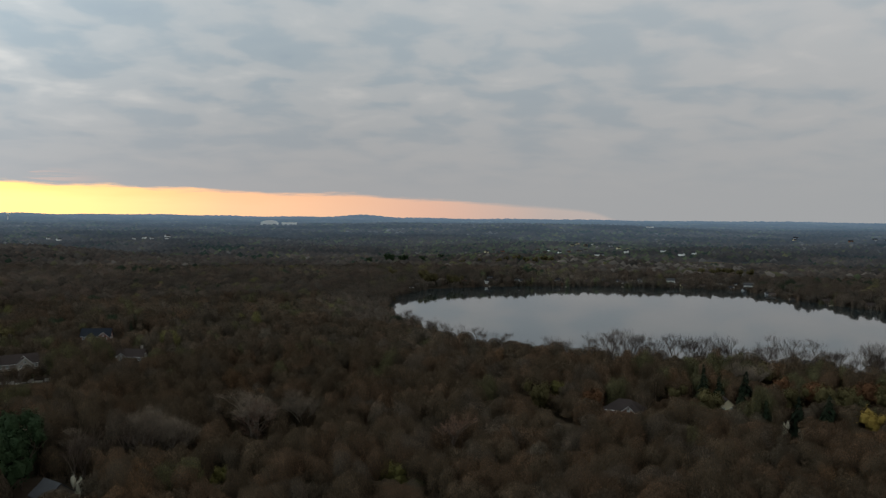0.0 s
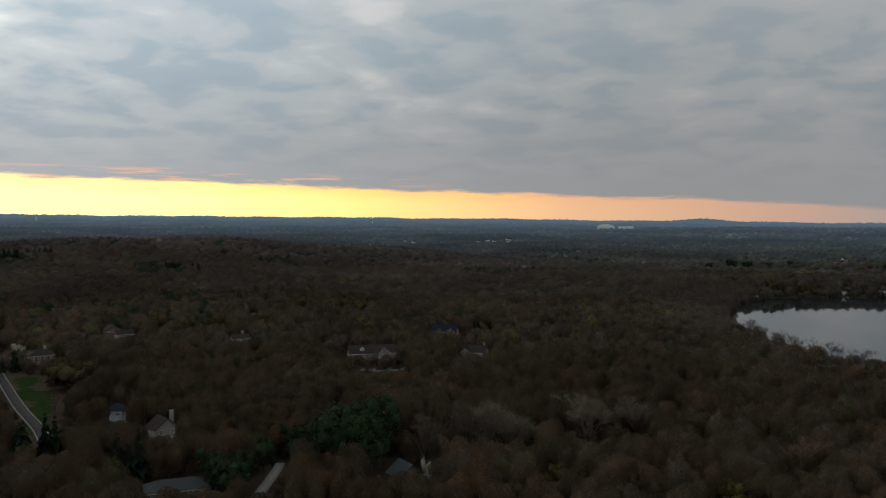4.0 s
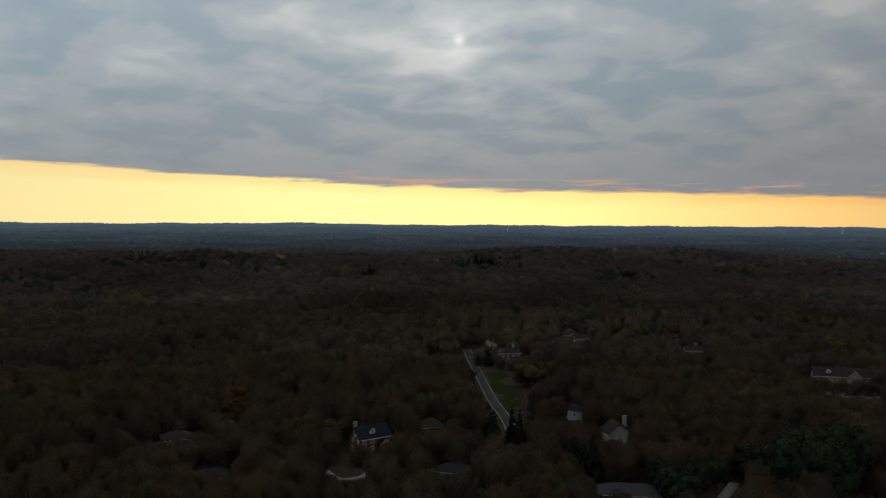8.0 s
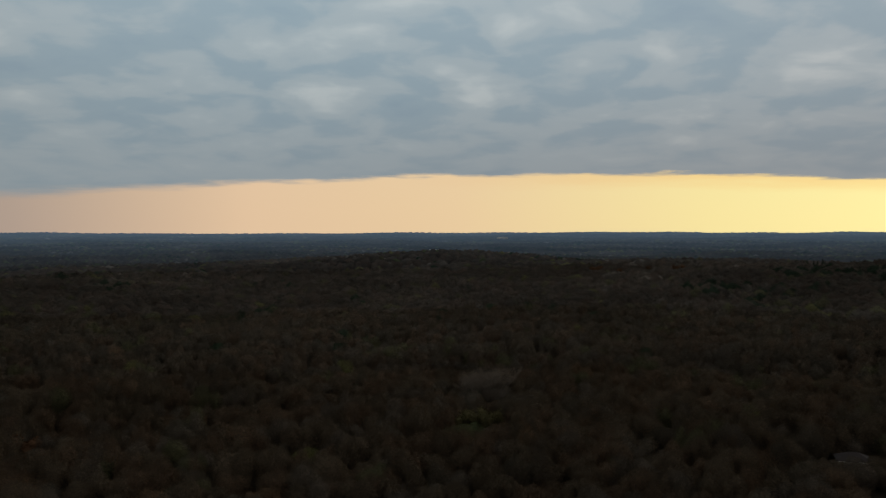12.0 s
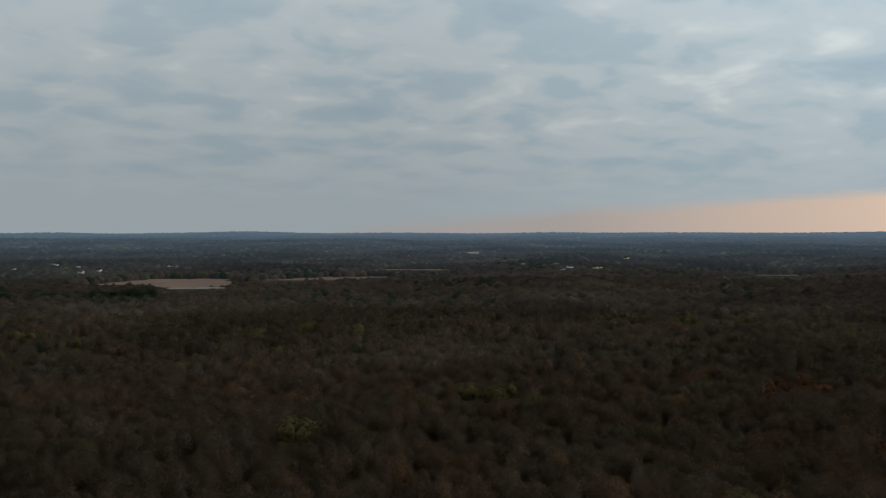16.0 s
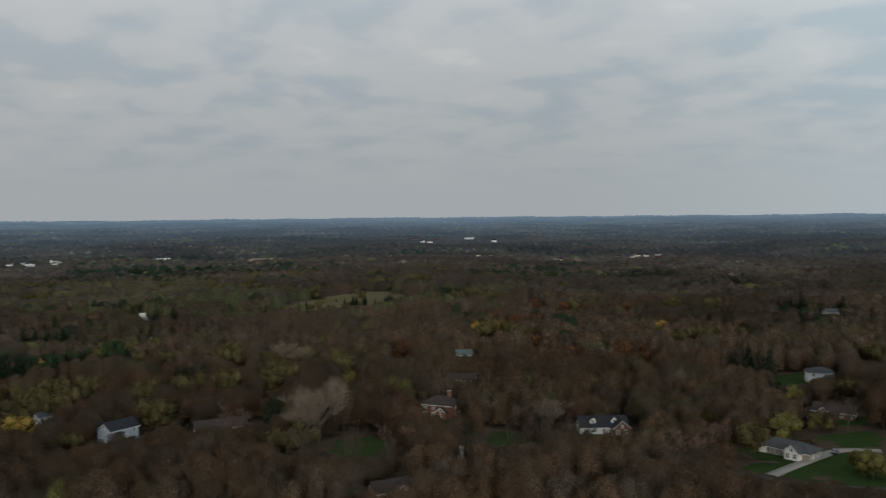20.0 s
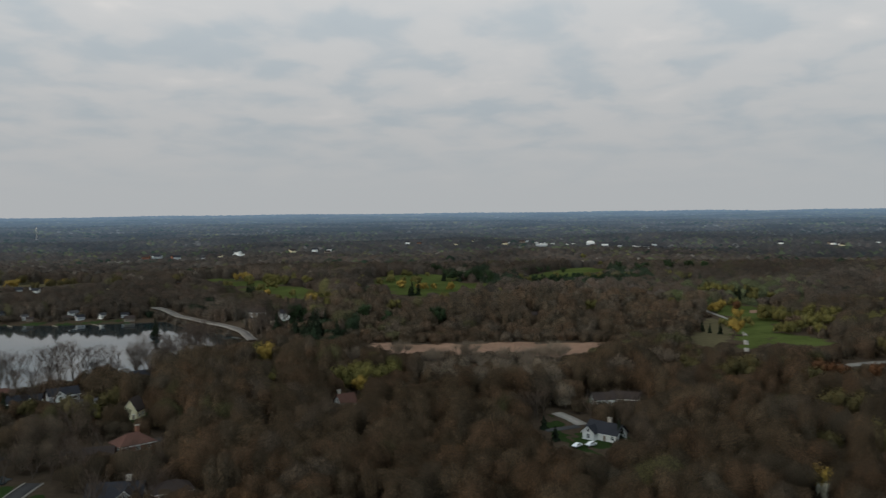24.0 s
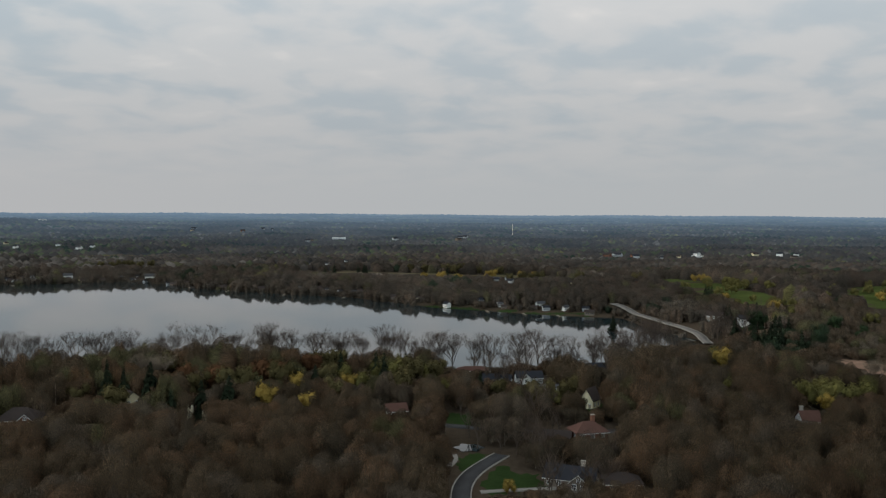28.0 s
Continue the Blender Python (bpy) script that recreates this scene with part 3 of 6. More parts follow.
def house(place, turn, w, d, storeys, roof, wall, label, shape="gable", wing=None, dormers=0, chimney=None, garage=0, rise=None, category="house", group="", low=0.0,
          open_view=1.0, trim=None, porch=False, back_wing=None, wall_h=None):
    """A house whose front looks to the camera when turn is 0. wing: (x, width, depth forward, wall material, storeys)."""
    w, d = w * .74, d * .76
    if wing:
        wing = (wing[0] * .74, wing[1] * .76, wing[2] * .8, *wing[3:])
    if chimney:
        chimney = (chimney[0] * .74, chimney[1])
    rise = rise * .76 if rise else None
    x, y = place
    a = math.atan2(-x, y)
    z = float(land(x, y)) + low
    top = tagged(new("house"), label, category, group)
    top.matrix_world = Matrix.Translation((x, y, z)) @ Matrix.Rotation(a + radians(turn), 4, "Z")
    h = wall_h or 2.75 * storeys + .3
    rise = rise or d * .33
    x0, x1, y0, y1 = -w / 2, w / 2, -d / 2, d / 2
    if shape == "gable":
        part("wall", gable_walls(x0, x1, y0, y1, h, rise), wall, top)
        part("roof", gable_roof(x0, x1, y0, y1, h, rise), roof, top)
    elif shape == "cross":
        part("wall", gable_walls(x0, x1, y0, y1, h, rise, "y"), wall, top)
        part("roof", gable_roof(x0, x1, y0, y1, h, rise, "y"), roof, top)
    elif shape == "flat":
        part("wall", boxed(x0, x1, y0, y1, -2.5, h), wall, top)
        part("roof", boxed(x0 - .3, x1 + .3, y0 - .3, y1 + .3, h, h + .45), roof, top)
    else:
        part("wall", boxed(x0, x1, y0, y1, -2.5, h), wall, top)
        part("roof", hip_roof(x0, x1, y0, y1, h, rise), roof, top)
    blocked = [(-99, -98)]
    if wing:
        wx, ww, wd, wm, ws = wing
        wh = 2.75 * ws + .3
        wr = ww * .42
        part("wing_wall", gable_walls(wx - ww / 2, wx + ww / 2, y0 - wd, y0 + d * .42, wh, wr, "y"), wm, top)
        part("wing_roof", gable_roof(wx - ww / 2, wx + ww / 2, y0 - wd, y0 + d * .45, wh, wr, "y", .5), roof, top)
        bb = bmesh.new()
        for s in (-1, 1):
            k = wr / (ww / 2)
            e0, e1 = wx + s * (ww / 2 + .5), wx
            solid(bb, [(e0, y0 - wd - .56, wh - .5 * k - .05), (e1, y0 - wd - .56, wh + wr - .05), (e1, y0 - wd - .56, wh + wr + .30), (e0, y0 - wd - .56, wh - .5 * k + .30)], [(0, 1, 2, 3)])
        bmesh.ops.solidify(bb, geom=bb.faces, thickness=.06)
        part("bargeboard", bb, WHITE, top, "white painted bargeboard")
        for s in range(ws):
            for u in ((-.25, .25) if ww > 5 else (0,)):
                window(top, wx + u * ww, y0 - wd, .9 + 2.75 * s)
        if ws * 2.75 + wr > 4.5:
            window(top, wx, y0 - wd, wh + .2, 1.0, 1.0)
        blocked.append((wx - ww / 2 - .8, wx + ww / 2 + .8))
    gx0 = x0 + 1.2
    for g in range(garage):
        gx = gx0 + 1.6 + g * 3.4
        bm = boxed(gx - 1.4, gx + 1.4, y0 - .06, y0 + .1, -.4, 2.3)
        door = part("garage_door", bm, WHITE, top, "white panelled garage door")
        for q in range(3):
            part("panel", boxed(gx - 1.3, gx + 1.3, y0 - .10, y0 - .05, -.2 + q * .8, .45 + q * .8), WHITE, door)
        blocked.append((gx - 1.7, gx + 1.7))
    n = max(2, int(w / 3.1))
    dx = 0
    for i in range(n):
        u = x0 + (i + .5) * w / n
        if any(p - .3 < u < q + .3 for p, q in blocked):
            continue
        if i == n // 2:
            dr = part("door", boxed(u - .55, u + .55, y0 - .08, y0 + .1, -.1, 2.1), trim or WOOD, top)
            part("door_frame", boxed(u - .72, u + .72, y0 - .05, y0 + .1, 2.1, 2.3), WHITE, dr)
            rest = range(1, storeys)
        else:
            rest = range(storeys)
        for s in rest:
            window(top, u, y0, .9 + 2.75 * s)
    for s in range(storeys):
        for fx, nm in ((x1, "x"), (x0, "-x")):
            for v in (-.22, .22):
                window(top, fx, v * d, .9 + 2.75 * s, 1.1, 1.4, nm)
    if shape == "gable" and rise > 2.2:
        for fx, nm in ((x1, "x"), (x0, "-x")):
            window(top, fx, 0, h + .2, .9, 1.0, nm)
    for i in range(dormers):
        u = x0 + w * (i + 1) / (dormers + 1) + (w * .06 if i else -w * .06)
        zz, yy = h + rise * .30, y0 + d * .14
        dm = part("dormer", gable_walls(u - 1.1, u + 1.1, yy, yy + d * .32, 1.5, .9, "y"), WHITE, top, "white dormer")
        dm.location.z = zz
        for vtx in dm.data.vertices:
            if vtx.co.z < -1:
                vtx.co.z = -.9
        part("dormer_roof", gable_roof(u - 1.1, u + 1.1, yy, yy + d * .34, 1.5, .9, "y", .3, .15), roof, dm)
        window(dm, u, yy, .25, 1.0, 1.1)
    if chimney is not None:
        cx_, mat = chimney
        ch = part("chimney", boxed(cx_ - .65, cx_ + .65, d * .12 - .45, d * .12 + .45, h * .6, h + rise + 1.6), mat, top)
        part("cap", boxed(cx_ - .8, cx_ + .8, d * .12 - .6, d * .12 + .6, h + rise + 1.6, h + rise + 1.85), CONCRETE, ch)
    if porch:
        pr = part("porch_roof", boxed(x0 + .4, x1 - .4, y0 - 2.2, y0 + .1, 2.75, 2.95), roof, top)
        for i in range(4):
            u = x0 + .7 + i * (w - 1.4) / 3
            part("post", boxed(u - .1, u + .1, y0 - 2.1, y0 - 1.9, -.4, 2.75), WHITE, pr)
    gut = bmesh.new()
    if shape in ("gable", "hip"):
        block(gut, x0 - .5, x1 + .5, y0 - .78, y0 - .62, h - .45, h - .28)
        part("gutter", gut, WHITE, top)
    if open_view >= .4 and category == "house":
        t_ = a + radians(turn)
        yard = [(x + p * math.cos(t_) - q * math.sin(t_), y + p * math.sin(t_) + q * math.cos(t_)) for p, q in
                ((x0 - 5, y0 - 6), (0, y0 - 10), (x1 + 6, y0 - 5), (x1 + 4, y1 + 3), (0, y1 + 5), (x0 - 4, y1 + 3))]
        patch("yard", yard, LAWN, "dark grass yard round a house", "lawn", .1, False, 3.0)
    if open_view:
        c, s = math.cos(a), math.sin(a)
        for k in (-.45, -.15, .15, .45):
            # most of the front can be seen over the nearer trees
            CLEAR.append((x + c * w * k, y + s * w * k, z + h * (1 - open_view * .92) * 1.2, w * .22))
    HOLES.append([(x + p * math.cos(a + radians(turn)) - q * math.sin(a + radians(turn)), y + p * math.sin(a + radians(turn)) + q * math.cos(a + radians(turn)))
                  for p, q in ((x0 - 4, y0 - 5), (x1 + 4, y0 - 5), (x1 + 4, y1 + 4), (x0 - 4, y1 + 4))])
    return top

# ---- roads, paths, lawns, fields ----
ribbon("causeway_road", [(616.0, 516.7), (606.5, 493.7), (584.9, 456.6), (562.4, 416.8), (548.5, 388.3), (532.9, 365.1), (502.9, 338.2)], 6.0, ROADWAY, "pale causeway road curving along the lake's end", 1.4, kerb=(1, -1), reach=190)
ribbon("road", [(-441.9, 366.3), (-399.2, 336.3), (-356.4, 306.4), (-313.4, 276.6), (-277.7, 253.5), (-244.0, 228.1)], 4.4, ASPHALT, "straight grey residential road with pale kerbs", kerb=(-1, 1))
ribbon("road", [(96.8, -375.7), (94.6, -351.5), (91.8, -317.0), (85.6, -291.7), (74.1, -272.1), (60.9, -256.9), (44.5, -235.8)], 7.5, ASPHALT, "dark asphalt road bending between lawns")
ribbon("road", [(82.8, -282.1), (97.7, -273.0), (112.3, -265.2), (125.8, -261.3), (145.7, -236.8)], 6.5, ASPHALT, "dark asphalt side road past the ranch house", open_view=False)
ribbon("road", [(156.8, 186.9), (168.8, 200.4), (180.1, 209.1), (191.9, 214.8), (202.3, 218.8)], 5.8, ASPHALT, "grey residential road curving between lawns", kerb=(1, -1), reach=50)
ribbon("road", [(209.2, 265.5), (221.6, 247.2), (238.3, 225.4), (259.9, 212.9)], 5, ASPHALT, "pale lane running below the lakeside houses", open_view=False)
ribbon("lane", [(18.8, 375.5), (37.6, 376.1), (45.8, 365.1), (49.5, 356.6), (50.7, 340.2), (49.4, 318.2), (50.3, 303.9), (43.3, 292.8), (33.9, 280.0), (21.6, 265.1), (12.2, 253.7)], 1.7, CONCRETE, "narrow pale lane winding through bare woods", open_view=False)
ribbon("shore_road", [(93.8, 505.4), (110.7, 506.0), (123.0, 501.1), (147.3, 498.7)], 4, CONCRETE, "pale lane along the near lake shore", reach=30)
ribbon("cart_path", [(762.0, 55.3), (740.6, 45.0), (711.2, 33.4), (649.7, 21.3), (587.7, 17.5), (537.8, 15.5)], 3, CONCRETE, "winding pale golf cart path")
ribbon("road", [(497.3, -26.6), (521.4, -52.2), (536.7, -75.4), (552.3, -104.0)], 7, CONCRETE, "pale distant road among bare trees")
ribbon("driveway", [(347.7, 85.1), (341.2, 78.0), (332.6, 70.7)], 5, CONCRETE, "pale concrete driveway beside a lawn")
ribbon("driveway", [(319.4, 82.8), (325.1, 76.5), (330.3, 71.8)], 4, ASPHALT, "asphalt driveway beside a lawn")
ribbon("driveway", [(-147.6, 216.5), (-151.9, 228.0), (-156.3, 239.5), (-158.9, 245.0)], 3.4, CONCRETE, "pale driveway between dark pines")
ribbon("driveway", [(121.0, -270.1), (120.2, -283.6), (118.9, -299.2), (116.1, -317.4), (105.3, -325.4)], 4.2, CONCRETE, "pale concrete driveway to the ranch house")
ribbon("driveway", [(170.4, 193.7), (178.1, 189.4), (191.4, 181.9)], 2.6, CONCRETE, "pale garden path across a lawn")
ribbon("driveway", [(179.5, 220.1), (186.2, 224.9), (189.6, 229.9)], 2, CONCRETE, "pale curved garden path by the pond")
ribbon("driveway", [(-261.1, 151.8), (-248.3, 149.9), (-245.9, 157.4), (-249.7, 162.7)], 2.4, CONCRETE, "pale curved driveway kerb below the brick house")
patch("lawn", [(-381.7, 329.1), (-369.2, 331.3), (-315.7, 294.9), (-273.9, 257.6), (-274.9, 253.6), (-317.9, 283.5)], LAWN, "dark green lawn beside the straight road")
patch("lawn", [(248.5, -188.7), (249.6, -203.4), (236.7, -206.3), (221.7, -193.1), (226.4, -184.4), (233.7, -178.4)], LAWN, "dark green lawn among bare trees")
patch("lawn", [(135.6, -283.2), (122.5, -289.1), (114.7, -313.7), (100.9, -316.3), (92.9, -291.6), (103.8, -279.3), (125.6, -265.8)], LAWN, "mown lawn in front of the ranch house")
patch("lawn", [(111.0, -304.4), (96.2, -309.4), (87.2, -284.9), (100.8, -276.2), (107.9, -284.2)], LAWN, "mown lawn beside the bending road")
patch("lawn", [(86.6, -318.4), (77.9, -310.4), (65.5, -276.3), (54.9, -262.3), (65.5, -268.1), (78.3, -291.7)], LAWN, "rough grass verge beside the bending road")
patch("lawn", [(186.5, 224.6), (195.8, 227.3), (198.9, 221.9), (186.1, 214.6), (179.5, 214.9)], LAWN, "green lawn beside a garden pond")
patch("lawn", [(179.9, 204.0), (191.0, 210.2), (194.5, 206.9), (194.0, 190.6), (191.4, 181.9), (184.3, 183.4), (169.3, 192.0)], LAWN, "dark green front lawn beside a curving road")
patch("lawn", [(220.9, 276.6), (233.6, 266.0), (225.1, 249.5), (212.2, 265.6)], LAWN, "green verge above a pale lane", open_view=False)
patch("lawn", [(344.7, 89.1), (340.2, 82.4), (327.3, 76.0), (310.3, 69.5), (300.0, 60.1), (302.8, 56.1), (294.3, 58.1), (302.1, 69.5), (325.5, 83.3)], LAWN, "green lawn in front of a white house")
patch("lawn", [(220.0, -240.6), (213.6, -251.5), (201.7, -240.7), (206.3, -228.7)], LAWN, "small dark lawn behind bare trees")
patch("lawn", [(196.8, -442.2), (189.4, -460.6), (176.7, -433.3), (185.0, -419.0)], LAWN, "small dark lawn beside a grey house")
patch("lawn", [(131.5, -330.8), (118.4, -352.7), (108.2, -339.2), (115.7, -321.8)], LAWN, "lawn behind the ranch house")
REEDS = [(497.0, 249.2), (511.0, 233.9), (519.7, 208.7), (529.3, 182.7), (548.0, 156.7), (551.5, 127.2), (554.9, 100.7), (523.5, 105.4), (488.9, 114.1), (486.5, 139.1), (482.1, 166.4), (479.5, 196.0), (471.0, 215.6)]
patch("reed_marsh", REEDS, MARSH, "pinkish tan dry reed marsh between bare woods", "marsh", .3)
patch("fairway", [(921.1, 671.6), (905.0, 600.3), (842.6, 512.1), (807.1, 462.0), (728.0, 423.1), (744.3, 469.4), (771.6, 515.6), (831.2, 587.8)], GREEN, "green golf fairway dotted with trees", "fairway", .3, step=9)
patch("fairway", [(923.8, 455.5), (1061.1, 473.5), (1064.9, 401.2), (983.7, 367.1), (983.2, 306.9), (856.3, 319.5), (778.7, 335.7), (852.0, 406.6)], GREEN, "green golf fairway dotted with trees", "fairway", .3, step=9)
patch("fairway", [(1101.4, 301.7), (1215.0, 266.8), (1185.8, 219.7), (1083.4, 250.5), (1024.0, 274.0)], GREEN, "pale green golf fairway behind dark pines", "fairway", .3, step=9)
patch("fairway", [(597.6, 53.5), (712.2, 50.0), (697.1, 35.9), (619.4, 28.2), (565.1, 31.2), (558.3, 43.1)], STRAW, "yellowish rough beside a golf path", "field", .3)
patch("fairway", [(776.0, 55.7), (801.0, 40.9), (799.9, 13.0), (754.0, 2.7), (638.0, -5.6), (563.9, 9.7), (553.7, 18.4), (633.5, 24.8), (719.2, 34.7)], GREEN, "green golf hole with pale bunkers", "fairway", .3)
patch("fairway", [(640.0, 0.5), (621.6, -21.5), (588.9, -35.7), (577.7, -19.9), (588.0, -1.3)], GREEN, "strip of green fairway", "fairway", .3)
patch("bunker", [(775.7, 20.1), (777.9, 13.7), (763.9, 12.5), (757.8, 19.2)], MARSH, "pale sand bunker", "bunker", .5, step=3)
patch("bunker", [(805.9, 13.0), (806.0, 5.3), (788.0, 4.3), (783.9, 11.8)], MARSH, "pale sand bunker", "bunker", .5, step=3)
patch("meadow", [(672.1, -448.5), (697.8, -512.8), (710.3, -581.5), (660.9, -590.1), (615.0, -545.4), (608.5, -484.8), (624.8, -446.6)], STRAW, "straw-coloured open meadow among trees", "meadow", .3)
patch("meadow", [(-226.4, -1395.8), (-328.5, -1516.8), (-444.1, -1474.6), (-429.0, -1328.4), (-345.0, -1265.8), (-278.1, -1284.2)], FIELD, "pale tan distant field", "field", .5, step=12)
patch("meadow", [(-489.2, -1418.0), (-604.1, -1464.3), (-739.3, -1414.4), (-731.7, -1389.1), (-590.4, -1405.0)], FIELD, "pale tan distant field", "field", .5, step=12)
patch("meadow", [(329.5, 1622.9), (442.5, 1604.1), (594.8, 1613.9), (583.5, 1541.3), (444.8, 1503.6), (308.3, 1425.0)], STRAW, "brown distant field beyond the lake", "field", .5, step=14, open_view=False)
patch("meadow", [(429.2, 1229.2), (524.9, 1243.8), (625.7, 1203.0), (607.3, 1167.5), (497.8, 1179.3), (421.5, 1195.9)], STRAW, "straw-coloured shore meadow beyond the lake", "field", .5, step=8, open_view=False)

# a pond: the pale sky it mirrors is painted as its colour
patch("meadow", [(-302.6, -1228.7), (-337.5, -1225.8), (-373.1, -1221.7), (-382.5, -1252.4), (-346.6, -1258.7), (-311.3, -1263.8)], CONCRETE, "pale pond at the field's edge, sky's reflection painted on", "field", .5, step=8)
patch("meadow", [(-799.1, -1503.1), (-842.3, -1472.4), (-881.4, -1435.3), (-916.4, -1502.7), (-880.4, -1548.9), (-830.7, -1583.2)], FIELD, "pale tan distant field", "field", .5, step=12)
patch("meadow", [(-1347.5, -1062.5), (-1372.6, -1039.8), (-1390.7, -1012.3), (-1416.6, -1031.2), (-1398.2, -1059.2), (-1372.7, -1082.4)], FIELD, "pale distant clearing in the woods", "field", .5, step=10)
patch("meadow", [(1506.6, -944.0), (1485.8, -965.3), (1458.1, -982.0), (1514.6, -1020.2), (1539.6, -1000.4), (1555.8, -975.0)], FIELD, "reddish tan distant field", "field", .5, step=10)
patch("meadow", [(612.7, 1049.4), (703.1, 906.4), (828.9, 818.5), (853.1, 842.5), (721.5, 930.1), (632.9, 1084.0)], STRAW, "straw-coloured strip behind the lake houses", "field", .5, step=10)

# ---- the houses ----
house((252.0, -248.6), -24, 19, 13, 2, BROWN_ROOF, BRICK, "two-storey red brick house with brown hip roof among bare trees", "hip", wing=(3.5, 6, 3, BRICK, 1), chimney=(4, BRICK), rise=4.0)
house((192.5, -277.8), 14, 25, 11, 1, SLATE, WHITE, "white cottage with slate roof, dormers and a brick gable", "gable", wing=(8.2, 8.6, 4.2, BRICK, 1), dormers=2, garage=1, rise=4.2)
house((128.1, -299.8), -28, 27, 12, 1, GREY_ROOF, STONE, "long grey ranch house with grey hip roof beside a lawn", "hip", wing=(6.5, 7, 3, WHITE, 1), rise=3.4, garage=1)
house((172.9, -441.4), 15, 16, 11, 2, GREY_ROOF, WHITE, "grey-roofed white house behind trees", "hip", wing=(3, 5, 2, WHITE, 1), rise=3.2, open_view=.4)
house((137.9, -369.1), -10, 22, 10, 1, BROWN_ROOF, BRICK, "low brick house half hidden by bare trees", "gable", wing=(-5, 6, 3, BRICK, 1), open_view=.4)
house((264.0, -695.6), 30, 14, 9, 2, GREY_ROOF, WHITE, "small white house in distant woods", "gable", rise=3, open_view=.45)
house((314.9, -138.4), 35, 16, 11, 2, SLATE, BLUE, "pale blue two-storey house with dark roof", "gable", wing=(-4, 6, 5, BLUE, 1), garage=1, rise=3.2, open_view=.7)
house((294.6, -169.8), 8, 26, 10, 1, BROWN_ROOF, BRICK, "long low brown-roofed house half hidden by bare trees", "gable", open_view=.3, rise=3)
house((187.1, -162.8), 20, 15, 9, 1, BROWN_ROOF, WHITE, "brown-roofed white house in bare woods", "gable", wing=(3, 6, 2, WHITE, 1), open_view=.2)
house((334.8, -346.8), 10, 14, 9, 2, GREEN_ROOF, GREY, "green-roofed house in bare woods", "gable", open_view=.2)
house((282.1, -294.8), -20, 13, 9, 2, BROWN_ROOF, TAN, "tan house in bare woods", "gable", open_view=.15)
house((316.6, 58.5), -32, 18, 10, 1, SLATE, WHITE, "white house with dark roof beside parked cars", "gable", wing=(-5.2, 6.5, 3, WHITE, 1), chimney=(1.5, STONE), rise=4.0)
house((369.4, 70.1), 20, 12, 9, 1, BROWN_ROOF, WHITE, "white-walled bungalow in bare woods", "gable", open_view=.4)
house((375.1, 60.9), -10, 16, 9, 1, BROWN_ROOF, TAN, "brown-roofed bungalow in bare woods", "gable", open_view=.1)
house((559.9, -95.8), 5, 22, 10, 1, GREY_ROOF, TAN, "low grey flat-roofed building at the wood's edge", "flat", open_view=.9, category="building")
house((377.2, -133.1), 30, 8, 6, 1, GREY_ROOF, WHITE, "small white shed in bare woods", "gable", open_view=.4, category="shed")
house((401.4, -83.6), 10, 8, 7, 1, GREY_ROOF, WHITE, "small grey-roofed shed in bare woods", "gable", open_view=.5, category="shed")
house((279.2, 245.9), -25, 7.6, 10, 1, BROWN_ROOF, CREAM, "tall cream gabled house near the lake", "cross", rise=5.5, wall_h=4.2)
house((323.4, 171.4), 28, 10, 9, 1, RED_ROOF, WHITE, "white house with red roof and pale chimney", "gable", rise=4.2, chimney=(-3.5, STONE), open_view=.2)
house((197.5, 181.2), -14, 21, 11, 1, SLATE, TAN, "large dark-roofed house with pale chimney beside a lawn", "gable", wing=(5, 7, 3, TAN, 1), chimney=(4.5, STONE), rise=4, open_view=.1)
house((235.1, 208.1), 24, 16, 11, 2, RED_ROOF, BRICK, "red-roofed brick house in bare woods", "hip", rise=4.5, chimney=(3, BRICK), open_view=.15)
house((226.0, 215.1), -10, 14, 10, 1, BROWN_ROOF, TAN, "brown-roofed house in bare woods", "gable", open_view=.05)
house((199.8, 163.3), 10, 14, 10, 2, BROWN_ROOF, BRICK, "brown-roofed brick house in bare woods", "hip", open_view=.15)
house((294.1, 340.6), 6, 22, 9, 1, RED_ROOF, TAN, "red-brown roofed lakeside bungalow", "hip", rise=2.6, open_view=.3, group="lakeside houses")
house((277.9, 304.2), -8, 18, 10, 1, SLATE, WHITE, "dark-roofed white lakeside house", "gable", open_view=.1, group="lakeside houses", wing=(4, 6, 2, WHITE, 1))
house((295.8, 301.0), 12, 17, 10, 1, SLATE, GREY, "dark-roofed grey lakeside house", "gable", open_view=.15, group="lakeside houses", wing=(-3, 6, 2, WHITE, 1))
house((357.6, 311.2), 20, 13, 9, 1, SLATE, WHITE, "small white lakeside house", "gable", open_view=.3, group="lakeside houses")
house((285.0, 280.6), 5, 20, 8, 1, GREY_ROOF, TAN, "low tan lakeside garage", "flat", open_view=.3, category="garage", wall_h=2.6)
house((580.3, 358.2), 15, 15, 10, 2, SLATE, WHITE, "white house near the causeway", "gable", wing=(3, 6, 2, WHITE, 2), open_view=.9)
house((578.3, 383.7), -15, 16, 10, 2, BROWN_ROOF, TAN, "tan house near the causeway", "gable", open_view=.8)
house((204.7, 286.3), 15, 11, 9, 1, RED_ROOF, BRICK, "small brick house in bare woods", "gable", open_view=.3)
house((78.4, 361.6), -18, 20, 13, 2, BROWN_ROOF, BRICK, "large brick house with brown hip roof in woods", "hip", rise=5.5, open_view=.3, wing=(5, 7, 2, BRICK, 2))
house((127.0, 514.6), 10, 20, 10, 1, BROWN_ROOF, WHITE, "white lakeside house behind tall bare trees", "gable", open_view=0, group="lakeside houses")
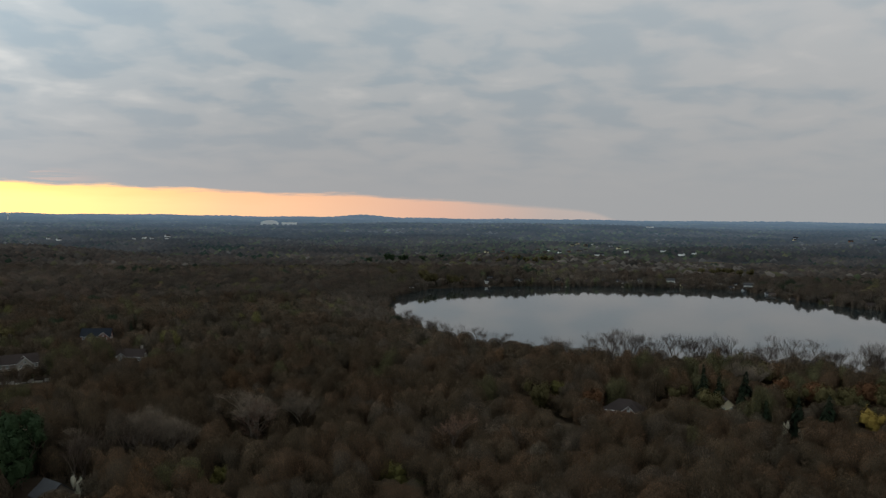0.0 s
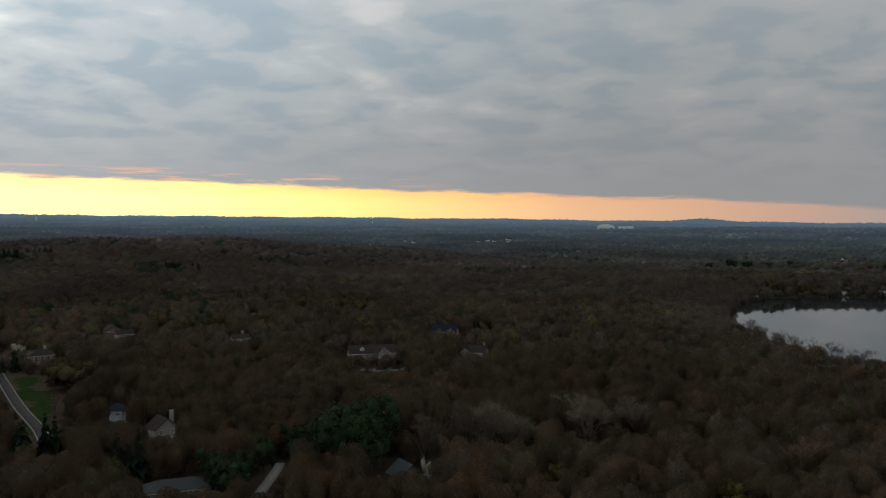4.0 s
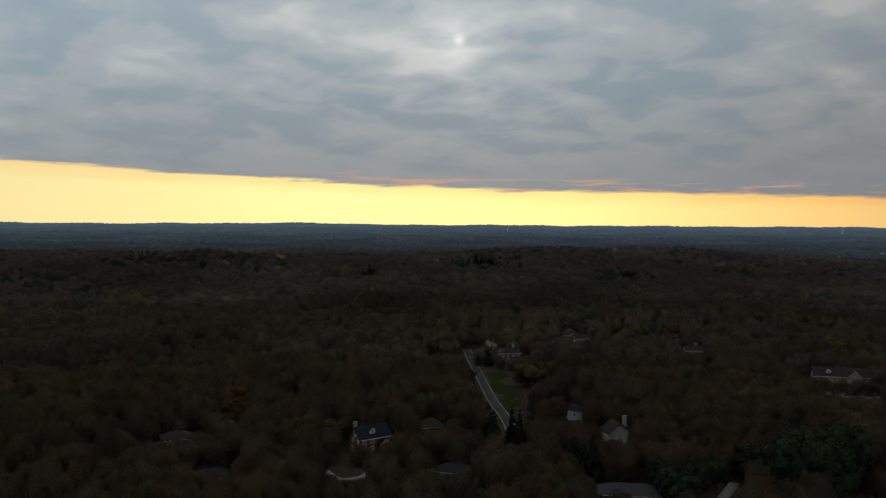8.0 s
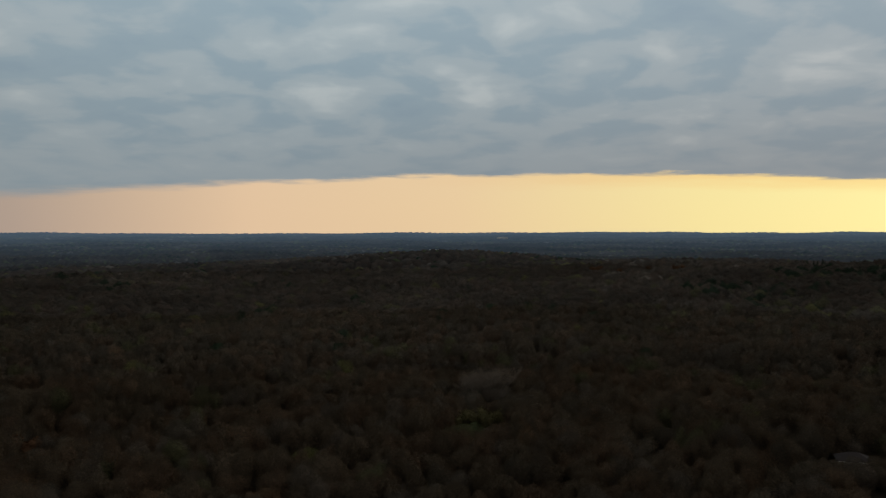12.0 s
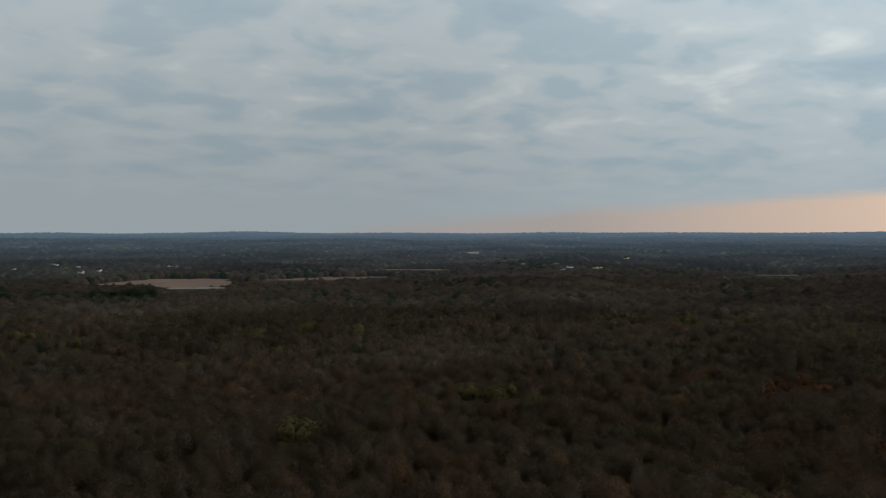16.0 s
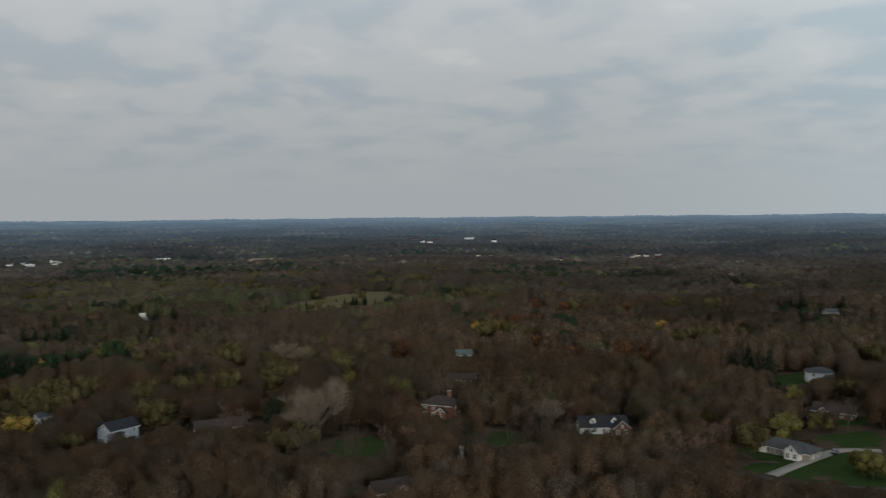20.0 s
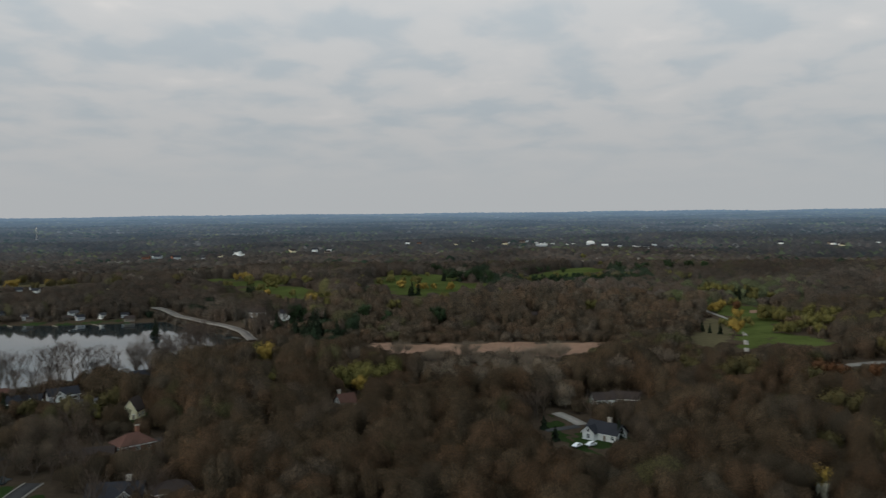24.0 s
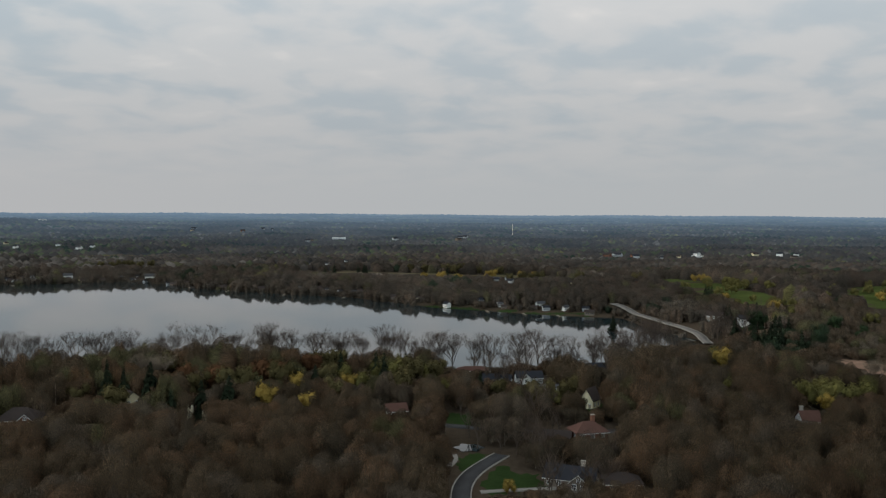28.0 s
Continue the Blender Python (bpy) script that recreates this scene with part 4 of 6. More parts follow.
house((227.2, 518.4), -12, 15, 9, 1, GREY_ROOF, WHITE, "white boathouse at the lake's edge", "gable", open_view=.8, category="boathouse", rise=4)
house((122.5, 366.1), 20, 10, 9, 2, BROWN_ROOF, CREAM, "cream gabled house screened by trees", "cross", rise=4, open_view=.35)
house((-221.4, 546.9), -12, 24, 12, 2, BLUE_ROOF, BRICK, "brick house with dark blue roof and gables", "gable", wing=(7, 8, 3, BRICK, 2), rise=5.5, open_view=.35)
house((-221.2, 435.0), 12, 36, 12, 2, BROWN_ROOF, TAN, "large brown house with several gables above a stone wall", "gable", wing=(8, 9, 3, STONE, 2), rise=5, open_view=.4, dormers=2)
house((-172.4, 473.6), -20, 20, 11, 2, BROWN_ROOF, TAN, "brown house with pale chimney in dark woods", "gable", wing=(-5, 6, 2, TAN, 2), chimney=(7, STONE), rise=4.5, open_view=.4)
house((-320.3, 447.1), 20, 14, 9, 2, BROWN_ROOF, TAN, "house half hidden in dark woods", "gable", open_view=.4, chimney=(3, STONE))
house((-255.5, 273.1), -30, 10, 9, 2, BLUE_ROOF, GREY, "grey house with dark blue hip roof", "hip", rise=3.5)
house((-217.8, 255.8), 25, 12, 10, 2, BROWN_ROOF, STONE, "stone house with pale gable and tall chimney", "cross", rise=4.5, chimney=(5.4, STONE), open_view=.7)
house((-170.6, 206.7), 5, 24, 11, 1, GREY_ROOF, TAN, "wide grey-roofed house below the pines", "hip", rise=3.4, open_view=.4)
house((-405.7, 439.3), 15, 14, 9, 2, BROWN_ROOF, TAN, "tan house with bright trim in dark woods", "gable", open_view=.5)
house((-274.5, 179.6), 32, 18, 11, 2, BLUE_ROOF, BRICK, "brick house with dark blue roof and white trim", "gable", wing=(3.5, 6, 3, BRICK, 1), dormers=1, chimney=(-8.2, STONE), rise=5.0, open_view=.8)
house((-283.4, 215.5), 15, 12, 10, 1, BROWN_ROOF, BRICK, "brown-roofed house among dark trees", "hip", rise=4, open_view=.5)
house((-225.6, 182.2), -20, 15, 10, 1, SLATE, TAN, "slate-roofed house among dark trees", "hip", rise=3, open_view=.4)
house((-393.5, 361.0), 10, 17, 10, 2, BROWN_ROOF, BRICK, "brick house with pale chimney at the road's end", "hip", rise=4, chimney=(3, STONE), open_view=.6)
house((-312.5, 118.0), 10, 14, 10, 2, BROWN_ROOF, TAN, "house hidden in dark woods", "hip", open_view=.05)
house((-426.2, 450.3), 25, 14, 9, 2, BROWN_ROOF, TAN, "house with pale gable in dark woods", "cross", rise=4, open_view=.5)
house((-110.4, 241.2), 30, 12, 10, 1, GREY_ROOF, TAN, "tan house with steep grey roof below the woods", "cross", rise=4.5, open_view=.12)
house((-269.1, 113.4), 10, 14, 10, 1, SLATE, TAN, "slate-roofed house in dark woods", "hip", open_view=.1)

# ---- single trees ----


def tube(bm, a, b, ra, rb, sides=5):
    d = (b - a).normalized()
    s = d.orthogonal().normalized()
    t = d.cross(s)
    A = [bm.verts.new(a + (s * math.cos(2 * math.pi * i / sides) + t * math.sin(2 * math.pi * i / sides)) * ra) for i in range(sides)]
    B = [bm.verts.new(b + (s * math.cos(2 * math.pi * i / sides) + t * math.sin(2 * math.pi * i / sides)) * rb) for i in range(sides)]
    for i in range(sides):
        bm.faces.new((A[i], A[(i + 1) % sides], B[(i + 1) % sides], B[i]))


def limbs(seed, high, spread, levels=3, lean=.5, bare=.25, girth=.0125):
    """A trunk with limbs that fork upwards; returns its bmesh and the ends of the twigs."""
    g = random.Random(seed)
    bm, ends = bmesh.new(), []

    def grow(p, d, length, r, level):
        q = p + d * length
        tube(bm, p, q, r, r * .68, 5 if level < 2 else 3)
        if level >= levels:
            ends.append((q, d))
            return
        n = 3 if level else 4
        for i in range(n):
            a = 2 * math.pi * (i + g.random() * .7) / n
            out = Vector((math.cos(a), math.sin(a), 0))
            nd = (d * (1 - lean) + out * lean * spread * g.uniform(.6, 1.3) + Vector((0, 0, .22))).normalized()
            grow(q - d * length * (g.uniform(0, .62) if i else 0), nd, length * g.uniform(.52, .86), r * .6, level + 1)
    grow(Vector((0, 0, -1.0)), Vector((g.uniform(-.05, .05), g.uniform(-.05, .05), 1)).normalized(), high * bare + 1.0, high * girth, 0)
    top = max(q.z for q, d in ends)
    for v in bm.verts:
        if v.co.z > 0:
            v.co *= high * .93 / top
    return bm, [(q * (high * .93 / top), d) for q, d in ends]


def twigs(ends, each, length, thick, seed, wide=.9):
    g = random.Random(seed)
    vs, fs = [], []
    for q, d in ends:
        for i in range(each):
            w = (d + Vector((g.gauss(0, wide), g.gauss(0, wide), g.gauss(.25, wide * .7)))).normalized()
            p = q - d * g.uniform(0, length)
            s = w.orthogonal().normalized() * thick
            s.rotate(Matrix.Rotation(g.uniform(0, 6.3), 3, w))
            k = len(vs)
            vs += [p - s, p + s, p + w * length * g.uniform(.6, 1.5)]
            fs.append((k, k + 1, k + 2))
    return vs, fs


def leaf_crown(seed, count, size, wide, high, flat=.75, lumps=9):
    """Small leaf sprays over several uneven lumps, each round a denser heart."""
    g = random.Random(seed)
    blobs = [(Vector((g.uniform(-.55, .55), g.uniform(-.55, .55), g.uniform(.30, .78))), g.uniform(.24, .40)) for _ in range(lumps)]
    blobs.append((Vector((0, 0, .55)), .48))
    ball = bmesh.new()
    bmesh.ops.create_icosphere(ball, subdivisions=1, radius=.74)
    unit, tris = [v.co.copy() for v in ball.verts], [tuple(v.index for v in f.verts) for f in ball.faces]
    ball.free()
    vs, fs = [], []
    for c, r in blobs:
        k = len(vs)
        heart = [c + Vector((v.x, v.y, v.z * flat)) * r * g.uniform(.8, 1.15) for v in unit]
        vs += [Vector((v.x * wide, v.y * wide, v.z * high)) for v in heart]
        fs += [tuple(k + i for i in f) for f in tris]
    for i in range(count):
        c, r = g.choice(blobs)
        n = Vector((g.gauss(0, 1), g.gauss(0, 1), g.gauss(.2, 1))).normalized()
        p = c + Vector((n.x, n.y, n.z * flat)) * r * g.uniform(.60, 1.14)
        a = (n + Vector((g.gauss(0, .5), g.gauss(0, .5), g.gauss(0, .5)))).normalized()
        u = a.orthogonal().normalized()
        u.rotate(Matrix.Rotation(g.uniform(0, 6.3), 3, a))
        w = a.cross(u)
        s = size * g.uniform(.6, 1.3)
        k = len(vs)
        p, s = Vector((p.x * wide, p.y * wide, p.z * high)), s * wide
        vs += [p + u * s, p + w * s * .9, p - u * s * .8 - w * s * .5]
        fs.append((k, k + 1, k + 2))
    return vs, fs


def needle_crown(seed, tiers, per, droop, slim):
    g = random.Random(seed)
    vs, fs = [], []
    for t in range(tiers):
        k = t / tiers
        z = .10 + .88 * k + g.uniform(-.025, .025)
        reach = slim * (1 - k) ** .8 * g.uniform(.6, 1.2) + .02
        n = max(4, int(per * (1 - .6 * k)))
        for i in range(n):
            a = 2 * math.pi * (i + g.random()) / n
            o = Vector((math.cos(a), math.sin(a), 0))
            side = Vector((-o.y, o.x, 0)) * (reach * .34 + .012)
            L = reach * g.uniform(.45, 1.3)
            b = len(vs)
            p0 = Vector((0, 0, z + .02))
            mid = o * L * .55 + Vector((0, 0, z + .015 + g.uniform(-.03, .03)))
            tip = o * L + Vector((0, 0, z - droop * L + g.uniform(-.04, .03)))
            vs += [p0, mid + side, tip, mid - side, mid + Vector((0, 0, -.035))]
            fs += [(b, b + 1, b + 2), (b, b + 2, b + 3), (b + 1, b + 4, b + 2), (b + 3, b + 2, b + 4)]
    return vs, fs


def crown_mesh(vs, fs, mat, scale=None):
    if scale:
        vs = [Vector((v.x * scale[0], v.y * scale[1], v.z * scale[2])) for v in vs]
    me = bpy.data.meshes.new("crown")
    me.from_pydata(vs, [], fs)
    me.update()
    me.materials.append(mat)
    return me


def bare_model(seed, high, spread, bark, twig, each=5, length=1.7, thick=.035, levels=3, bare=.25, girth=.0125):
    bm, ends = limbs(seed, high, spread, levels, bare=bare, girth=girth)
    tm = bpy.data.meshes.new("trunk")
    bm.to_mesh(tm)
    bm.free()
    tm.materials.append(bark)
    return tm, crown_mesh(*twigs(ends, each, length, thick, seed), twig)


def leafy_model(seed, high, wide, bark, leaf, count=420, size=.07, flat=.75, lumps=9):
    bm, ends = limbs(seed, high * .8, .7, 2)
    tm = bpy.data.meshes.new("trunk")
    bm.to_mesh(tm)
    bm.free()
    tm.materials.append(bark)
    return tm, crown_mesh(*leaf_crown(seed, count, size, wide, high, flat, lumps), leaf)


def needle_model(seed, high, tiers, per, droop, slim, leaf):
    bm = bmesh.new()
    tube(bm, Vector((0, 0, -1)), Vector((0, 0, high * .97)), high * .017, .03, 6)
    tm = bpy.data.meshes.new("trunk")
    bm.to_mesh(tm)
    bm.free()
    tm.materials.append(BARK)
    return tm, crown_mesh(*needle_crown(seed, tiers, per, droop, slim), leaf, (high, high, high))


MODELS = {
    "bare": [bare_model(s, 19, .75, BARK, TWIG, 13, 2.2, .024) for s in (1, 2, 3, 4)],
    "tall": [bare_model(s, 21, .78, BARK, SHORE_TWIG, 13, 1.9, .018, levels=4, bare=.33) for s in (5, 6, 7, 26)],
    "pale": [bare_model(s, 21, 1.0, GREY_BARK, PALE_TWIG, 36, 2.8, .024, levels=4, bare=.12, girth=.007) for s in (8, 9, 27)],
    "pink": [bare_model(s, 18, .9, BARK, PINK_TWIG, 28, 2.2, .028) for s in (10, 11)],
    "lime": [leafy_model(s, 13, 7.5, BARK, LIME, 850, .064) for s in (12, 13)],
    "olive": [leafy_model(s, 15, 8.5, BARK, OLIVE, 850, .064) for s in (14, 15)],
    "gold": [leafy_model(s, 12, 7.0, BARK, GOLD, 850, .064) for s in (16, 17)],
    "rust": [leafy_model(s, 14, 8.0, BARK, RUST, 850, .064) for s in (18, 19)],
    "blossom": [leafy_model(s, 9, 3.6, GREY_BARK, BLOSSOM, 700, .05) for s in (20, 21)],
    "pine": [leafy_model(s, 22, 7.5, BARK, NEEDLES, 1200, .066, .42, 14) for s in (22, 23, 28)],
    "spruce": [needle_model(s, 17, 20, 10, .5, .20, SPRUCE) for s in (24, 25)],
}
TAGS = {
    "bare": ("bare_tree", "leafless brown tree with forked limbs", "bare tree", "bare trees"),
    "tall": ("shore_tree", "tall leafless tree on the lake shore", "bare tree", "bare trees on the shore"),
    "pale": ("pale_tree", "large pale grey leafless tree with fine twigs", "bare tree", "pale bare trees"),
    "pink": ("budding_tree", "pinkish brown budding tree in bare woods", "tree", "budding trees"),
    "lime": ("leafing_tree", "yellow-green tree in fresh spring leaf", "tree", "leafing trees"),
    "olive": ("olive_tree_in_bud", "olive-green tree in early bud", "tree", "leafing trees"),
    "gold": ("golden_tree", "golden yellow round-crowned tree in leaf", "tree", "golden trees"),
    "rust": ("rust_tree", "rust-red budding tree among brown woods", "tree", "rust trees"),
    "blossom": ("blossom_tree", "small tree covered in white blossom", "tree", "blossom trees"),
    "pine": ("pine_tree", "dark green white pine with spreading boughs", "conifer", "pines"),
    "spruce": ("spruce_tree", "dark narrow spruce with drooping boughs", "conifer", "spruces"),
}
TREES = []
tree_rng = random.Random(5)


def tree(kind, place, high=None, wide=1.0, clear=False):
    if math.hypot(*place) > 1650:
        return None
    if math.hypot(place[0] - 470, place[1] - 460) < 240:
        # the causeway lies open to view
        r, az = math.hypot(*place), math.atan2(-place[0], place[1])
        for cx_, cy_, cz_, half, *reach in CLEAR:
            pr = math.hypot(cx_, cy_)
            if reach and reach[0] == 190 and r < pr + 2 and abs(az - math.atan2(-cx_, cy_)) * r < half + 2 and EYE + (cz_ - EYE) * r / pr < 16:
                return None
    tm, cm = tree_rng.choice(MODELS[kind])
    name, label, cat, group = TAGS[kind]
    x, y = place
    base = {"bare": 19, "tall": 21, "pale": 21, "pink": 18, "lime": 13, "olive": 15, "gold": 12, "rust": 14, "blossom": 9, "pine": 22, "spruce": 17}[kind]
    s = (high or base * tree_rng.uniform(.85, 1.15)) / base
    z = float(land(x, y))
    ob = new(name)
    tagged(ob, label, cat, group)
    ob.matrix_world = Matrix.Translation((x, y, z - .2)) @ Matrix.Rotation(tree_rng.uniform(0, 6.3), 4, "Z") @ Matrix.Diagonal((s * wide, s * wide, s, 1))
    for nm, me in (("trunk", tm), ("crown", cm)):
        c = new(nm, me)
        c.parent = ob
    TREES.append((x, y, (3.5 if kind in ("bare", "tall") else 5.2) * s * wide))
    if kind not in ("bare", "tall"):
        CLEAR.append((x, y, z + base * s * (.30 if clear else .55), (4.0 if clear else 2.6) * s * wide, 70 if clear else 45))
    return ob


def row(kind, a, b, n, wobble=4.0, high=None):
    """Trees along a line."""
    for i in range(n):
        k = (i + tree_rng.uniform(.2, .8)) / n
        tree(kind, (a[0] + (b[0] - a[0]) * k + tree_rng.uniform(-wobble, wobble), a[1] + (b[1] - a[1]) * k + tree_rng.uniform(-wobble, wobble)), high and high * tree_rng.uniform(.8, 1.2))


def grove(kind, middle, n, rx, ry=None, high=None):
    """Trees strewn round a place: rx across the view, ry along it."""
    a = math.atan2(-middle[0], middle[1])
    for _ in range(n):
        p, q = tree_rng.gauss(0, .5) * rx, tree_rng.gauss(0, .5) * (ry or rx)
        tree(kind, (middle[0] + p * math.cos(a) - q * math.sin(a), middle[1] + p * math.sin(a) + q * math.cos(a)), high and high * tree_rng.uniform(.75, 1.2))


# the tall bare trees on the near shore
NEAR_SHORE = [(560, 330), (500, 352), (449, 339), (397, 329), (362, 331), (324, 352), (286, 397), (240, 448), (213, 487), (173, 489), (127, 495), (92, 515), (59, 536), (22, 566), (-5, 610), (-30, 690)]
for a, b in zip(NEAR_SHORE, NEAR_SHORE[1:]):
    row("tall", a, b, max(2, int(math.dist(a, b) / (4.8 if b[0] > 60 else 8))), 6, 23 if b[0] > 60 else 16)
for a, b in zip(NEAR_SHORE[1:], NEAR_SHORE[2:]):
    row("bare", (a[0] * .97, a[1] * .965), (b[0] * .97, b[1] * .965), max(1, int(math.dist(a, b) / 10)), 7, 13 if b[0] > 60 else 9)
# single trees that stand out
tree("blossom", (133.7, 327.8), 9, .5, True)
tree("blossom", (138.6, 325.8), 6, .6, True)
tree("gold", (167.6, 329.7), 12, 1.1, True)
tree("gold", (179.2, 316.4), 9, 1.0, True)
tree("gold", (401.9, 262.1), 14, 1.15, True)
tree("gold", (176.2, 187.4), 5, 1.0, True)
tree("lime", (241.6, 298.5), 10)
tree("lime", (267.1, 256.1), 9, 1.0, True)
tree("lime", (336.9, 215.6), 12)
tree("olive", (223.2, 310.0), 14)
tree("olive", (195.9, 316.3), 14)
tree("rust", (189.0, 366.1), 16, 1.2)
tree("pale", (242.0, 476.0), 18)
tree("pale", (147.8, 401.7), 18)
tree("pale", (143.2, 411.8), 18)
tree("spruce", (119.8, 387.9), 20, .9, True)
tree("spruce", (257.3, 293.1), 12)
tree("spruce", (513.5, 430.3), 15, 1.4)
tree("spruce", (310.4, 399.6), 9)
tree("pale", (-68.8, 308.4), 20, 1.3, True)
tree("pale", (-52.8, 323.7), 19, 1.1, True)
tree("pink", (-65.1, 301.0), 19, 1.2, True)
tree("pink", (4.1, 294.0), 17, 1.2, True)
tree("lime", (-15.4, 261.5), 9, 1.6, True)
tree("lime", (-66.3, 255.5), 8, 1.0, True)
tree("olive", (42.3, 373.6), 16, .9, True)
tree("lime", (54.6, 400.3), 12, 1.0, True)
tree("rust", (65.6, 364.1), 14)
tree("olive", (114.7, 362.3), 14, 1.2)
grove("bare", (-92.9, 268.4), 9, 30, 16, 19)
grove("pale", (-97.5, 271.0), 4, 26, 10, 19)
grove("pale", (-89.0, 284.4), 2, 10, 10, 18)
tree("blossom", (-103.0, 240.9), 9, .7, True)
# the big pines below the wooded slope
grove("pine", (-137, 243), 11, 17, 12, 23)
grove("pine", (-158, 214), 7, 12, 8, 15)
tree("pine", (-132, 236), 23, 1.1)
grove("spruce", (-194.6, 209.6), 4, 8, 8, 16)
tree("spruce", (-211.1, 578.7), 13, 1.2, True)
grove("spruce", (-388.2, 336.9), 3, 5, 5, 11)
grove("blossom", (-427.5, 370.9), 2, 9, 4, 8)
tree("olive", (-322.3, 311.1), 16, 1.6, True)
tree("olive", (-262.0, 510.7), 16, 1.4)
tree("rust", (-333.6, 150.6), 14, 1.3)
tree("olive", (-289.9, 169.8), 13, 1.2)
grove("spruce", (-422.5, 320.1), 5, 14, 4, 12)
grove("spruce", (-241.7, 215.8), 8, 16, 10, 15)
grove("spruce", (-844.0, 711.7), 14, 40, 14, 20)
grove("spruce", (-886.4, 814.9), 8, 26, 10, 18)
grove("spruce", (-677.5, 815.2), 5, 16, 8, 18)
grove("spruce", (-820.4, 539.6), 3, 10, 8, 18)
tree("gold", (-1060.3, 549.1), 14, 1.3)
tree("gold", (-1042.4, 540.1), 14, 1.2)
grove("pale", (-409.8, -14.3), 7, 16, 12, 20)
grove("olive", (-355.6, -17.1), 6, 24, 8, 11)
grove("spruce", (-1174.3, 404.3), 10, 60, 14, 16)
tree("rust", (-364.3, 165.3), 13, 1.2)
tree("rust", (-290.6, -176.6), 14, 1.2)
tree("pale", (56.1, -581.3), 15, 1.2)
tree("rust", (6.3, -456.0), 13)
grove("olive", (-219.8, -334.2), 4, 12, 10, 16)
grove("olive", (-113.8, -286.2), 2, 6, 6, 15)
grove("pine", (109.6, -1110.6), 26, 60, 14, 18)
grove("pine", (-2.6, -1182.0), 26, 62, 14, 18)
grove("pine", (-202.9, -1073.0), 16, 36, 12, 16)
# round the ranch house and its neighbours
tree("pale", (249.7, -183.7), 25, 1.1, True)
tree("pale", (246.7, -174.2), 20, 1.1)
tree("pale", (371.4, -257.6), 20, 1.1)
tree("pale", (197.3, -251.9), 17, 1.1, True)
tree("pink", (219.3, -189.8), 13, .8, True)
tree("pink", (211.2, -192.8), 13, .7, True)
tree("pink", (272.5, -163.9), 15, 1.4)
tree("pink", (144.0, -272.2), 15, 1.4)
tree("pink", (144.8, -249.0), 14, 1.3)
tree("pink", (139.3, -252.1), 14, 1.2)
tree("pink", (150.4, -247.9), 13, 1.2)
tree("gold", (325.9, -546.2), 11, 1.2, True)
tree("lime", (313.2, -248.8), 13, 1.0, True)
tree("rust", (358.4, -322.3), 15, 1.1, True)
tree("rust", (334.0, -411.5), 12, .9, True)
tree("lime", (136.2, -313.7), 12, 1.2, True)
tree("olive", (136.2, -282.9), 14, 1.1, True)
tree("lime", (101.7, -292.9), 9, 1.0, True)
tree("lime", (95.8, -288.5), 10, 1.0, True)
tree("olive", (143.6, -398.9), 14, 1.1, True)
tree("lime", (259.8, -639.2), 8, .8, True)
tree("olive", (240.2, -166.1), 12, 1.3)
tree("olive", (312.5, -153.1), 15, 1.3, True)
tree("gold", (342.4, -111.2), 12, 1.6)
tree("gold", (484.1, -172.7), 12, 1.1)
grove("olive", (374.3, -432.6), 5, 26, 10, 15)
grove("rust", (280.3, -401.9), 6, 40, 20, 15)
grove("spruce", (201.7, -413.4), 3, 6, 6, 20)
grove("spruce", (185.7, -407.7), 3, 8, 6, 18)
grove("spruce", (291.8, -697.4), 6, 18, 8, 17)
grove("spruce", (212.3, -223.1), 3, 5, 5, 9)
grove("spruce", (274.9, -182.5), 4, 10, 8, 13)
grove("spruce", (399.7, -202.4), 3, 12, 8, 14)
grove("spruce", (608.5, -484.8), 14, 60, 10, 10)
grove("olive", (799.6, -498.1), 12, 80, 30, 14)
grove("pine", (1261.6, -642.9), 22, 130, 20, 16)
grove("pine", (583.9, -575.8), 10, 50, 16, 14)
grove("pine", (696.5, -838.5), 10, 60, 16, 15)
# towards the golf course
tree("gold", (444.6, -109.8), 13, 1.2, True)
tree("gold", (453.1, -124.7), 13, 1.0, True)
grove("olive", (384.3, -118.0), 8, 36, 16, 13)
grove("spruce", (466.4, -143.4), 7, 16, 10, 16)
tree("gold", (265.7, -13.4), 11, 1.2)
tree("blossom", (259.7, -13.1), 8, .9, True)
tree("gold", (334.2, -62.4), 12, 1.2)
grove("lime", (705.4, -29.2), 8, 30, 8, 13)
tree("rust", (759.4, 30.8), 11, 1.0, True)
tree("gold", (705.5, 27.0), 11, 1.0, True)
tree("gold", (617.5, 25.0), 13, 1.1, True)
grove("lime", (853.7, 62.1), 10, 60, 14, 13)
grove("spruce", (829.5, 29.1), 4, 20, 10, 16)
grove("spruce", (944.3, 83.1), 2, 8, 8, 14)
tree("lime", (794.0, -80.2), 14, 1.2)
tree("spruce", (321.3, 83.6), 6, 1.4, True)
tree("spruce", (306.9, 75.5), 6, 1.4, True)
tree("spruce", (313.5, 53.2), 9, 1.2)
grove("lime", (360.5, 177.9), 3, 10, 8, 14)
grove("pale", (419.2, 119.8), 12, 60, 16, 15)
grove("pale", (412.3, 153.7), 8, 60, 14, 14)
grove("lime", (877.3, 569.5), 10, 40, 12, 12)
grove("spruce", (711.8, 479.1), 4, 10, 8, 16)
grove("lime", (715.6, 400.4), 5, 24, 8, 11)
grove("lime", (1025.7, 449.9), 4, 26, 8, 10)
grove("spruce", (806.6, 341.7), 3, 10, 6, 14)
grove("pine", (1010.3, 352.5), 16, 40, 12, 17)
grove("pine", (980.7, 215.1), 26, 80, 16, 16)
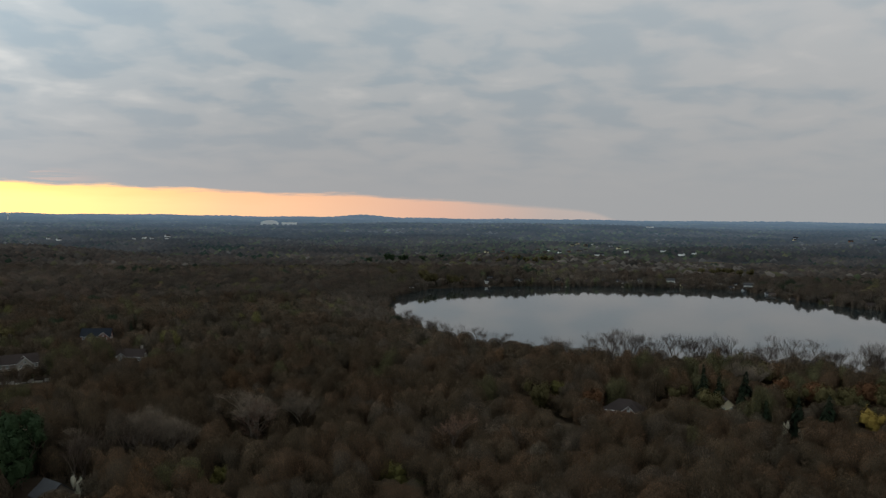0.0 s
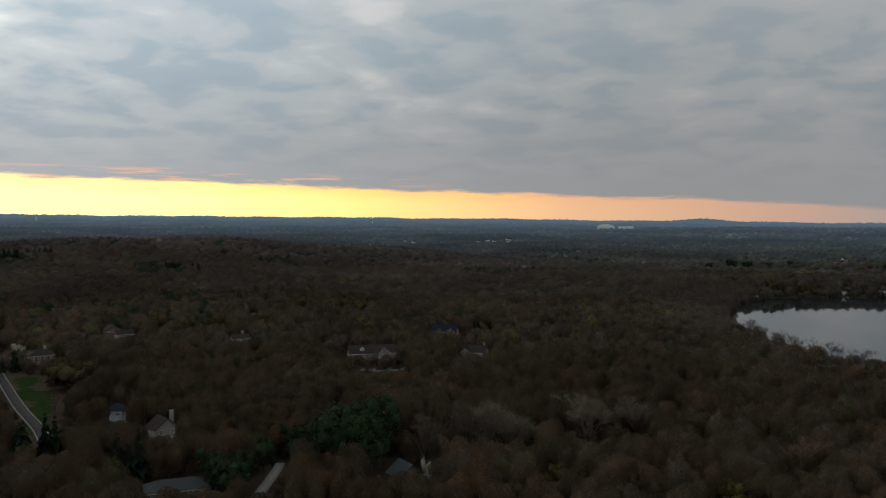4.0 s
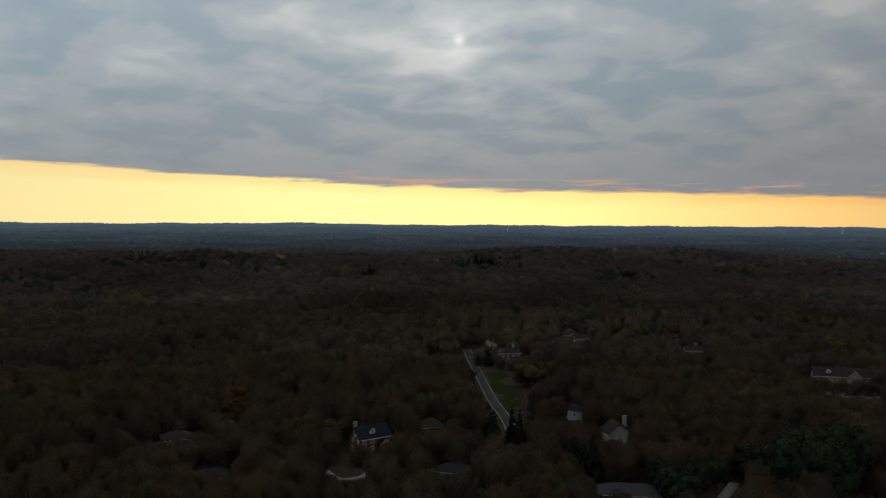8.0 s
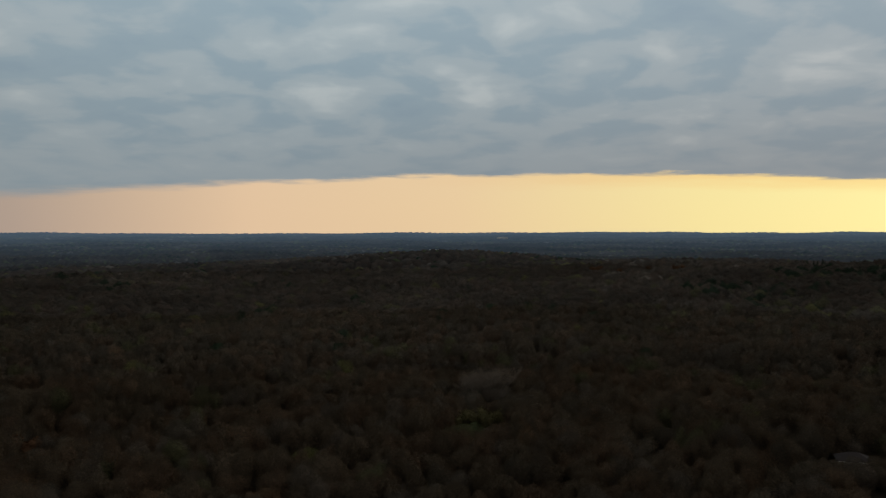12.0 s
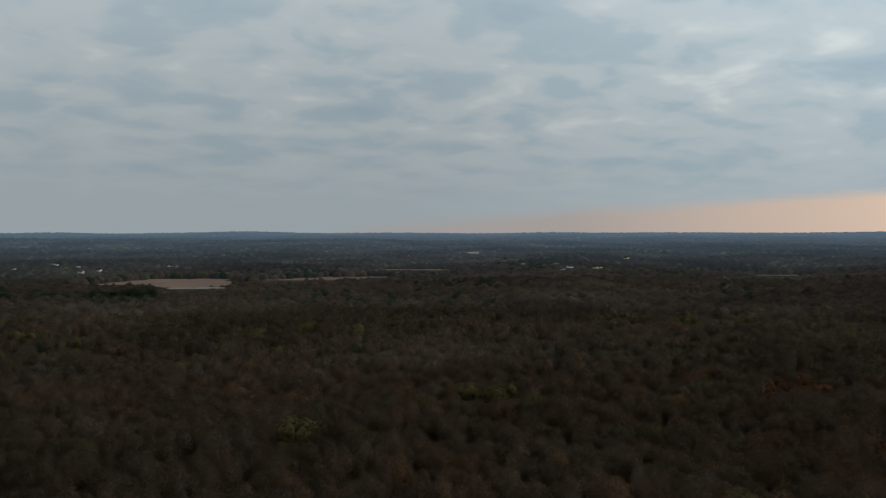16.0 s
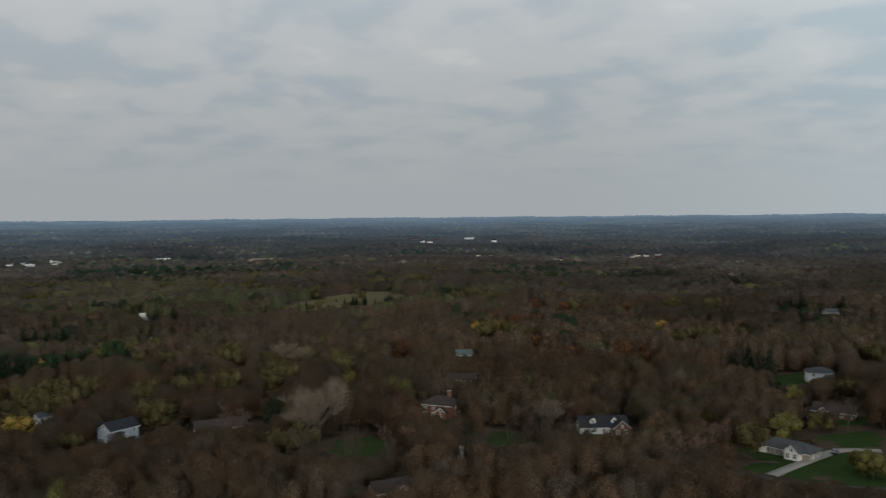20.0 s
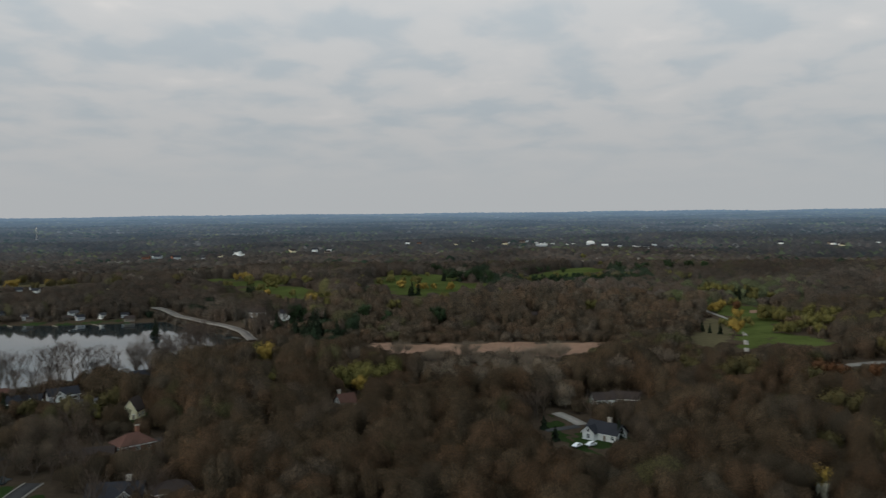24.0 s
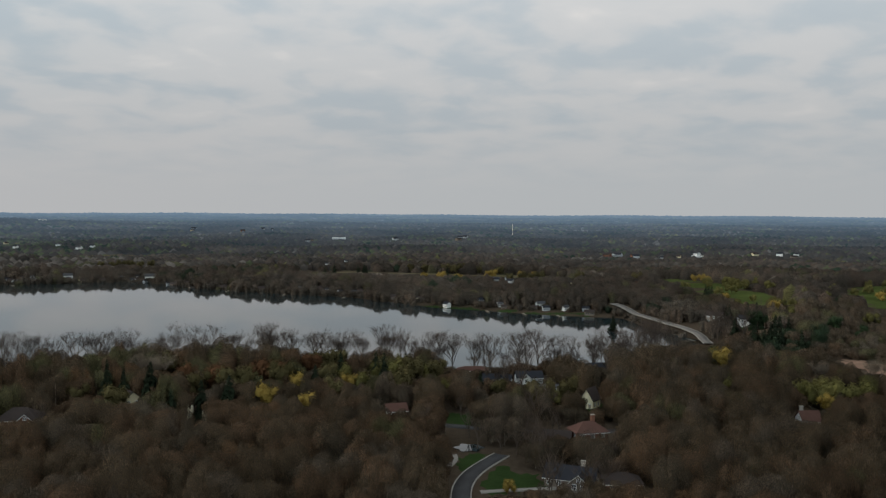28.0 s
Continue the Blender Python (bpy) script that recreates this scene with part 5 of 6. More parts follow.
grove("pine", (1104.2, 443.6), 4, 16, 8, 14)
grove("spruce", (549.1, 316.9), 5, 24, 10, 16)
for p, n, ax, al, k in (((1005.6, -399.3), 8, 70, 20, "olive"), ((916.8, -674.1), 12, 130, 20, "olive"), ((708.2, -645.1), 10, 60, 20, "olive"), ((616.1, -973.4), 8, 60, 20, "spruce"), ((518.0, -583.2), 6, 50, 16, "olive"),
                        ((591.7, -204.3), 6, 40, 20, "spruce"), ((519.7, -219.1), 5, 30, 16, "lime"), ((354.5, -232.6), 4, 30, 16, "olive"), ((434.3, -574.2), 6, 60, 16, "rust"), ((265.2, -504.6), 5, 40, 16, "olive"),
                        ((1140.7, 145.6), 8, 90, 14, "pine"), ((1037.4, 207.7), 10, 90, 20, "lime"), ((702.1, -118.1), 8, 60, 16, "lime"), ((466.6, -174.0), 8, 50, 20, "pine"), ((361.7, -175.5), 6, 40, 16, "olive"),
                        ((423.9, 7.8), 6, 60, 20, "olive"), ((301.7, -37.6), 5, 30, 14, "olive"), ((431.7, -260.1), 6, 50, 16, "olive"), ((867.9, -230.6), 12, 120, 20, "olive"),
                        ((554.2, 450.2), 5, 30, 10, "olive"), ((774.5, 717.8), 7, 80, 14, "olive"), ((760.2, 910.3), 8, 90, 14, "olive"), ((773.4, 815.6), 4, 40, 14, "gold"), ((578.5, 365.0), 6, 40, 12, "spruce"),
                        ((562.9, 296.0), 6, 60, 12, "pine"), ((427.7, 1225.5), 7, 70, 14, "olive"), ((618.3, 929.1), 8, 80, 14, "spruce"), ((676.1, 803.4), 6, 60, 12, "gold"), ((234.9, 328.7), 6, 30, 14, "lime"), ((221.7, 337.7), 5, 24, 12, "spruce"),
                        ((178.2, 373.7), 5, 30, 14, "rust"), ((146.2, 333.3), 4, 20, 10, "spruce"), ((502.4, 297.7), 8, 50, 20, "spruce"), ((367.4, 182.1), 5, 20, 12, "lime"), ((130.9, 378.0), 5, 24, 12, "spruce"),
                        ((81.4, 1413.7), 10, 120, 20, "olive"), ((-82.7, 1505.7), 8, 80, 16, "pine"), ((-467.1, 1796.3), 14, 60, 14, "pine"), ((-328.7, 1639.4), 10, 50, 12, "pine"), ((-23.6, 1093.7), 6, 50, 14, "olive"), ((-658.6, 797.1), 6, 40, 14, "spruce"),
                        ((-347.2, 614.7), 5, 50, 20, "olive"), ((-374.2, 479.2), 5, 40, 14, "olive"), ((102.6, -613.5), 6, 40, 20, "olive"), ((-35.9, -697.1), 6, 70, 20, "olive"), ((-678.8, -1615.2), 10, 90, 14, "spruce"), ((-1178.1, -1526.2), 8, 50, 14, "spruce"),
                        ((-540.7, -511.1), 6, 80, 20, "olive"), ((-370.9, -268.8), 4, 30, 16, "rust"), ((-1171.1, 160.5), 6, 90, 14, "rust")):
    grove(k, p, n, ax, al)
for p, n, ax, al, k, hi in (((633.8, -440.8), 9, 40, 8, "olive", 6), ((603.8, -474.6), 9, 40, 8, "olive", 6), ((608.1, -532.1), 8, 30, 10, "spruce", 8), ((733.2, -568.9), 10, 70, 12, "olive", 9), ((664.0, -487.9), 5, 30, 14, "lime", 4),
                            ((669.6, 24.0), 5, 22, 18, "lime", 9), ((716.0, 2.7), 6, 24, 14, "lime", 10), ((760.6, 46.1), 4, 20, 12, "gold", 9), ((633.9, -13.8), 5, 24, 14, "lime", 10), ((624.6, 42.2), 3, 14, 14, "spruce", 9),
                            ((850.5, 552.1), 6, 40, 20, "lime", 10), ((883.4, 607.3), 4, 26, 14, "gold", 10), ((947.0, 429.8), 7, 50, 30, "lime", 10), ((991.0, 398.1), 5, 40, 24, "spruce", 12), ((884.4, 368.2), 6, 50, 20, "gold", 9), ((1115.5, 271.3), 7, 60, 20, "pine", 13)):
    grove(k, p, n, ax, al, hi)
grove("bare", (185.6, 176.3), 6, 14, 6, 14)
grove("bare", (197.0, 169.7), 5, 10, 6, 14)
grove("bare", (212.2, 225.9), 5, 14, 8, 12)
for p, n, ax, al, k in (((370.0, -38.5), 6, 24, 12, "olive"), ((409.5, -101.9), 6, 30, 12, "olive"), ((387.2, -157.6), 5, 24, 10, "olive"), ((522.8, -86.9), 6, 40, 14, "olive"), ((725.7, -20.6), 6, 40, 14, "lime"),
                        ((386.6, -260.2), 5, 30, 12, "olive"), ((394.2, -436.3), 5, 40, 14, "gold"), ((567.4, -138.2), 3, 30, 10, "pale"), ((446.9, -31.6), 3, 20, 10, "rust"), ((625.6, -331.4), 5, 60, 14, "spruce"),
                        ((237.5, 326.8), 3, 30, 10, "olive"), ((202.3, 340.4), 2, 20, 10, "gold"), ((265.7, 257.5), 2, 16, 8, "olive"), ((174.4, 364.4), 5, 30, 10, "olive"),
                        ((360.7, -666.7), 6, 50, 14, "olive"), ((152.1, -495.2), 5, 20, 10, "olive"), ((421.5, -468.2), 4, 30, 12, "rust"), ((388.2, -878.0), 6, 60, 14, "spruce")):
    grove(k, p, n, ax, al)
# airy trees in the gardens and at the wood's edges
for p, n, sp in (((196.7, 239.6), 4, 14), ((206.2, 212.3), 7, 16), ((232.4, 228.6), 6, 18), ((239.6, 255.2), 6, 20), ((218.1, 188.0), 6, 14), ((272.5, 298.3), 8, 26), ((216.3, -171.4), 7, 22), ((194.4, -209.8), 7, 24),
                 ((183.1, -245.1), 6, 18), ((155.2, -313.7), 6, 18), ((129.8, -348.6), 5, 18), ((339.8, 53.4), 5, 14), ((331.6, 91.6), 5, 14), ((-273.9, 191.1), 6, 18), ((-301.4, 181.9), 5, 14), ((-279.8, 277.4), 6, 16),
                 ((-195.6, 373.9), 6, 22), ((-185.2, 466.6), 6, 24), ((86.3, 349.5), 5, 18), ((58.7, -290.1), 6, 14)):
    grove("bare", p, n, sp, sp * .6, 14)
# leafing trees on the golf course and in the gardens
for k, hi, p in (
        ("lime", 11, (832, 18)), ("lime", 11, (846, 3)), ("lime", 11, (789, 33)), ("lime", 11, (658, -17)), ("lime", 11, (666, -25)), ("lime", 11, (682, -37)), ("lime", 11, (632, -8)), ("lime", 11, (653, -89)),
        ("lime", 11, (667, -101)), ("lime", 11, (604, -71)), ("lime", 11, (626, -105)), ("lime", 11, (1034, 94)), ("lime", 11, (1362, 288)), ("lime", 11, (1243, 237)), ("lime", 11, (775, 85)), ("lime", 11, (785, 517)),
        ("lime", 11, (818, 523)), ("lime", 11, (757, 460)), ("lime", 11, (695, 438)), ("lime", 11, (874, 512)), ("lime", 11, (717, 377)), ("lime", 11, (903, 431)), ("lime", 11, (952, 421)), ("lime", 11, (934, 396)),
        ("lime", 11, (740, 287)), ("lime", 11, (656, 364)), ("lime", 11, (859, 438)), ("lime", 11, (804, 251)), ("lime", 11, (983, 275)), ("lime", 11, (711, 143)), ("lime", 11, (608, 242)), ("lime", 11, (654, 299)),
        ("gold", 10, (757, 491)), ("gold", 10, (670, 387)), ("gold", 10, (892, 398)), ("gold", 10, (351, 178)), ("olive", 13, (306, -118)), ("olive", 13, (350, -116)), ("olive", 13, (330, -165)), ("olive", 13, (236, -163)),
        ("olive", 13, (334, -219)), ("olive", 13, (340, -267)), ("olive", 13, (384, -421)), ("olive", 13, (458, -232)), ("olive", 13, (426, -157)), ("olive", 13, (420, -254)), ("olive", 13, (520, -461)),
        ("olive", 13, (647, -530)), ("olive", 13, (692, -508)), ("olive", 13, (720, -334)), ("lime", 11, (147, -408)), ("lime", 11, (138, -324)), ("lime", 11, (98, -293)), ("lime", 11, (143, -302)),
        ("olive", 13, (222, 380)), ("olive", 13, (244, 393)), ("olive", 13, (247, 350)), ("olive", 13, (258, 332)), ("olive", 13, (161, 421)), ("olive", 13, (154, 369)), ("olive", 13, (107, 393)), ("olive", 13, (257, 282)),
        ("lime", 11, (134, -341)), ("lime", 11, (165, -314)), ("lime", 11, (162, -383)), ("olive", 12, (112, -405)), ("olive", 12, (169, -504)), ("olive", 12, (267, -553)),):
    tree(k, p, hi * tree_rng.uniform(.8, 1.2), tree_rng.uniform(.95, 1.3), True)


# ---- far houses, docks, towers, cars ----


def small_house_meshes():
    out = []
    for wall, roof, w, d, h in ((WHITE, GREY_ROOF, 12, 9, 5), (TAN, BROWN_ROOF, 13, 9, 4), (WHITE, SLATE, 10, 8, 5.5), (GREY, SLATE, 12, 9, 5), (CREAM, BROWN_ROOF, 11, 9, 4.5), (BRICK, BROWN_ROOF, 12, 9, 4.5)):
        def mesh(name, bm, mat):
            me = bpy.data.meshes.new(name)
            bm.to_mesh(me)
            bm.free()
            me.materials.append(mat)
            return me
        out.append((mesh("wall", gable_walls(-w / 2, w / 2, -d / 2, d / 2, h, 2.8), wall), mesh("roof", gable_roof(-w / 2, w / 2, -d / 2, d / 2, h, 2.8), roof), w, d, h))
    return out


SMALL = small_house_meshes()
PANE = bpy.data.meshes.new("window")
pb = boxed(-.6, .6, -.06, .05, 0, 1.5)
pb.to_mesh(PANE)
pb.free()
PANE.materials.append(GLASS)


def far_house(place, pick=None, turn=None, size=1.0, label="small house among distant trees", group="distant houses", windows=True, clear=.65):
    if group == "lake shore houses":
        k = 1 + tree_rng.uniform(.008, .030)
        place = (place[0] * k, place[1] * k)
        size *= .8 if math.hypot(*place) < 880 else 1
        pick = tree_rng.choice((1, 3, 1, 5, 3, 0, 1)) if pick is None else pick
    wall, roof, w, d, h = SMALL[tree_rng.randrange(len(SMALL)) if pick is None else pick]
    x, y = place
    z = float(land(x, y))
    a = math.atan2(-x, y)
    ob = tagged(new("house"), label, "house", group)
    ob.matrix_world = Matrix.Translation((x, y, z)) @ Matrix.Rotation(a + radians(tree_rng.uniform(-50, 50) if turn is None else turn), 4, "Z") @ Matrix.Diagonal((size, size, size, 1))
    for nm, me in (("wall", wall), ("roof", roof)):
        c = new(nm, me)
        c.parent = ob
    if windows:
        for i in (-.32, -.1, .14, .34):
            c = new("window", PANE)
            c.parent = ob
            c.location = (w * i, -d / 2, 1.2)
    CLEAR.append((x, y, z + h * (1 - clear) + 1.0, w * .5 * size, 170 if clear > .9 else 60))
    TREES.append((x, y, 6.5 * size))
    return ob


def dock(place, bearing, length=14):
    x, y = place
    ob = tagged(new("dock"), "narrow weathered wooden boat dock", "dock", "boat docks")
    ob.matrix_world = Matrix.Translation((x, y, LAKE + .5)) @ Matrix.Rotation(radians(bearing), 4, "Z")
    part("deck", boxed(-.8, .8, 0, length, 0, .12), WOOD, ob)
    for k in range(3):
        for s in (-1, 1):
            part("post", boxed(s * .75 - .08, s * .75 + .08, length * (k + .6) / 3 - .08, length * (k + .6) / 3 + .08, -1.6, .5), WOOD, ob)


# houses along the far shore of the lake
far_house((304.8, 1139.9), 0, 10, .9, "white house on the far lake shore", "lake shore houses")
far_house((391.8, 1089.7), 0, -5, 1.0, "white boathouse on a point of the lake", "lake shore houses")
for p in ((242.3, 1152.8), (265.0, 1139.6), (342.1, 1121.0), (360.3, 1104.7), (5.4, 1090.0), (63.7, 1126.2), (99.4, 1133.7), (126.3, 1139.0), (153.1, 1141.8), (195.9, 1149.4), (239.5, 1157.5), (266.4, 1157.8), (317.6, 1148.9)):
    far_house(p, None, None, tree_rng.uniform(.45, .72), "lakeside house among bare trees", "lake shore houses")
for p in ((409.4, 1014.5), (428.7, 943.2), (447.6, 885.3), (464.9, 862.7), (483.1, 822.6), (489.1, 812.1), (502.6, 768.2), (502.6, 707.7), (508.0, 666.4), (509.7, 629.6)):
    far_house(p, None, None, tree_rng.uniform(.45, .72), "lakeside house among bare trees", "lake shore houses")
for p in ((526.0, 600.1), (531.6, 573.5), (538.7, 558.6), (550.3, 538.6), (559.2, 523.5), (570.0, 508.7)):
    far_house(p, None, None, tree_rng.uniform(.45, .72), "lakeside house among bare trees", "lake shore houses")
FAR_SHORE = [(p[0] * 1.0, p[1] * 1.0) for p in SHORE[1:19]]
for a, b in zip(FAR_SHORE, FAR_SHORE[1:]):
    for i in range(max(1, int(math.dist(a, b) / 24))):
        k, back = tree_rng.random(), 1 + tree_rng.uniform(.010, .050)
        far_house(((a[0] + (b[0] - a[0]) * k) * back, (a[1] + (b[1] - a[1]) * k) * back), tree_rng.choice((0, 1, 1, 2, 3, 4, 5)), None, tree_rng.uniform(.45, .70), "lakeside house set back among bare trees", "houses behind the shore", clear=tree_rng.uniform(.35, .75))
for p, b in (((417.4, 910.9), 140), ((449.6, 836.9), 140), ((486.2, 771.6), 130), ((522.0, 587.6), 150), ((534.2, 551.8), 150), ((549.7, 524.8), 150), ((61.5, 1112.3), 180), ((161.7, 1122.4), 180), ((236.6, 1125.4), 180), ((309.2, 1118.0), 180), ((395.2, 1033.0), 170)):
    dock(p, b)
patch("shore_lawn", [(502.3, 660.7), (510.5, 631.5), (526.0, 600.1), (519.4, 592.6), (500.5, 619.0), (487.8, 641.6)], LAWN, "green lakeside lawn on the far shore", open_view=True, step=4)
patch("shore_lawn", [(532.4, 583.7), (551.0, 543.6), (577.5, 500.2), (573.0, 496.2), (545.3, 538.0), (525.7, 576.2)], LAWN, "green lakeside lawns on the far shore", open_view=True, step=4)


def suburb(middle, n, across, along, size=1.0, windows=False, label="small house among distant trees", pick=None, clear=1.0):
    a = math.atan2(-middle[0], middle[1])
    for _ in range(max(3, int(n * .85))):
        p, q = tree_rng.uniform(-1, 1) * across, tree_rng.uniform(-1, 1) * along
        far_house((middle[0] + p * math.cos(a) - q * math.sin(a), middle[1] + p * math.sin(a) + q * math.cos(a)), pick, None, size * tree_rng.uniform(.48, .82), label, "distant houses", windows, clear)


suburb((226.7, 1938.8), 16, 130, 110)
suburb((385.8, 2109.0), 12, 120, 160)
suburb((-906.7, 2351.2), 9, 220, 60, 1.4, pick=0)
suburb((1235.5, 2645.7), 7, 150, 50, 1.5)
suburb((316.1, -2039.7), 14, 110, 110)
suburb((142.6, -2251.5), 14, 150, 140, 1.2)
suburb((-311.4, -1918.9), 9, 170, 120, 1.1)
suburb((-1094.1, -1264.3), 7, 80, 60, 1.1)
suburb((-1348.9, -1635.5), 10, 170, 160, 1.2)
suburb((1109.9, -1292.9), 9, 90, 90, 1.0)
suburb((960.8, -1416.9), 12, 130, 60, 1.1)
suburb((1600.1, -537.5), 8, 70, 90, .8)
suburb((1667.6, -1759.2), 6, 160, 90, 1.5)
suburb((1620.4, -500.6), 12, 110, 50, 1.3, pick=0)
suburb((1928.4, -171.8), 14, 180, 90, 1.2)
suburb((1391.5, 969.7), 14, 200, 60, 1.4)
suburb((1853.3, 531.4), 16, 330, 90, 1.2)
suburb((1900.0, 410.0), 22, 170, 70, 1.0, pick=0)
suburb((1371.0, 1979.6), 8, 260, 120, 1.5)
suburb((702.8, 1203.9), 8, 100, 40, 1.0)
suburb((446.7, 1785.0), 8, 120, 90, 1.3)
suburb((679.1, 132.8), 5, 60, 12, .8, True, pick=1, clear=.3)
suburb((761.3, 743.3), 6, 110, 30, 1.0)


def hall(place, w, d, h, mat, label, vault=0.0, turn=0.0, category="building"):
    """A large pale building on the plain, flat or with a round roof."""
    x, y = place
    z = float(land(x, y))
    ob = tagged(new("hall"), label, category)
    ob.matrix_world = Matrix.Translation((x, y, z)) @ Matrix.Rotation(math.atan2(-x, y) + radians(turn), 4, "Z")
    part("wall", boxed(-w / 2, w / 2, -d / 2, d / 2, -3, h), mat, ob)
    if vault:
        bm = bmesh.new()
        n = 12
        A = [bm.verts.new((math.cos(math.pi * i / n) * (w / 2 + .5), -d / 2 - .5, h + math.sin(math.pi * i / n) * vault)) for i in range(n + 1)]
        B = [bm.verts.new((v.co.x, d / 2 + .5, v.co.z)) for v in A]
        for i in range(n):
            bm.faces.new((A[i], A[i + 1], B[i + 1], B[i]))
        bm.faces.new(A[::-1])
        bm.faces.new(B)
        bmesh.ops.recalc_face_normals(bm, faces=bm.faces)
        part("roof", bm, WHITE, ob, "white vaulted roof")
    else:
        part("roof", boxed(-w / 2 - .5, w / 2 + .5, -d / 2 - .5, d / 2 + .5, h, h + 1.2), WHITE, ob, "pale flat roof")
    for i in range(5):
        part("door", boxed(w * (i - 2) / 5.5 - 2, w * (i - 2) / 5.5 + 2, -d / 2 - .15, -d / 2 + .1, 0, min(4.5, h * .7)), GREY, ob)
    CLEAR.append((x, y, z, w * .5))
    HOLES.append([(x - w * .7, y - w * .7), (x + w * .7, y - w * .7), (x + w * .7, y + w * .7), (x - w * .7, y + w * .7)])
    return ob


hall((-713.4, 3520.4), 71.2, 50, 8, WHITE, "large white vaulted hall on the distant plain", 12)
hall((-616.4, 3433.1), 59.9, 40, 10, WHITE, "long low white building on the distant plain")
hall((1952.4, 395.4), 18, 14, 5, WHITE, "large pale works building with white roofs", 5)
hall((1927.1, 357.6), 14, 10, 4, WHITE, "pale flat-roofed works building")
hall((1787.8, 468.0), 24, 14, 4, GREY, "long pale distant warehouse")
hall((1288.7, 2081.3), 38, 18, 4, WHITE, "long pale distant warehouse")
hall((1323.1, 1111.5), 16, 10, 4, WHITE, "pale distant flat-roofed building")
hall((1375.0, 951.3), 22, 10, 4, WHITE, "pale distant flat-roofed building")
hall((1761.1, -1857.9), 27, 15, 4, WHITE, "pale distant flat-roofed building")
hall((786.0, -755.2), 14, 7, 4, WHITE, "pale flat-roofed building among trees")
hall((679.1, -323.1), 7, 5, 4.5, WHITE, "small white flat-roofed building among trees")
hall((1542.9, -532.0), 12, 8, 4, WHITE, "white roofed yard buildings in the distance")
hall((1580.6, -792.1), 27, 15, 4, WHITE, "white roofed yard buildings in the distance")
hall((86.8, -2366.4), 19, 12, 4, WHITE, "pale distant flat-roofed building")
hall((209.2, -2262.3), 14, 10, 4, WHITE, "pale distant flat-roofed building")
hall((-1457.4, -2191.7), 33, 12, 4, WHITE, "long pale distant building")
hall((-3999.3, -72.4), 49, 18, 6, WHITE, "long pale building in the hazy distance")
hall((-2866.2, -281.7), 33, 15, 4, WHITE, "pale building in the hazy distance")
hall((786.4, 3250.2), 27, 15, 6, WHITE, "pale building on the hazy plain")


def water_tower(place, high):
    x, y = place
    z = float(land(x, y))
    ob = tagged(new("water_tower"), "pale water tower on the hazy horizon", "water tower", "water towers")
    ob.matrix_world = Matrix.Translation((x, y, z))
    bm = bmesh.new()
    tube(bm, Vector((0, 0, -2)), Vector((0, 0, high * .75)), 2.6, 1.6, 10)
    part("shaft", bm, WHITE, ob)
    bm = bmesh.new()
    bmesh.ops.create_uvsphere(bm, u_segments=14, v_segments=9, radius=1)
    for v in bm.verts:
        v.co = Vector((v.co.x * 6.5, v.co.y * 6.5, v.co.z * 4.2 + high * .85))
    part("tank", bm, WHITE, ob)
    part("hatch", boxed(-.8, .8, -.8, .8, high * .85 + 4, high * .85 + 5), GREY, ob)


water_tower((-1831.7, 3600.9), 30)
water_tower((-2915.8, 2655.8), 32)
water_tower((-1834.6, 3608.4), 26)


def mast(place, high):
    x, y = place
    z = float(land(x, y))
    ob = tagged(new("radio_mast"), "thin lattice radio mast on a far hill", "mast", "masts")
    ob.matrix_world = Matrix.Translation((x, y, z))
    bm = bmesh.new()
    for i in range(3):
        a = 2 * math.pi * i / 3
        tube(bm, Vector((math.cos(a) * 1.4, math.sin(a) * 1.4, -1)), Vector((math.cos(a) * .5, math.sin(a) * .5, high)), .35, .25, 4)
    part("leg", bm, STEEL, ob)
    bm = bmesh.new()
    for k in range(8):
        tube(bm, Vector((-1.2, 0, high * k / 8)), Vector((1.2, 0, high * (k + .6) / 8)), .2, .2, 4)
    part("brace", bm, STEEL, ob)


mast((-4118.1, 2206.5), 55)
mast((1817.6, 1925.7), 40)


def car(place, turn, paint=None, label="white car parked on the driveway"):
    x, y = place
    ob = tagged(new("car"), label, "car", "parked cars")
    ob.matrix_world = Matrix.Translation((x, y, float(land(x, y)) + .25)) @ Matrix.Rotation(math.atan2(-x, y) + radians(turn), 4, "Z")
    bm = bmesh.new()
    prof = [(-2.2, .35), (-2.25, .85), (-1.25, 1.0), (-.55, 1.5), (1.0, 1.52), (1.75, 1.02), (2.2, .92), (2.25, .38)]
    A = [bm.verts.new((u, -.88 + (.16 if w > 1.1 else 0), w)) for u, w in prof]
    B = [bm.verts.new((u, .88 - (.16 if w > 1.1 else 0), w)) for u, w in prof]
    n = len(prof)
    for i in range(n):
        bm.faces.new((A[i], A[(i + 1) % n], B[(i + 1) % n], B[i]))
    bm.faces.new(A[::-1])
    bm.faces.new(B)
    bmesh.ops.recalc_face_normals(bm, faces=bm.faces)
    part("body", bm, paint or CARPAINT, ob)
    for s in (-1, 1):
        part("side_window", boxed(-.9, 1.1, s * .83 - .03, s * .83 + .03, 1.05, 1.42), GLASS, ob)
        for u in (-1.35, 1.4):
            bm = bmesh.new()
            tube(bm, Vector((u, s * .80, .33)), Vector((u, s * .93, .33)), .34, .34, 12)
            bmesh.ops.contextual_create(bm, geom=[e for e in bm.edges if e.is_boundary])
            part("tyre", bm, BLACK, ob)
    for u in (-2.22, 2.2):
        part("bumper", boxed(u - .06, u + .06, -.8, .8, .4, .58), BLACK, ob)


car((300.6, 66.0), 55)
car((304.0, 61.6), 48)
car((309.7, -130.3), 70)
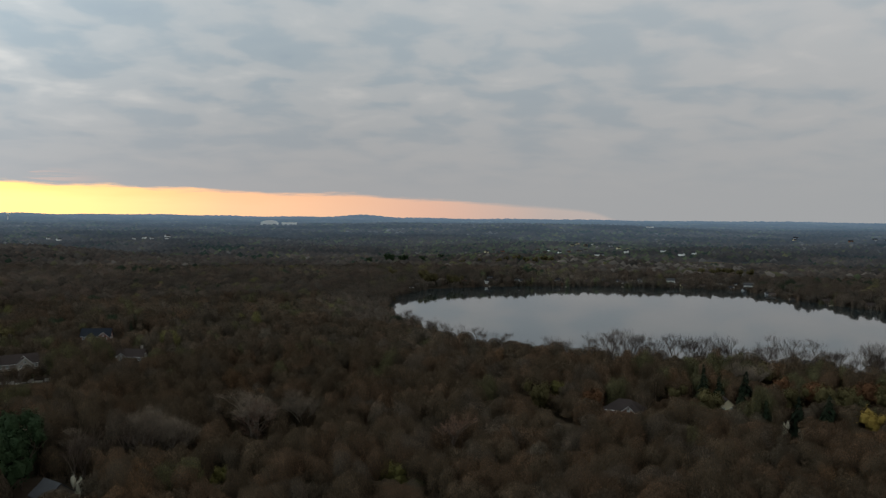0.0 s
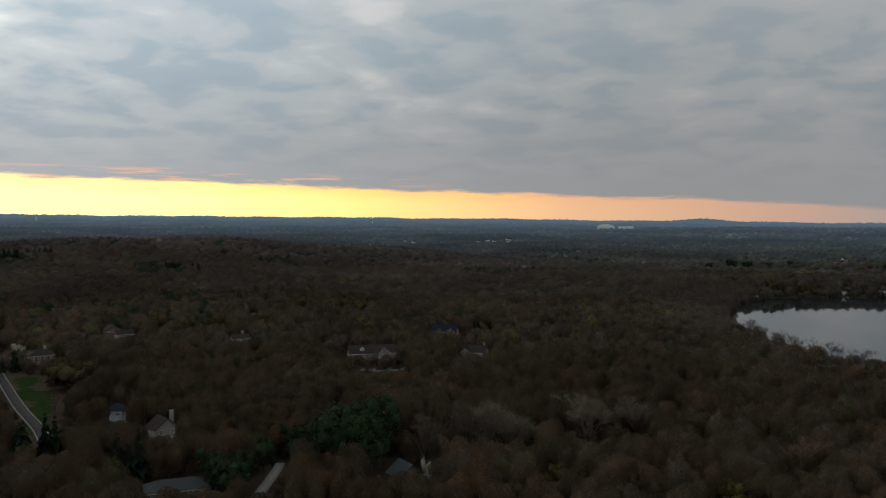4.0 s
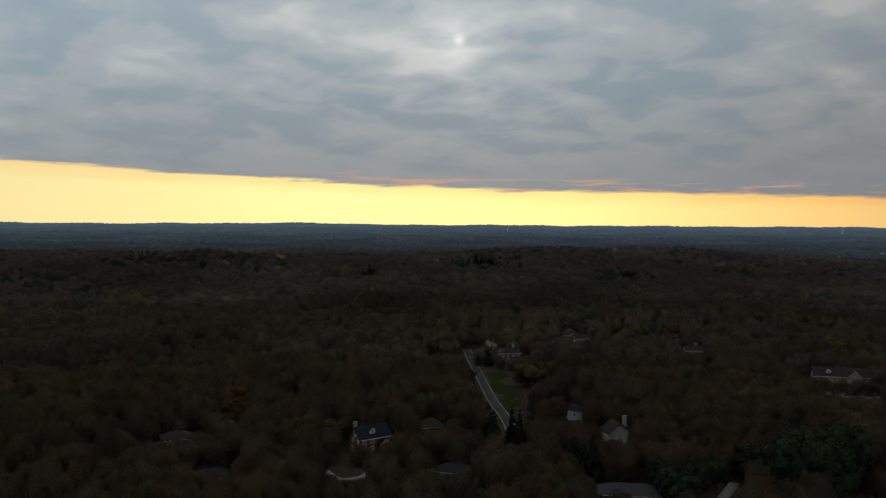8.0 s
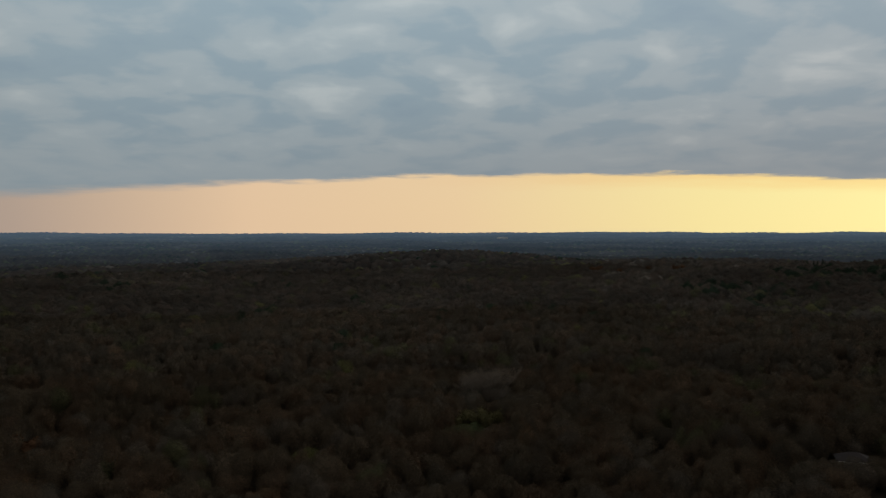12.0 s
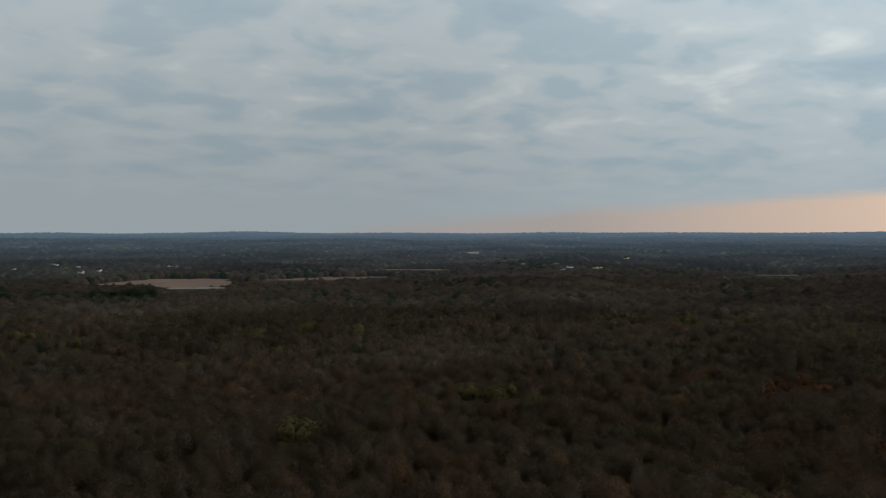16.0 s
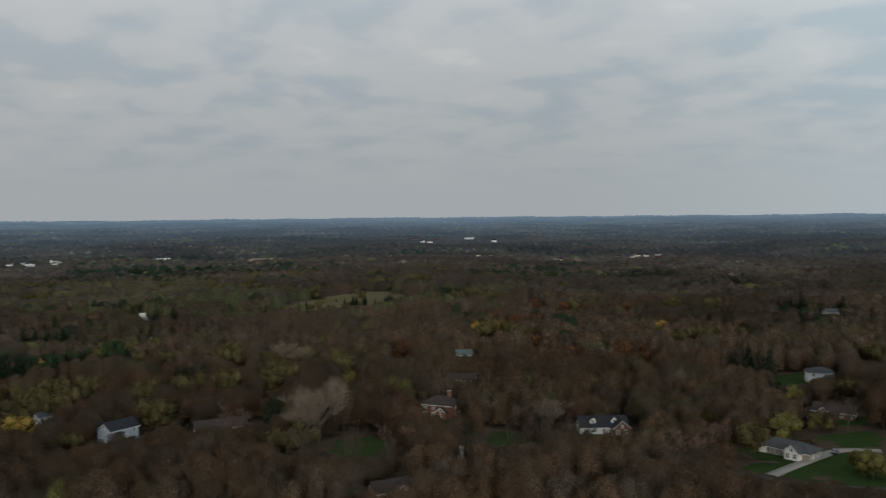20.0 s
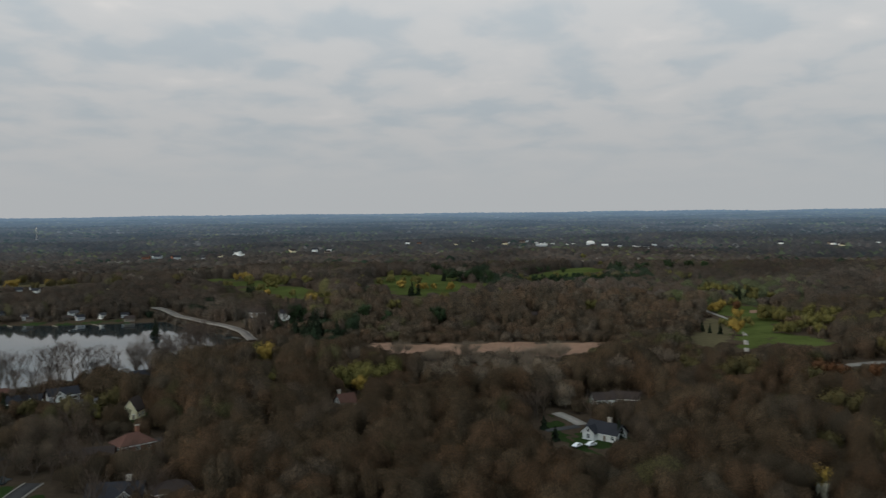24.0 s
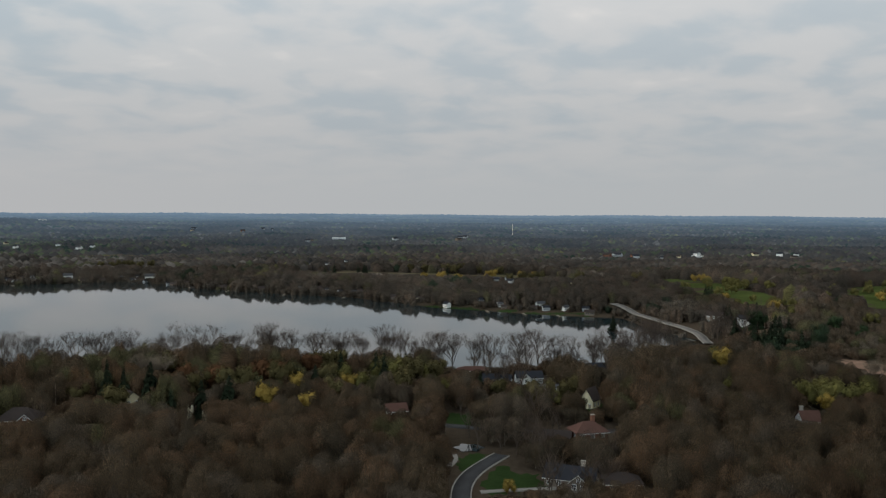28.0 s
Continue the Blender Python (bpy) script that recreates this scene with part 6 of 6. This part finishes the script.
CARDARK = material("dark_car_paint", (0.05, 0.05, 0.06), 0.3, 0.03, 1.0, spec=0.5)
car((116.1, -311.0), 80, CARDARK, "dark car parked by the ranch house")

# the garden pond
pond = bmesh.new()
pc = (198.9, 232.5)
ring = [pond.verts.new((pc[0] + math.cos(2 * math.pi * i / 28) * (5 + math.sin(i * 1.3) * .9), pc[1] + math.sin(2 * math.pi * i / 28) * (5 + math.sin(i * 1.3) * .9), float(land(*pc)) + .22)) for i in range(28)]
pond.faces.new(ring)
pme = bpy.data.meshes.new("pond")
pond.to_mesh(pme)
pond.free()
pme.materials.append(WATER)
tagged(new("pond", pme), "small round garden pond mirroring the sky", "pond", kind="structure")
HOLES.append([(pc[0] - 7, pc[1] - 7), (pc[0] + 7, pc[1] - 7), (pc[0] + 7, pc[1] + 7), (pc[0] - 7, pc[1] + 7)])
CLEAR.append((pc[0], pc[1], float(land(*pc)), 7))

# the pale stone terrace walls below the gabled house
wall_at = (-201.6, 411.2)
terrace = tagged(new("retaining_wall"), "stepped pale stone retaining wall below a large house", "wall")
terrace.matrix_world = Matrix.Translation((wall_at[0], wall_at[1], float(land(*wall_at)))) @ Matrix.Rotation(math.atan2(-wall_at[0], wall_at[1]) + .05, 4, "Z")
for x0, x1, yy, zz in ((-13, -9.5, 3, .9), (-8, -4.5, 1, 1.3), (-4, .5, -1.5, .8), (1.5, 4, 2, 1.6), (3.5, 8, -.5, 1.0), (9, 11, 1.5, 1.4), (11.5, 15, 3.5, 1.8), (12, 14, -2, .7)):
    part("wall_section", boxed(x0, x1, yy - .5, yy + .5, -2, zz), STONE, terrace)
    part("coping", boxed(x0 - .1, x1 + .1, yy - .65, yy + .65, zz, zz + .2), CONCRETE, terrace)
CLEAR.append((wall_at[0], wall_at[1], float(land(*wall_at)) + .2, 15))

# a white post in a garden
shed_at = (202.0, -208.0)
box = tagged(new("garden_flue"), "narrow white painted garden post structure", "post")
box.matrix_world = Matrix.Translation((*shed_at, float(land(*shed_at))))
part("shaft", boxed(-.8, .8, -.8, .8, -1, 4.0), WHITE, box)
part("cap", boxed(-1, 1, -1, 1, 4.0, 4.25), WHITE, box)
CLEAR.append((*shed_at, float(land(*shed_at)), 2))

# ---- the woods ----
rng = np.random.default_rng(7)


PROFILE = {"round": ((.12, .82), (.52, 1.0), (.86, .64)), "full": ((.0, .90), (.60, 1.04), (.88, .62)), "low": ((-.18, 1.0), (.66, .80)), "cap": ((-.15, 1.0),)}


def dome(shape, sides, rough, seed):
    """A lumpy crown: rings of points (height, radius) and a top, unit radius and height."""
    g = np.random.default_rng(seed)
    v, f = [], []
    prof = PROFILE[shape]
    for i, (zz, rr) in enumerate(prof):
        for j in range(sides):
            a = 2 * math.pi * (j + .5 * (i % 2)) / sides
            s = 1 + g.uniform(-rough, rough)
            v.append((rr * s * math.cos(a), rr * s * math.sin(a), zz + g.uniform(-rough, rough) * .35))
    v.append((g.uniform(-.15, .15), g.uniform(-.15, .15), 1.0))
    for i in range(len(prof) - 1):
        for j in range(sides):
            a, b = i * sides + j, i * sides + (j + 1) % sides
            c, d = a + sides, b + sides
            f += [(a, b, d), (a, d, c)] if i % 2 else [(a, b, c), (b, d, c)]
    t = (len(prof) - 1) * sides
    f += [(t + j, t + (j + 1) % sides, len(prof) * sides) for j in range(sides)]
    return np.array(v), np.array(f)


def crown(count, seed, lumps, long, broad, sides=6, shape="round", rough=.22):
    """A bare crown: several uneven lumps, each a thin shell of twigs round a denser heart, with longer sprays standing out.
    Returns its points, its triangles and how dense the twigs are at each point."""
    g = np.random.default_rng(seed)
    vs, fs, ds, k = [], [], [], 0
    for i in range(lumps):
        a, off, size, tall = 2 * math.pi * (i + g.uniform(0, .8)) / lumps, g.uniform(.30, .58), g.uniform(.46, .68), g.uniform(.66, .98)
        if lumps == 1:
            off, size, tall = 0, 1, 1
        for v, f, scale, dense in ((*dome(shape, sides, rough, seed * 17 + i), 1.0, .58), (*dome("low", 4, rough, seed * 19 + i), .84, 1.0)):
            if not count and dense < 1:
                continue
            if not count:
                scale = 1
            vs.append(v * (size * scale, size * scale, tall * (scale + .06 if scale < 1 else 1)) + (math.cos(a) * off, math.sin(a) * off, 0))
            fs.append(f + k)
            ds.append(np.full(len(v), dense))
            k += len(v)
    v, f, dense = np.concatenate(vs), np.concatenate(fs), np.concatenate(ds)
    if not count:
        return v, f, dense
    hull = v
    tri = f[g.integers(0, len(f), count)]
    w = g.dirichlet((1, 1, 1), count)[:, :, None]
    p = (hull[tri] * w).sum(1)
    n = np.cross(v[tri[:, 1]] - v[tri[:, 0]], v[tri[:, 2]] - v[tri[:, 0]])
    n /= np.linalg.norm(n, axis=1)[:, None] + 1e-9
    way_ = n * .40 + g.normal(size=(count, 3)) * .35 + (0, 0, .6)
    way_ /= np.linalg.norm(way_, axis=1)[:, None]
    side = np.cross(way_, n + (0, 0, .3) + g.normal(size=(count, 3)) * .25)
    side /= np.linalg.norm(side, axis=1)[:, None]
    L, W = long * g.uniform(.5, 1.4, (count, 1)), broad * g.uniform(.6, 1.4, (count, 1))
    p = p - way_ * L * .35
    tv = np.stack([p - side * W, p + side * W, p + way_ * L * (1, 1, .8)], 1).reshape(-1, 3)
    return np.concatenate([v, tv]), np.concatenate([f, np.arange(count * 3).reshape(-1, 3) + len(v)]), np.concatenate([dense, np.full(count * 3, 3.0)])


def value_noise(x, y, cell, seed):
    """Smooth noise over the plan, 0 to 1."""
    g = np.random.default_rng(seed).random((257, 257))
    u, v = x / cell + 128, y / cell + 128
    i, j = np.floor(u).astype(int) % 256, np.floor(v).astype(int) % 256
    a, b = u - np.floor(u), v - np.floor(v)
    a, b = a * a * (3 - 2 * a), b * b * (3 - 2 * b)
    return (g[i, j] * (1 - a) + g[i + 1, j] * a) * (1 - b) + (g[i, j + 1] * (1 - a) + g[i + 1, j + 1] * a) * b


TINTS = np.array([(.043, .030, .0205), (.050, .030, .0195), (.032, .025, .0190), (.052, .042, .033), (.043, .038, .0205), (.060, .054, .021), (.062, .034, .019), (.047, .036, .029), (.013, .020, .012), (.045, .050, .024), (.082, .063, .050)])


# stands of one kind: place, half width across the view, half depth, colour, weight
STANDS = [(100, -1145, 91, 211, 8, 10), (-31, -1155, 57, 119, 8, 10), (-202, -1050, 39, 63, 8, 10), (-102, -1739, 173, 293, 9, 2), (-11, -772, 36, 89, 3, 3), (117, -679, 36, 185, 4, 1.5), (-609, -1534, 76, 78, 8, 6), (-627, -980, 62, 63, 8, 5), (-1148, -1487, 50, 256, 8, 6), (642, -465, 168, 111, 9, 3), (1158, -636, 175, 162, 8, 5), (746, -898, 62, 99, 8, 5), (836, -395, 122, 300, 4, 2), (326, -431, 100, 141, 1, 3), (298, -394, 65, 86, 6, 0.8), (618, -964, 53, 90, 8, 5), (546, -1102, 122, 377, 3, 2), (288, -688, 15, 38, 8, 8), (1034, 218, 70, 110, 8, 10), (864, 21, 69, 110, 9, 3), (657, -24, 26, 42, 5, 4), (635, -87, 25, 39, 5, 3), (989, -72, 131, 114, 7, 3), (1309, -617, 86, 60, 8, 8), (876, -381, 95, 175, 4, 4), (716, -429, 44, 60, 9, 4), (534, -134, 25, 58, 10, 6), (480, -152, 12, 27, 8, 7), (478, -206, 21, 18, 8, 5), (393, 133, 41, 36, 10, 6), (492, 219, 82, 40, 1, 5), (513, 285, 16, 44, 8, 6), (1032, 360, 25, 91, 8, 8), (991, 229, 74, 101, 8, 8), (737, 452, 51, 104, 5, 1.5), (158, 414, 59, 67, 4, 1.6), (154, 405, 57, 46, 6, 0.7), (227, 345, 41, 35, 4, 2), (719, 843, 161, 53, 10, 3), (356, 1331, 137, 112, 10, 3), (-508, 1931, 50, 151, 8, 12), (-339, 1584, 32, 43, 8, 12), (288, 2012, 349, 663, 9, 2.5), (269, 1875, 325, 430, 8, 0.8), (-849, 716, 37, 58, 8, 10), (-1064, 371, 74, 38, 8, 4), (-664, 787, 27, 72, 8, 5), (-410, -13, 16, 34, 3, 4), (-329, -16, 17, 13, 9, 3)]


def tints(x, y, n):
    """The colours of the trees, in drifts and stands: brown, reddish, grey, olive, budding, rust, evergreen, green, pale."""
    a, b, c = value_noise(x, y, 150, 3), value_noise(x, y, 110, 4), value_noise(x, y, 60, 5)
    far = np.hypot(x, y)
    near = np.where(far < 480, .35, 1)
    w = np.stack([np.full(n, 1.6), .3 + 1.6 * a, (.5 + 1.0 * (1 - a)) * near, (.03 + .7 * np.clip(b - .5, 0, 1)) * near, (.10 + 1.3 * np.clip(c - .42, 0, 1)) * near, (.01 + .8 * np.clip(c - .60, 0, 1)) * np.where(far > 480, 1, .25),
                  .02 + .5 * np.clip(.35 - b, 0, 1), .1 + a * .5, np.where(far > 520, .02 + (6.0 + smooth(1200, 2600, far) * 6) * np.clip(value_noise(x, y, 120, 8) - .70, 0, 1), 0),
                  smooth(1200, 1900, far) * (.15 + 2 * np.clip(value_noise(x, y, 170, 9) - .5, 0, 1)), smooth(900, 1700, far) * .9 * np.clip(value_noise(x, y, 130, 10) - .5, 0, 1)], 1)
    az = np.arctan2(-x, y)
    for sx_, sy_, across, along, kind_, weight in STANDS:
        r0, a0 = math.hypot(sx_, sy_), math.atan2(-sx_, sy_)
        p = ((az - a0 + math.pi) % (2 * math.pi) - math.pi) * r0 / across
        e = np.exp(-.9 * (p * p + ((far - r0) / along) ** 2) ** 2)
        w[:, kind_] += weight * e
    w = np.cumsum(w / w.sum(1)[:, None], 1)
    pick = (rng.random((n, 1)) > w).sum(1).clip(0, 10)
    calmer = np.where(np.isin(pick, (0, 1, 2, 3, 6, 7))[:, None], TINTS[pick] * .68 + TINTS[0] * .32, TINTS[pick])
    drift = .70 + .34 * value_noise(x, y, 85, 21)[:, None] + .22 * value_noise(x, y, 34, 22)[:, None]
    return calmer * (1.27, 1.29, 1.19) * rng.uniform(.89, 1.11, (n, 1)) * drift, pick


def spots(r0, r1, gap, jitter=.42):
    """Uneven places between two distances from the camera's foot."""
    k = int(r1 / gap / .87) + 2
    i, j = np.meshgrid(np.arange(-k, k + 1), np.arange(-k, k + 1), indexing="ij")
    x = (i + .5 * (j % 2)) * gap + rng.uniform(-jitter, jitter, i.shape) * gap
    y = j * gap * .87 + rng.uniform(-jitter, jitter, i.shape) * gap
    r = np.hypot(x, y)
    m = (r >= r0) & (r < r1)
    return x[m], y[m]


def open_ground(x, y, margin=2.0):
    """Where no tree may stand: water, roads, lawns, houses."""
    bad = to_polygon(x, y, SHORE) < 3.0
    for line, half in STRIPS:
        near = (x > line[:, 0].min() - 15) & (x < line[:, 0].max() + 15) & (y > line[:, 1].min() - 15) & (y < line[:, 1].max() + 15)
        if near.any():
            d = np.min(np.hypot(x[near][:, None] - line[None, ::2, 0], y[near][:, None] - line[None, ::2, 1]), 1)
            bad[near] |= d < half + margin + 2
    for poly in HOLES:
        p = np.array(poly)
        near = (x > p[:, 0].min() - 9) & (x < p[:, 0].max() + 9) & (y > p[:, 1].min() - 9) & (y < p[:, 1].max() + 9)
        if near.any():
            bad[near] |= to_polygon(x[near], y[near], poly) < margin
    for tx, ty, tr in TREES:
        bad |= (x - tx) ** 2 + (y - ty) ** 2 < tr * tr
    return bad


def headroom(x, y, z, radius):
    """How high a tree may grow before it hides a place that lies open to view."""
    limit = np.full(len(x), 60.0)
    r, az = np.hypot(x, y), np.arctan2(-x, y)
    for px_, py_, pz_, half, *reach in CLEAR:
        pr, pa = math.hypot(px_, py_), math.atan2(-px_, py_)
        d = (az - pa + math.pi) % (2 * math.pi) - math.pi
        m = (r < pr + 1) & (r > pr - (reach[0] if reach else 80)) & (np.abs(d) * r < half + radius * .45)
        if m.any():
            line = EYE + (pz_ - EYE) * r[m] / pr
            limit[m] = np.minimum(limit[m], line - z[m] + .5)
    return limit


def woods(name, label, r0, r1, gap, templates, high, wide, mat, clear=True, trunk=False, low=.30, smooth_faces=False, haze_tint=None, patchy=0.0, keep=None, lower=.74, tone=1.0):
    x, y = spots(r0, r1, gap)
    m = ~open_ground(x, y, gap * .35)
    if keep is not None:
        m &= keep(x, y)
    x, y = x[m], y[m]
    n = len(x)
    z = land(x, y)
    rad = gap * wide * (.70 + .55 * rng.random(n) ** 1.4)
    h = rng.uniform(*high, n) * (.74 + .30 * value_noise(x, y, 90, 11) + .24 * value_noise(x, y, 38, 12))
    h *= 1 - lower * smooth(62, 30, to_polygon(x, y, SHORE)) * (np.hypot(x, y) < 760) * np.where(x > 85, 1, .45)
    # low brush round the reed marsh
    h *= 1 - .55 * smooth(65, 15, to_polygon(x, y, REEDS))
    if clear:
        room = headroom(x, y, z, rad)
        k = np.clip(room / h, 0, 1)
        ok = k > .16
        x, y, z, rad, h, k = (q[ok] for q in (x, y, z, rad, h, k))
        rad, h = rad * (.35 + .65 * k), h * k
        n = len(x)
    col, kind_ = tints(x, y, n)
    # painted haze: base colours of the further rings are pulled towards a grey
    if haze_tint is not None:
        k = np.where(np.isin(kind_, (4, 5, 8, 9)), haze_tint[0] * .35, haze_tint[0])[:, None]
        col = col * (1 - k) + np.array(haze_tint[1]) * k * (col.sum(1) / col.sum(1).mean())[:, None]
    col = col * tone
    if patchy:
        col = col * (1 - patchy * .5 + patchy * np.clip(value_noise(x, y, 150, 31) * 1.6 - .3, 0, 1.3))[:, None]
    spin = rng.uniform(0, 2 * math.pi, n)
    which = rng.integers(0, len(templates), n)
    V, F, C, base = [], [], [], 0
    for t, (tv, tf, *dense) in enumerate(templates):
        s = which == t
        c, sn = np.cos(spin[s])[:, None], np.sin(spin[s])[:, None]
        px_, py_ = tv[None, :, 0] * rad[s][:, None], tv[None, :, 1] * rad[s][:, None]
        pz_ = tv[None, :, 2] * (h[s] * (1 - low))[:, None] + (z[s] + h[s] * low)[:, None]
        vx, vy = px_ * c - py_ * sn + x[s][:, None], px_ * sn + py_ * c + y[s][:, None]
        V.append(np.stack([vx, vy, pz_], -1).reshape(-1, 3))
        F.append((tf[None] + (np.arange(s.sum()) * len(tv))[:, None, None]).reshape(-1, 3) + base)
        C.append(np.concatenate([np.repeat(col[s], len(tv), 0), np.tile(dense[0] if dense else np.ones(len(tv)), s.sum())[:, None]], 1))
        base += s.sum() * len(tv)
    if trunk:
        g = np.radians([0, 120, 240])
        tv = np.concatenate([np.stack([np.cos(g) * .28, np.sin(g) * .28, np.zeros(3)], 1), np.stack([np.cos(g) * .12, np.sin(g) * .12, np.ones(3)], 1)])
        tf = np.array([(0, 1, 4), (0, 4, 3), (1, 2, 5), (1, 5, 4), (2, 0, 3), (2, 3, 5)])
        P = np.repeat(tv[None], n, 0) * np.stack([np.ones(n), np.ones(n), h * .6 + 1], 1)[:, None] + np.stack([x, y, z - 1], 1)[:, None]
        V.append(P.reshape(-1, 3))
        F.append((tf[None] + (np.arange(n) * 6)[:, None, None]).reshape(-1, 3) + base)
        C.append(np.tile([[.15, .12, .10, 3.0]], (n * 6, 1)))
    ob = new(name, quick_mesh(name, np.concatenate(V), np.concatenate(F), mat, smooth_faces, np.concatenate(C)))
    print(name, n, "trees", sum(len(f) for f in F), "triangles")
    return tagged(ob, label, "woodland", kind="stuff")


woods("bare_woods", "brown leafless woodland with fine twigs, seen from above", 222, 480, 9.3, [crown(56, s, 2 + s % 2, .42, .010, 5, rough=.50) for s in range(18)], (11, 19), .80, NEAR_WOODS, trunk=True, smooth_faces=True, low=.25, tone=1.1)
def by_shore(x, y):
    return (to_polygon(x, y, SHORE) < 70) & (np.hypot(x, y) > 640)


def inland(x, y):
    return ~by_shore(x, y)


woods("lake_shore_woods", "bare and budding trees along the far lake shore", 640, 1260, 8.2, [crown(24, s + 70, 2, .36, .022, 5, "full", .4) for s in range(12)], (7, 14), .78, MID_WOODS, low=.1, smooth_faces=True, keep=by_shore, lower=0, haze_tint=(.4, (.066, .058, .051)), patchy=.3, tone=1.3)
woods("bare_woods_beyond", "brown leafless woodland with a few budding trees", 480, 800, 10.6, [crown(14, s + 20, 2, .40, .016, 4, rough=.46) for s in range(16)], (11, 18), .78, MID_WOODS, smooth_faces=True, low=.15, keep=inland, haze_tint=(.20, (.050, .044, .036)), patchy=.30, tone=1.2)
woods("far_woods", "brown leafless woodland rolling over low hills", 800, 1250, 11.5, [dome("low", 5, .34, s + 40) for s in range(16)], (10, 16), .78, MID_WOODS, low=.0, smooth_faces=True, keep=inland, haze_tint=(.45, (.043, .038, .035)), patchy=.3, tone=1.12)
# from here outwards the crowns' own material glows blue as painted haze
woods("far_hill_woods", "brown leafless woodland on far low hills in thin haze", 1250, 1650, 13, [dome("low", 4, .32, s + 140) for s in range(16)], (8, 13), .74, DISTANT, low=.0, smooth_faces=True, keep=inland, haze_tint=(.45, (.042, .040, .040)), patchy=.3, tone=1.02)
woods("distant_woods", "hazy grey-brown woodland beyond the hills", 1650, 2600, 17, [dome("cap", 5, .35, s + 60) for s in range(12)], (5, 9), .70, DISTANT, low=0.0, smooth_faces=True, haze_tint=(.5, (.032, .035, .039)), patchy=.5, tone=.95)
woods("hazy_woods", "hazy blue-grey woodland far away", 2600, 3700, 23, [dome("cap", 5, .35, s + 80) for s in range(12)], (4, 9), .70, DISTANT, clear=False, low=-.1, smooth_faces=True, haze_tint=(.6, (.026, .031, .037)), patchy=.7)
woods("hazy_horizon_woods", "hazy blue woodland on the horizon", 3700, 4930, 30, [dome("cap", 4, .35, s + 90) for s in range(12)], (2, 5), .72, DISTANT, clear=False, low=-.1, smooth_faces=True, haze_tint=(.7, (.024, .031, .038)), patchy=.6)
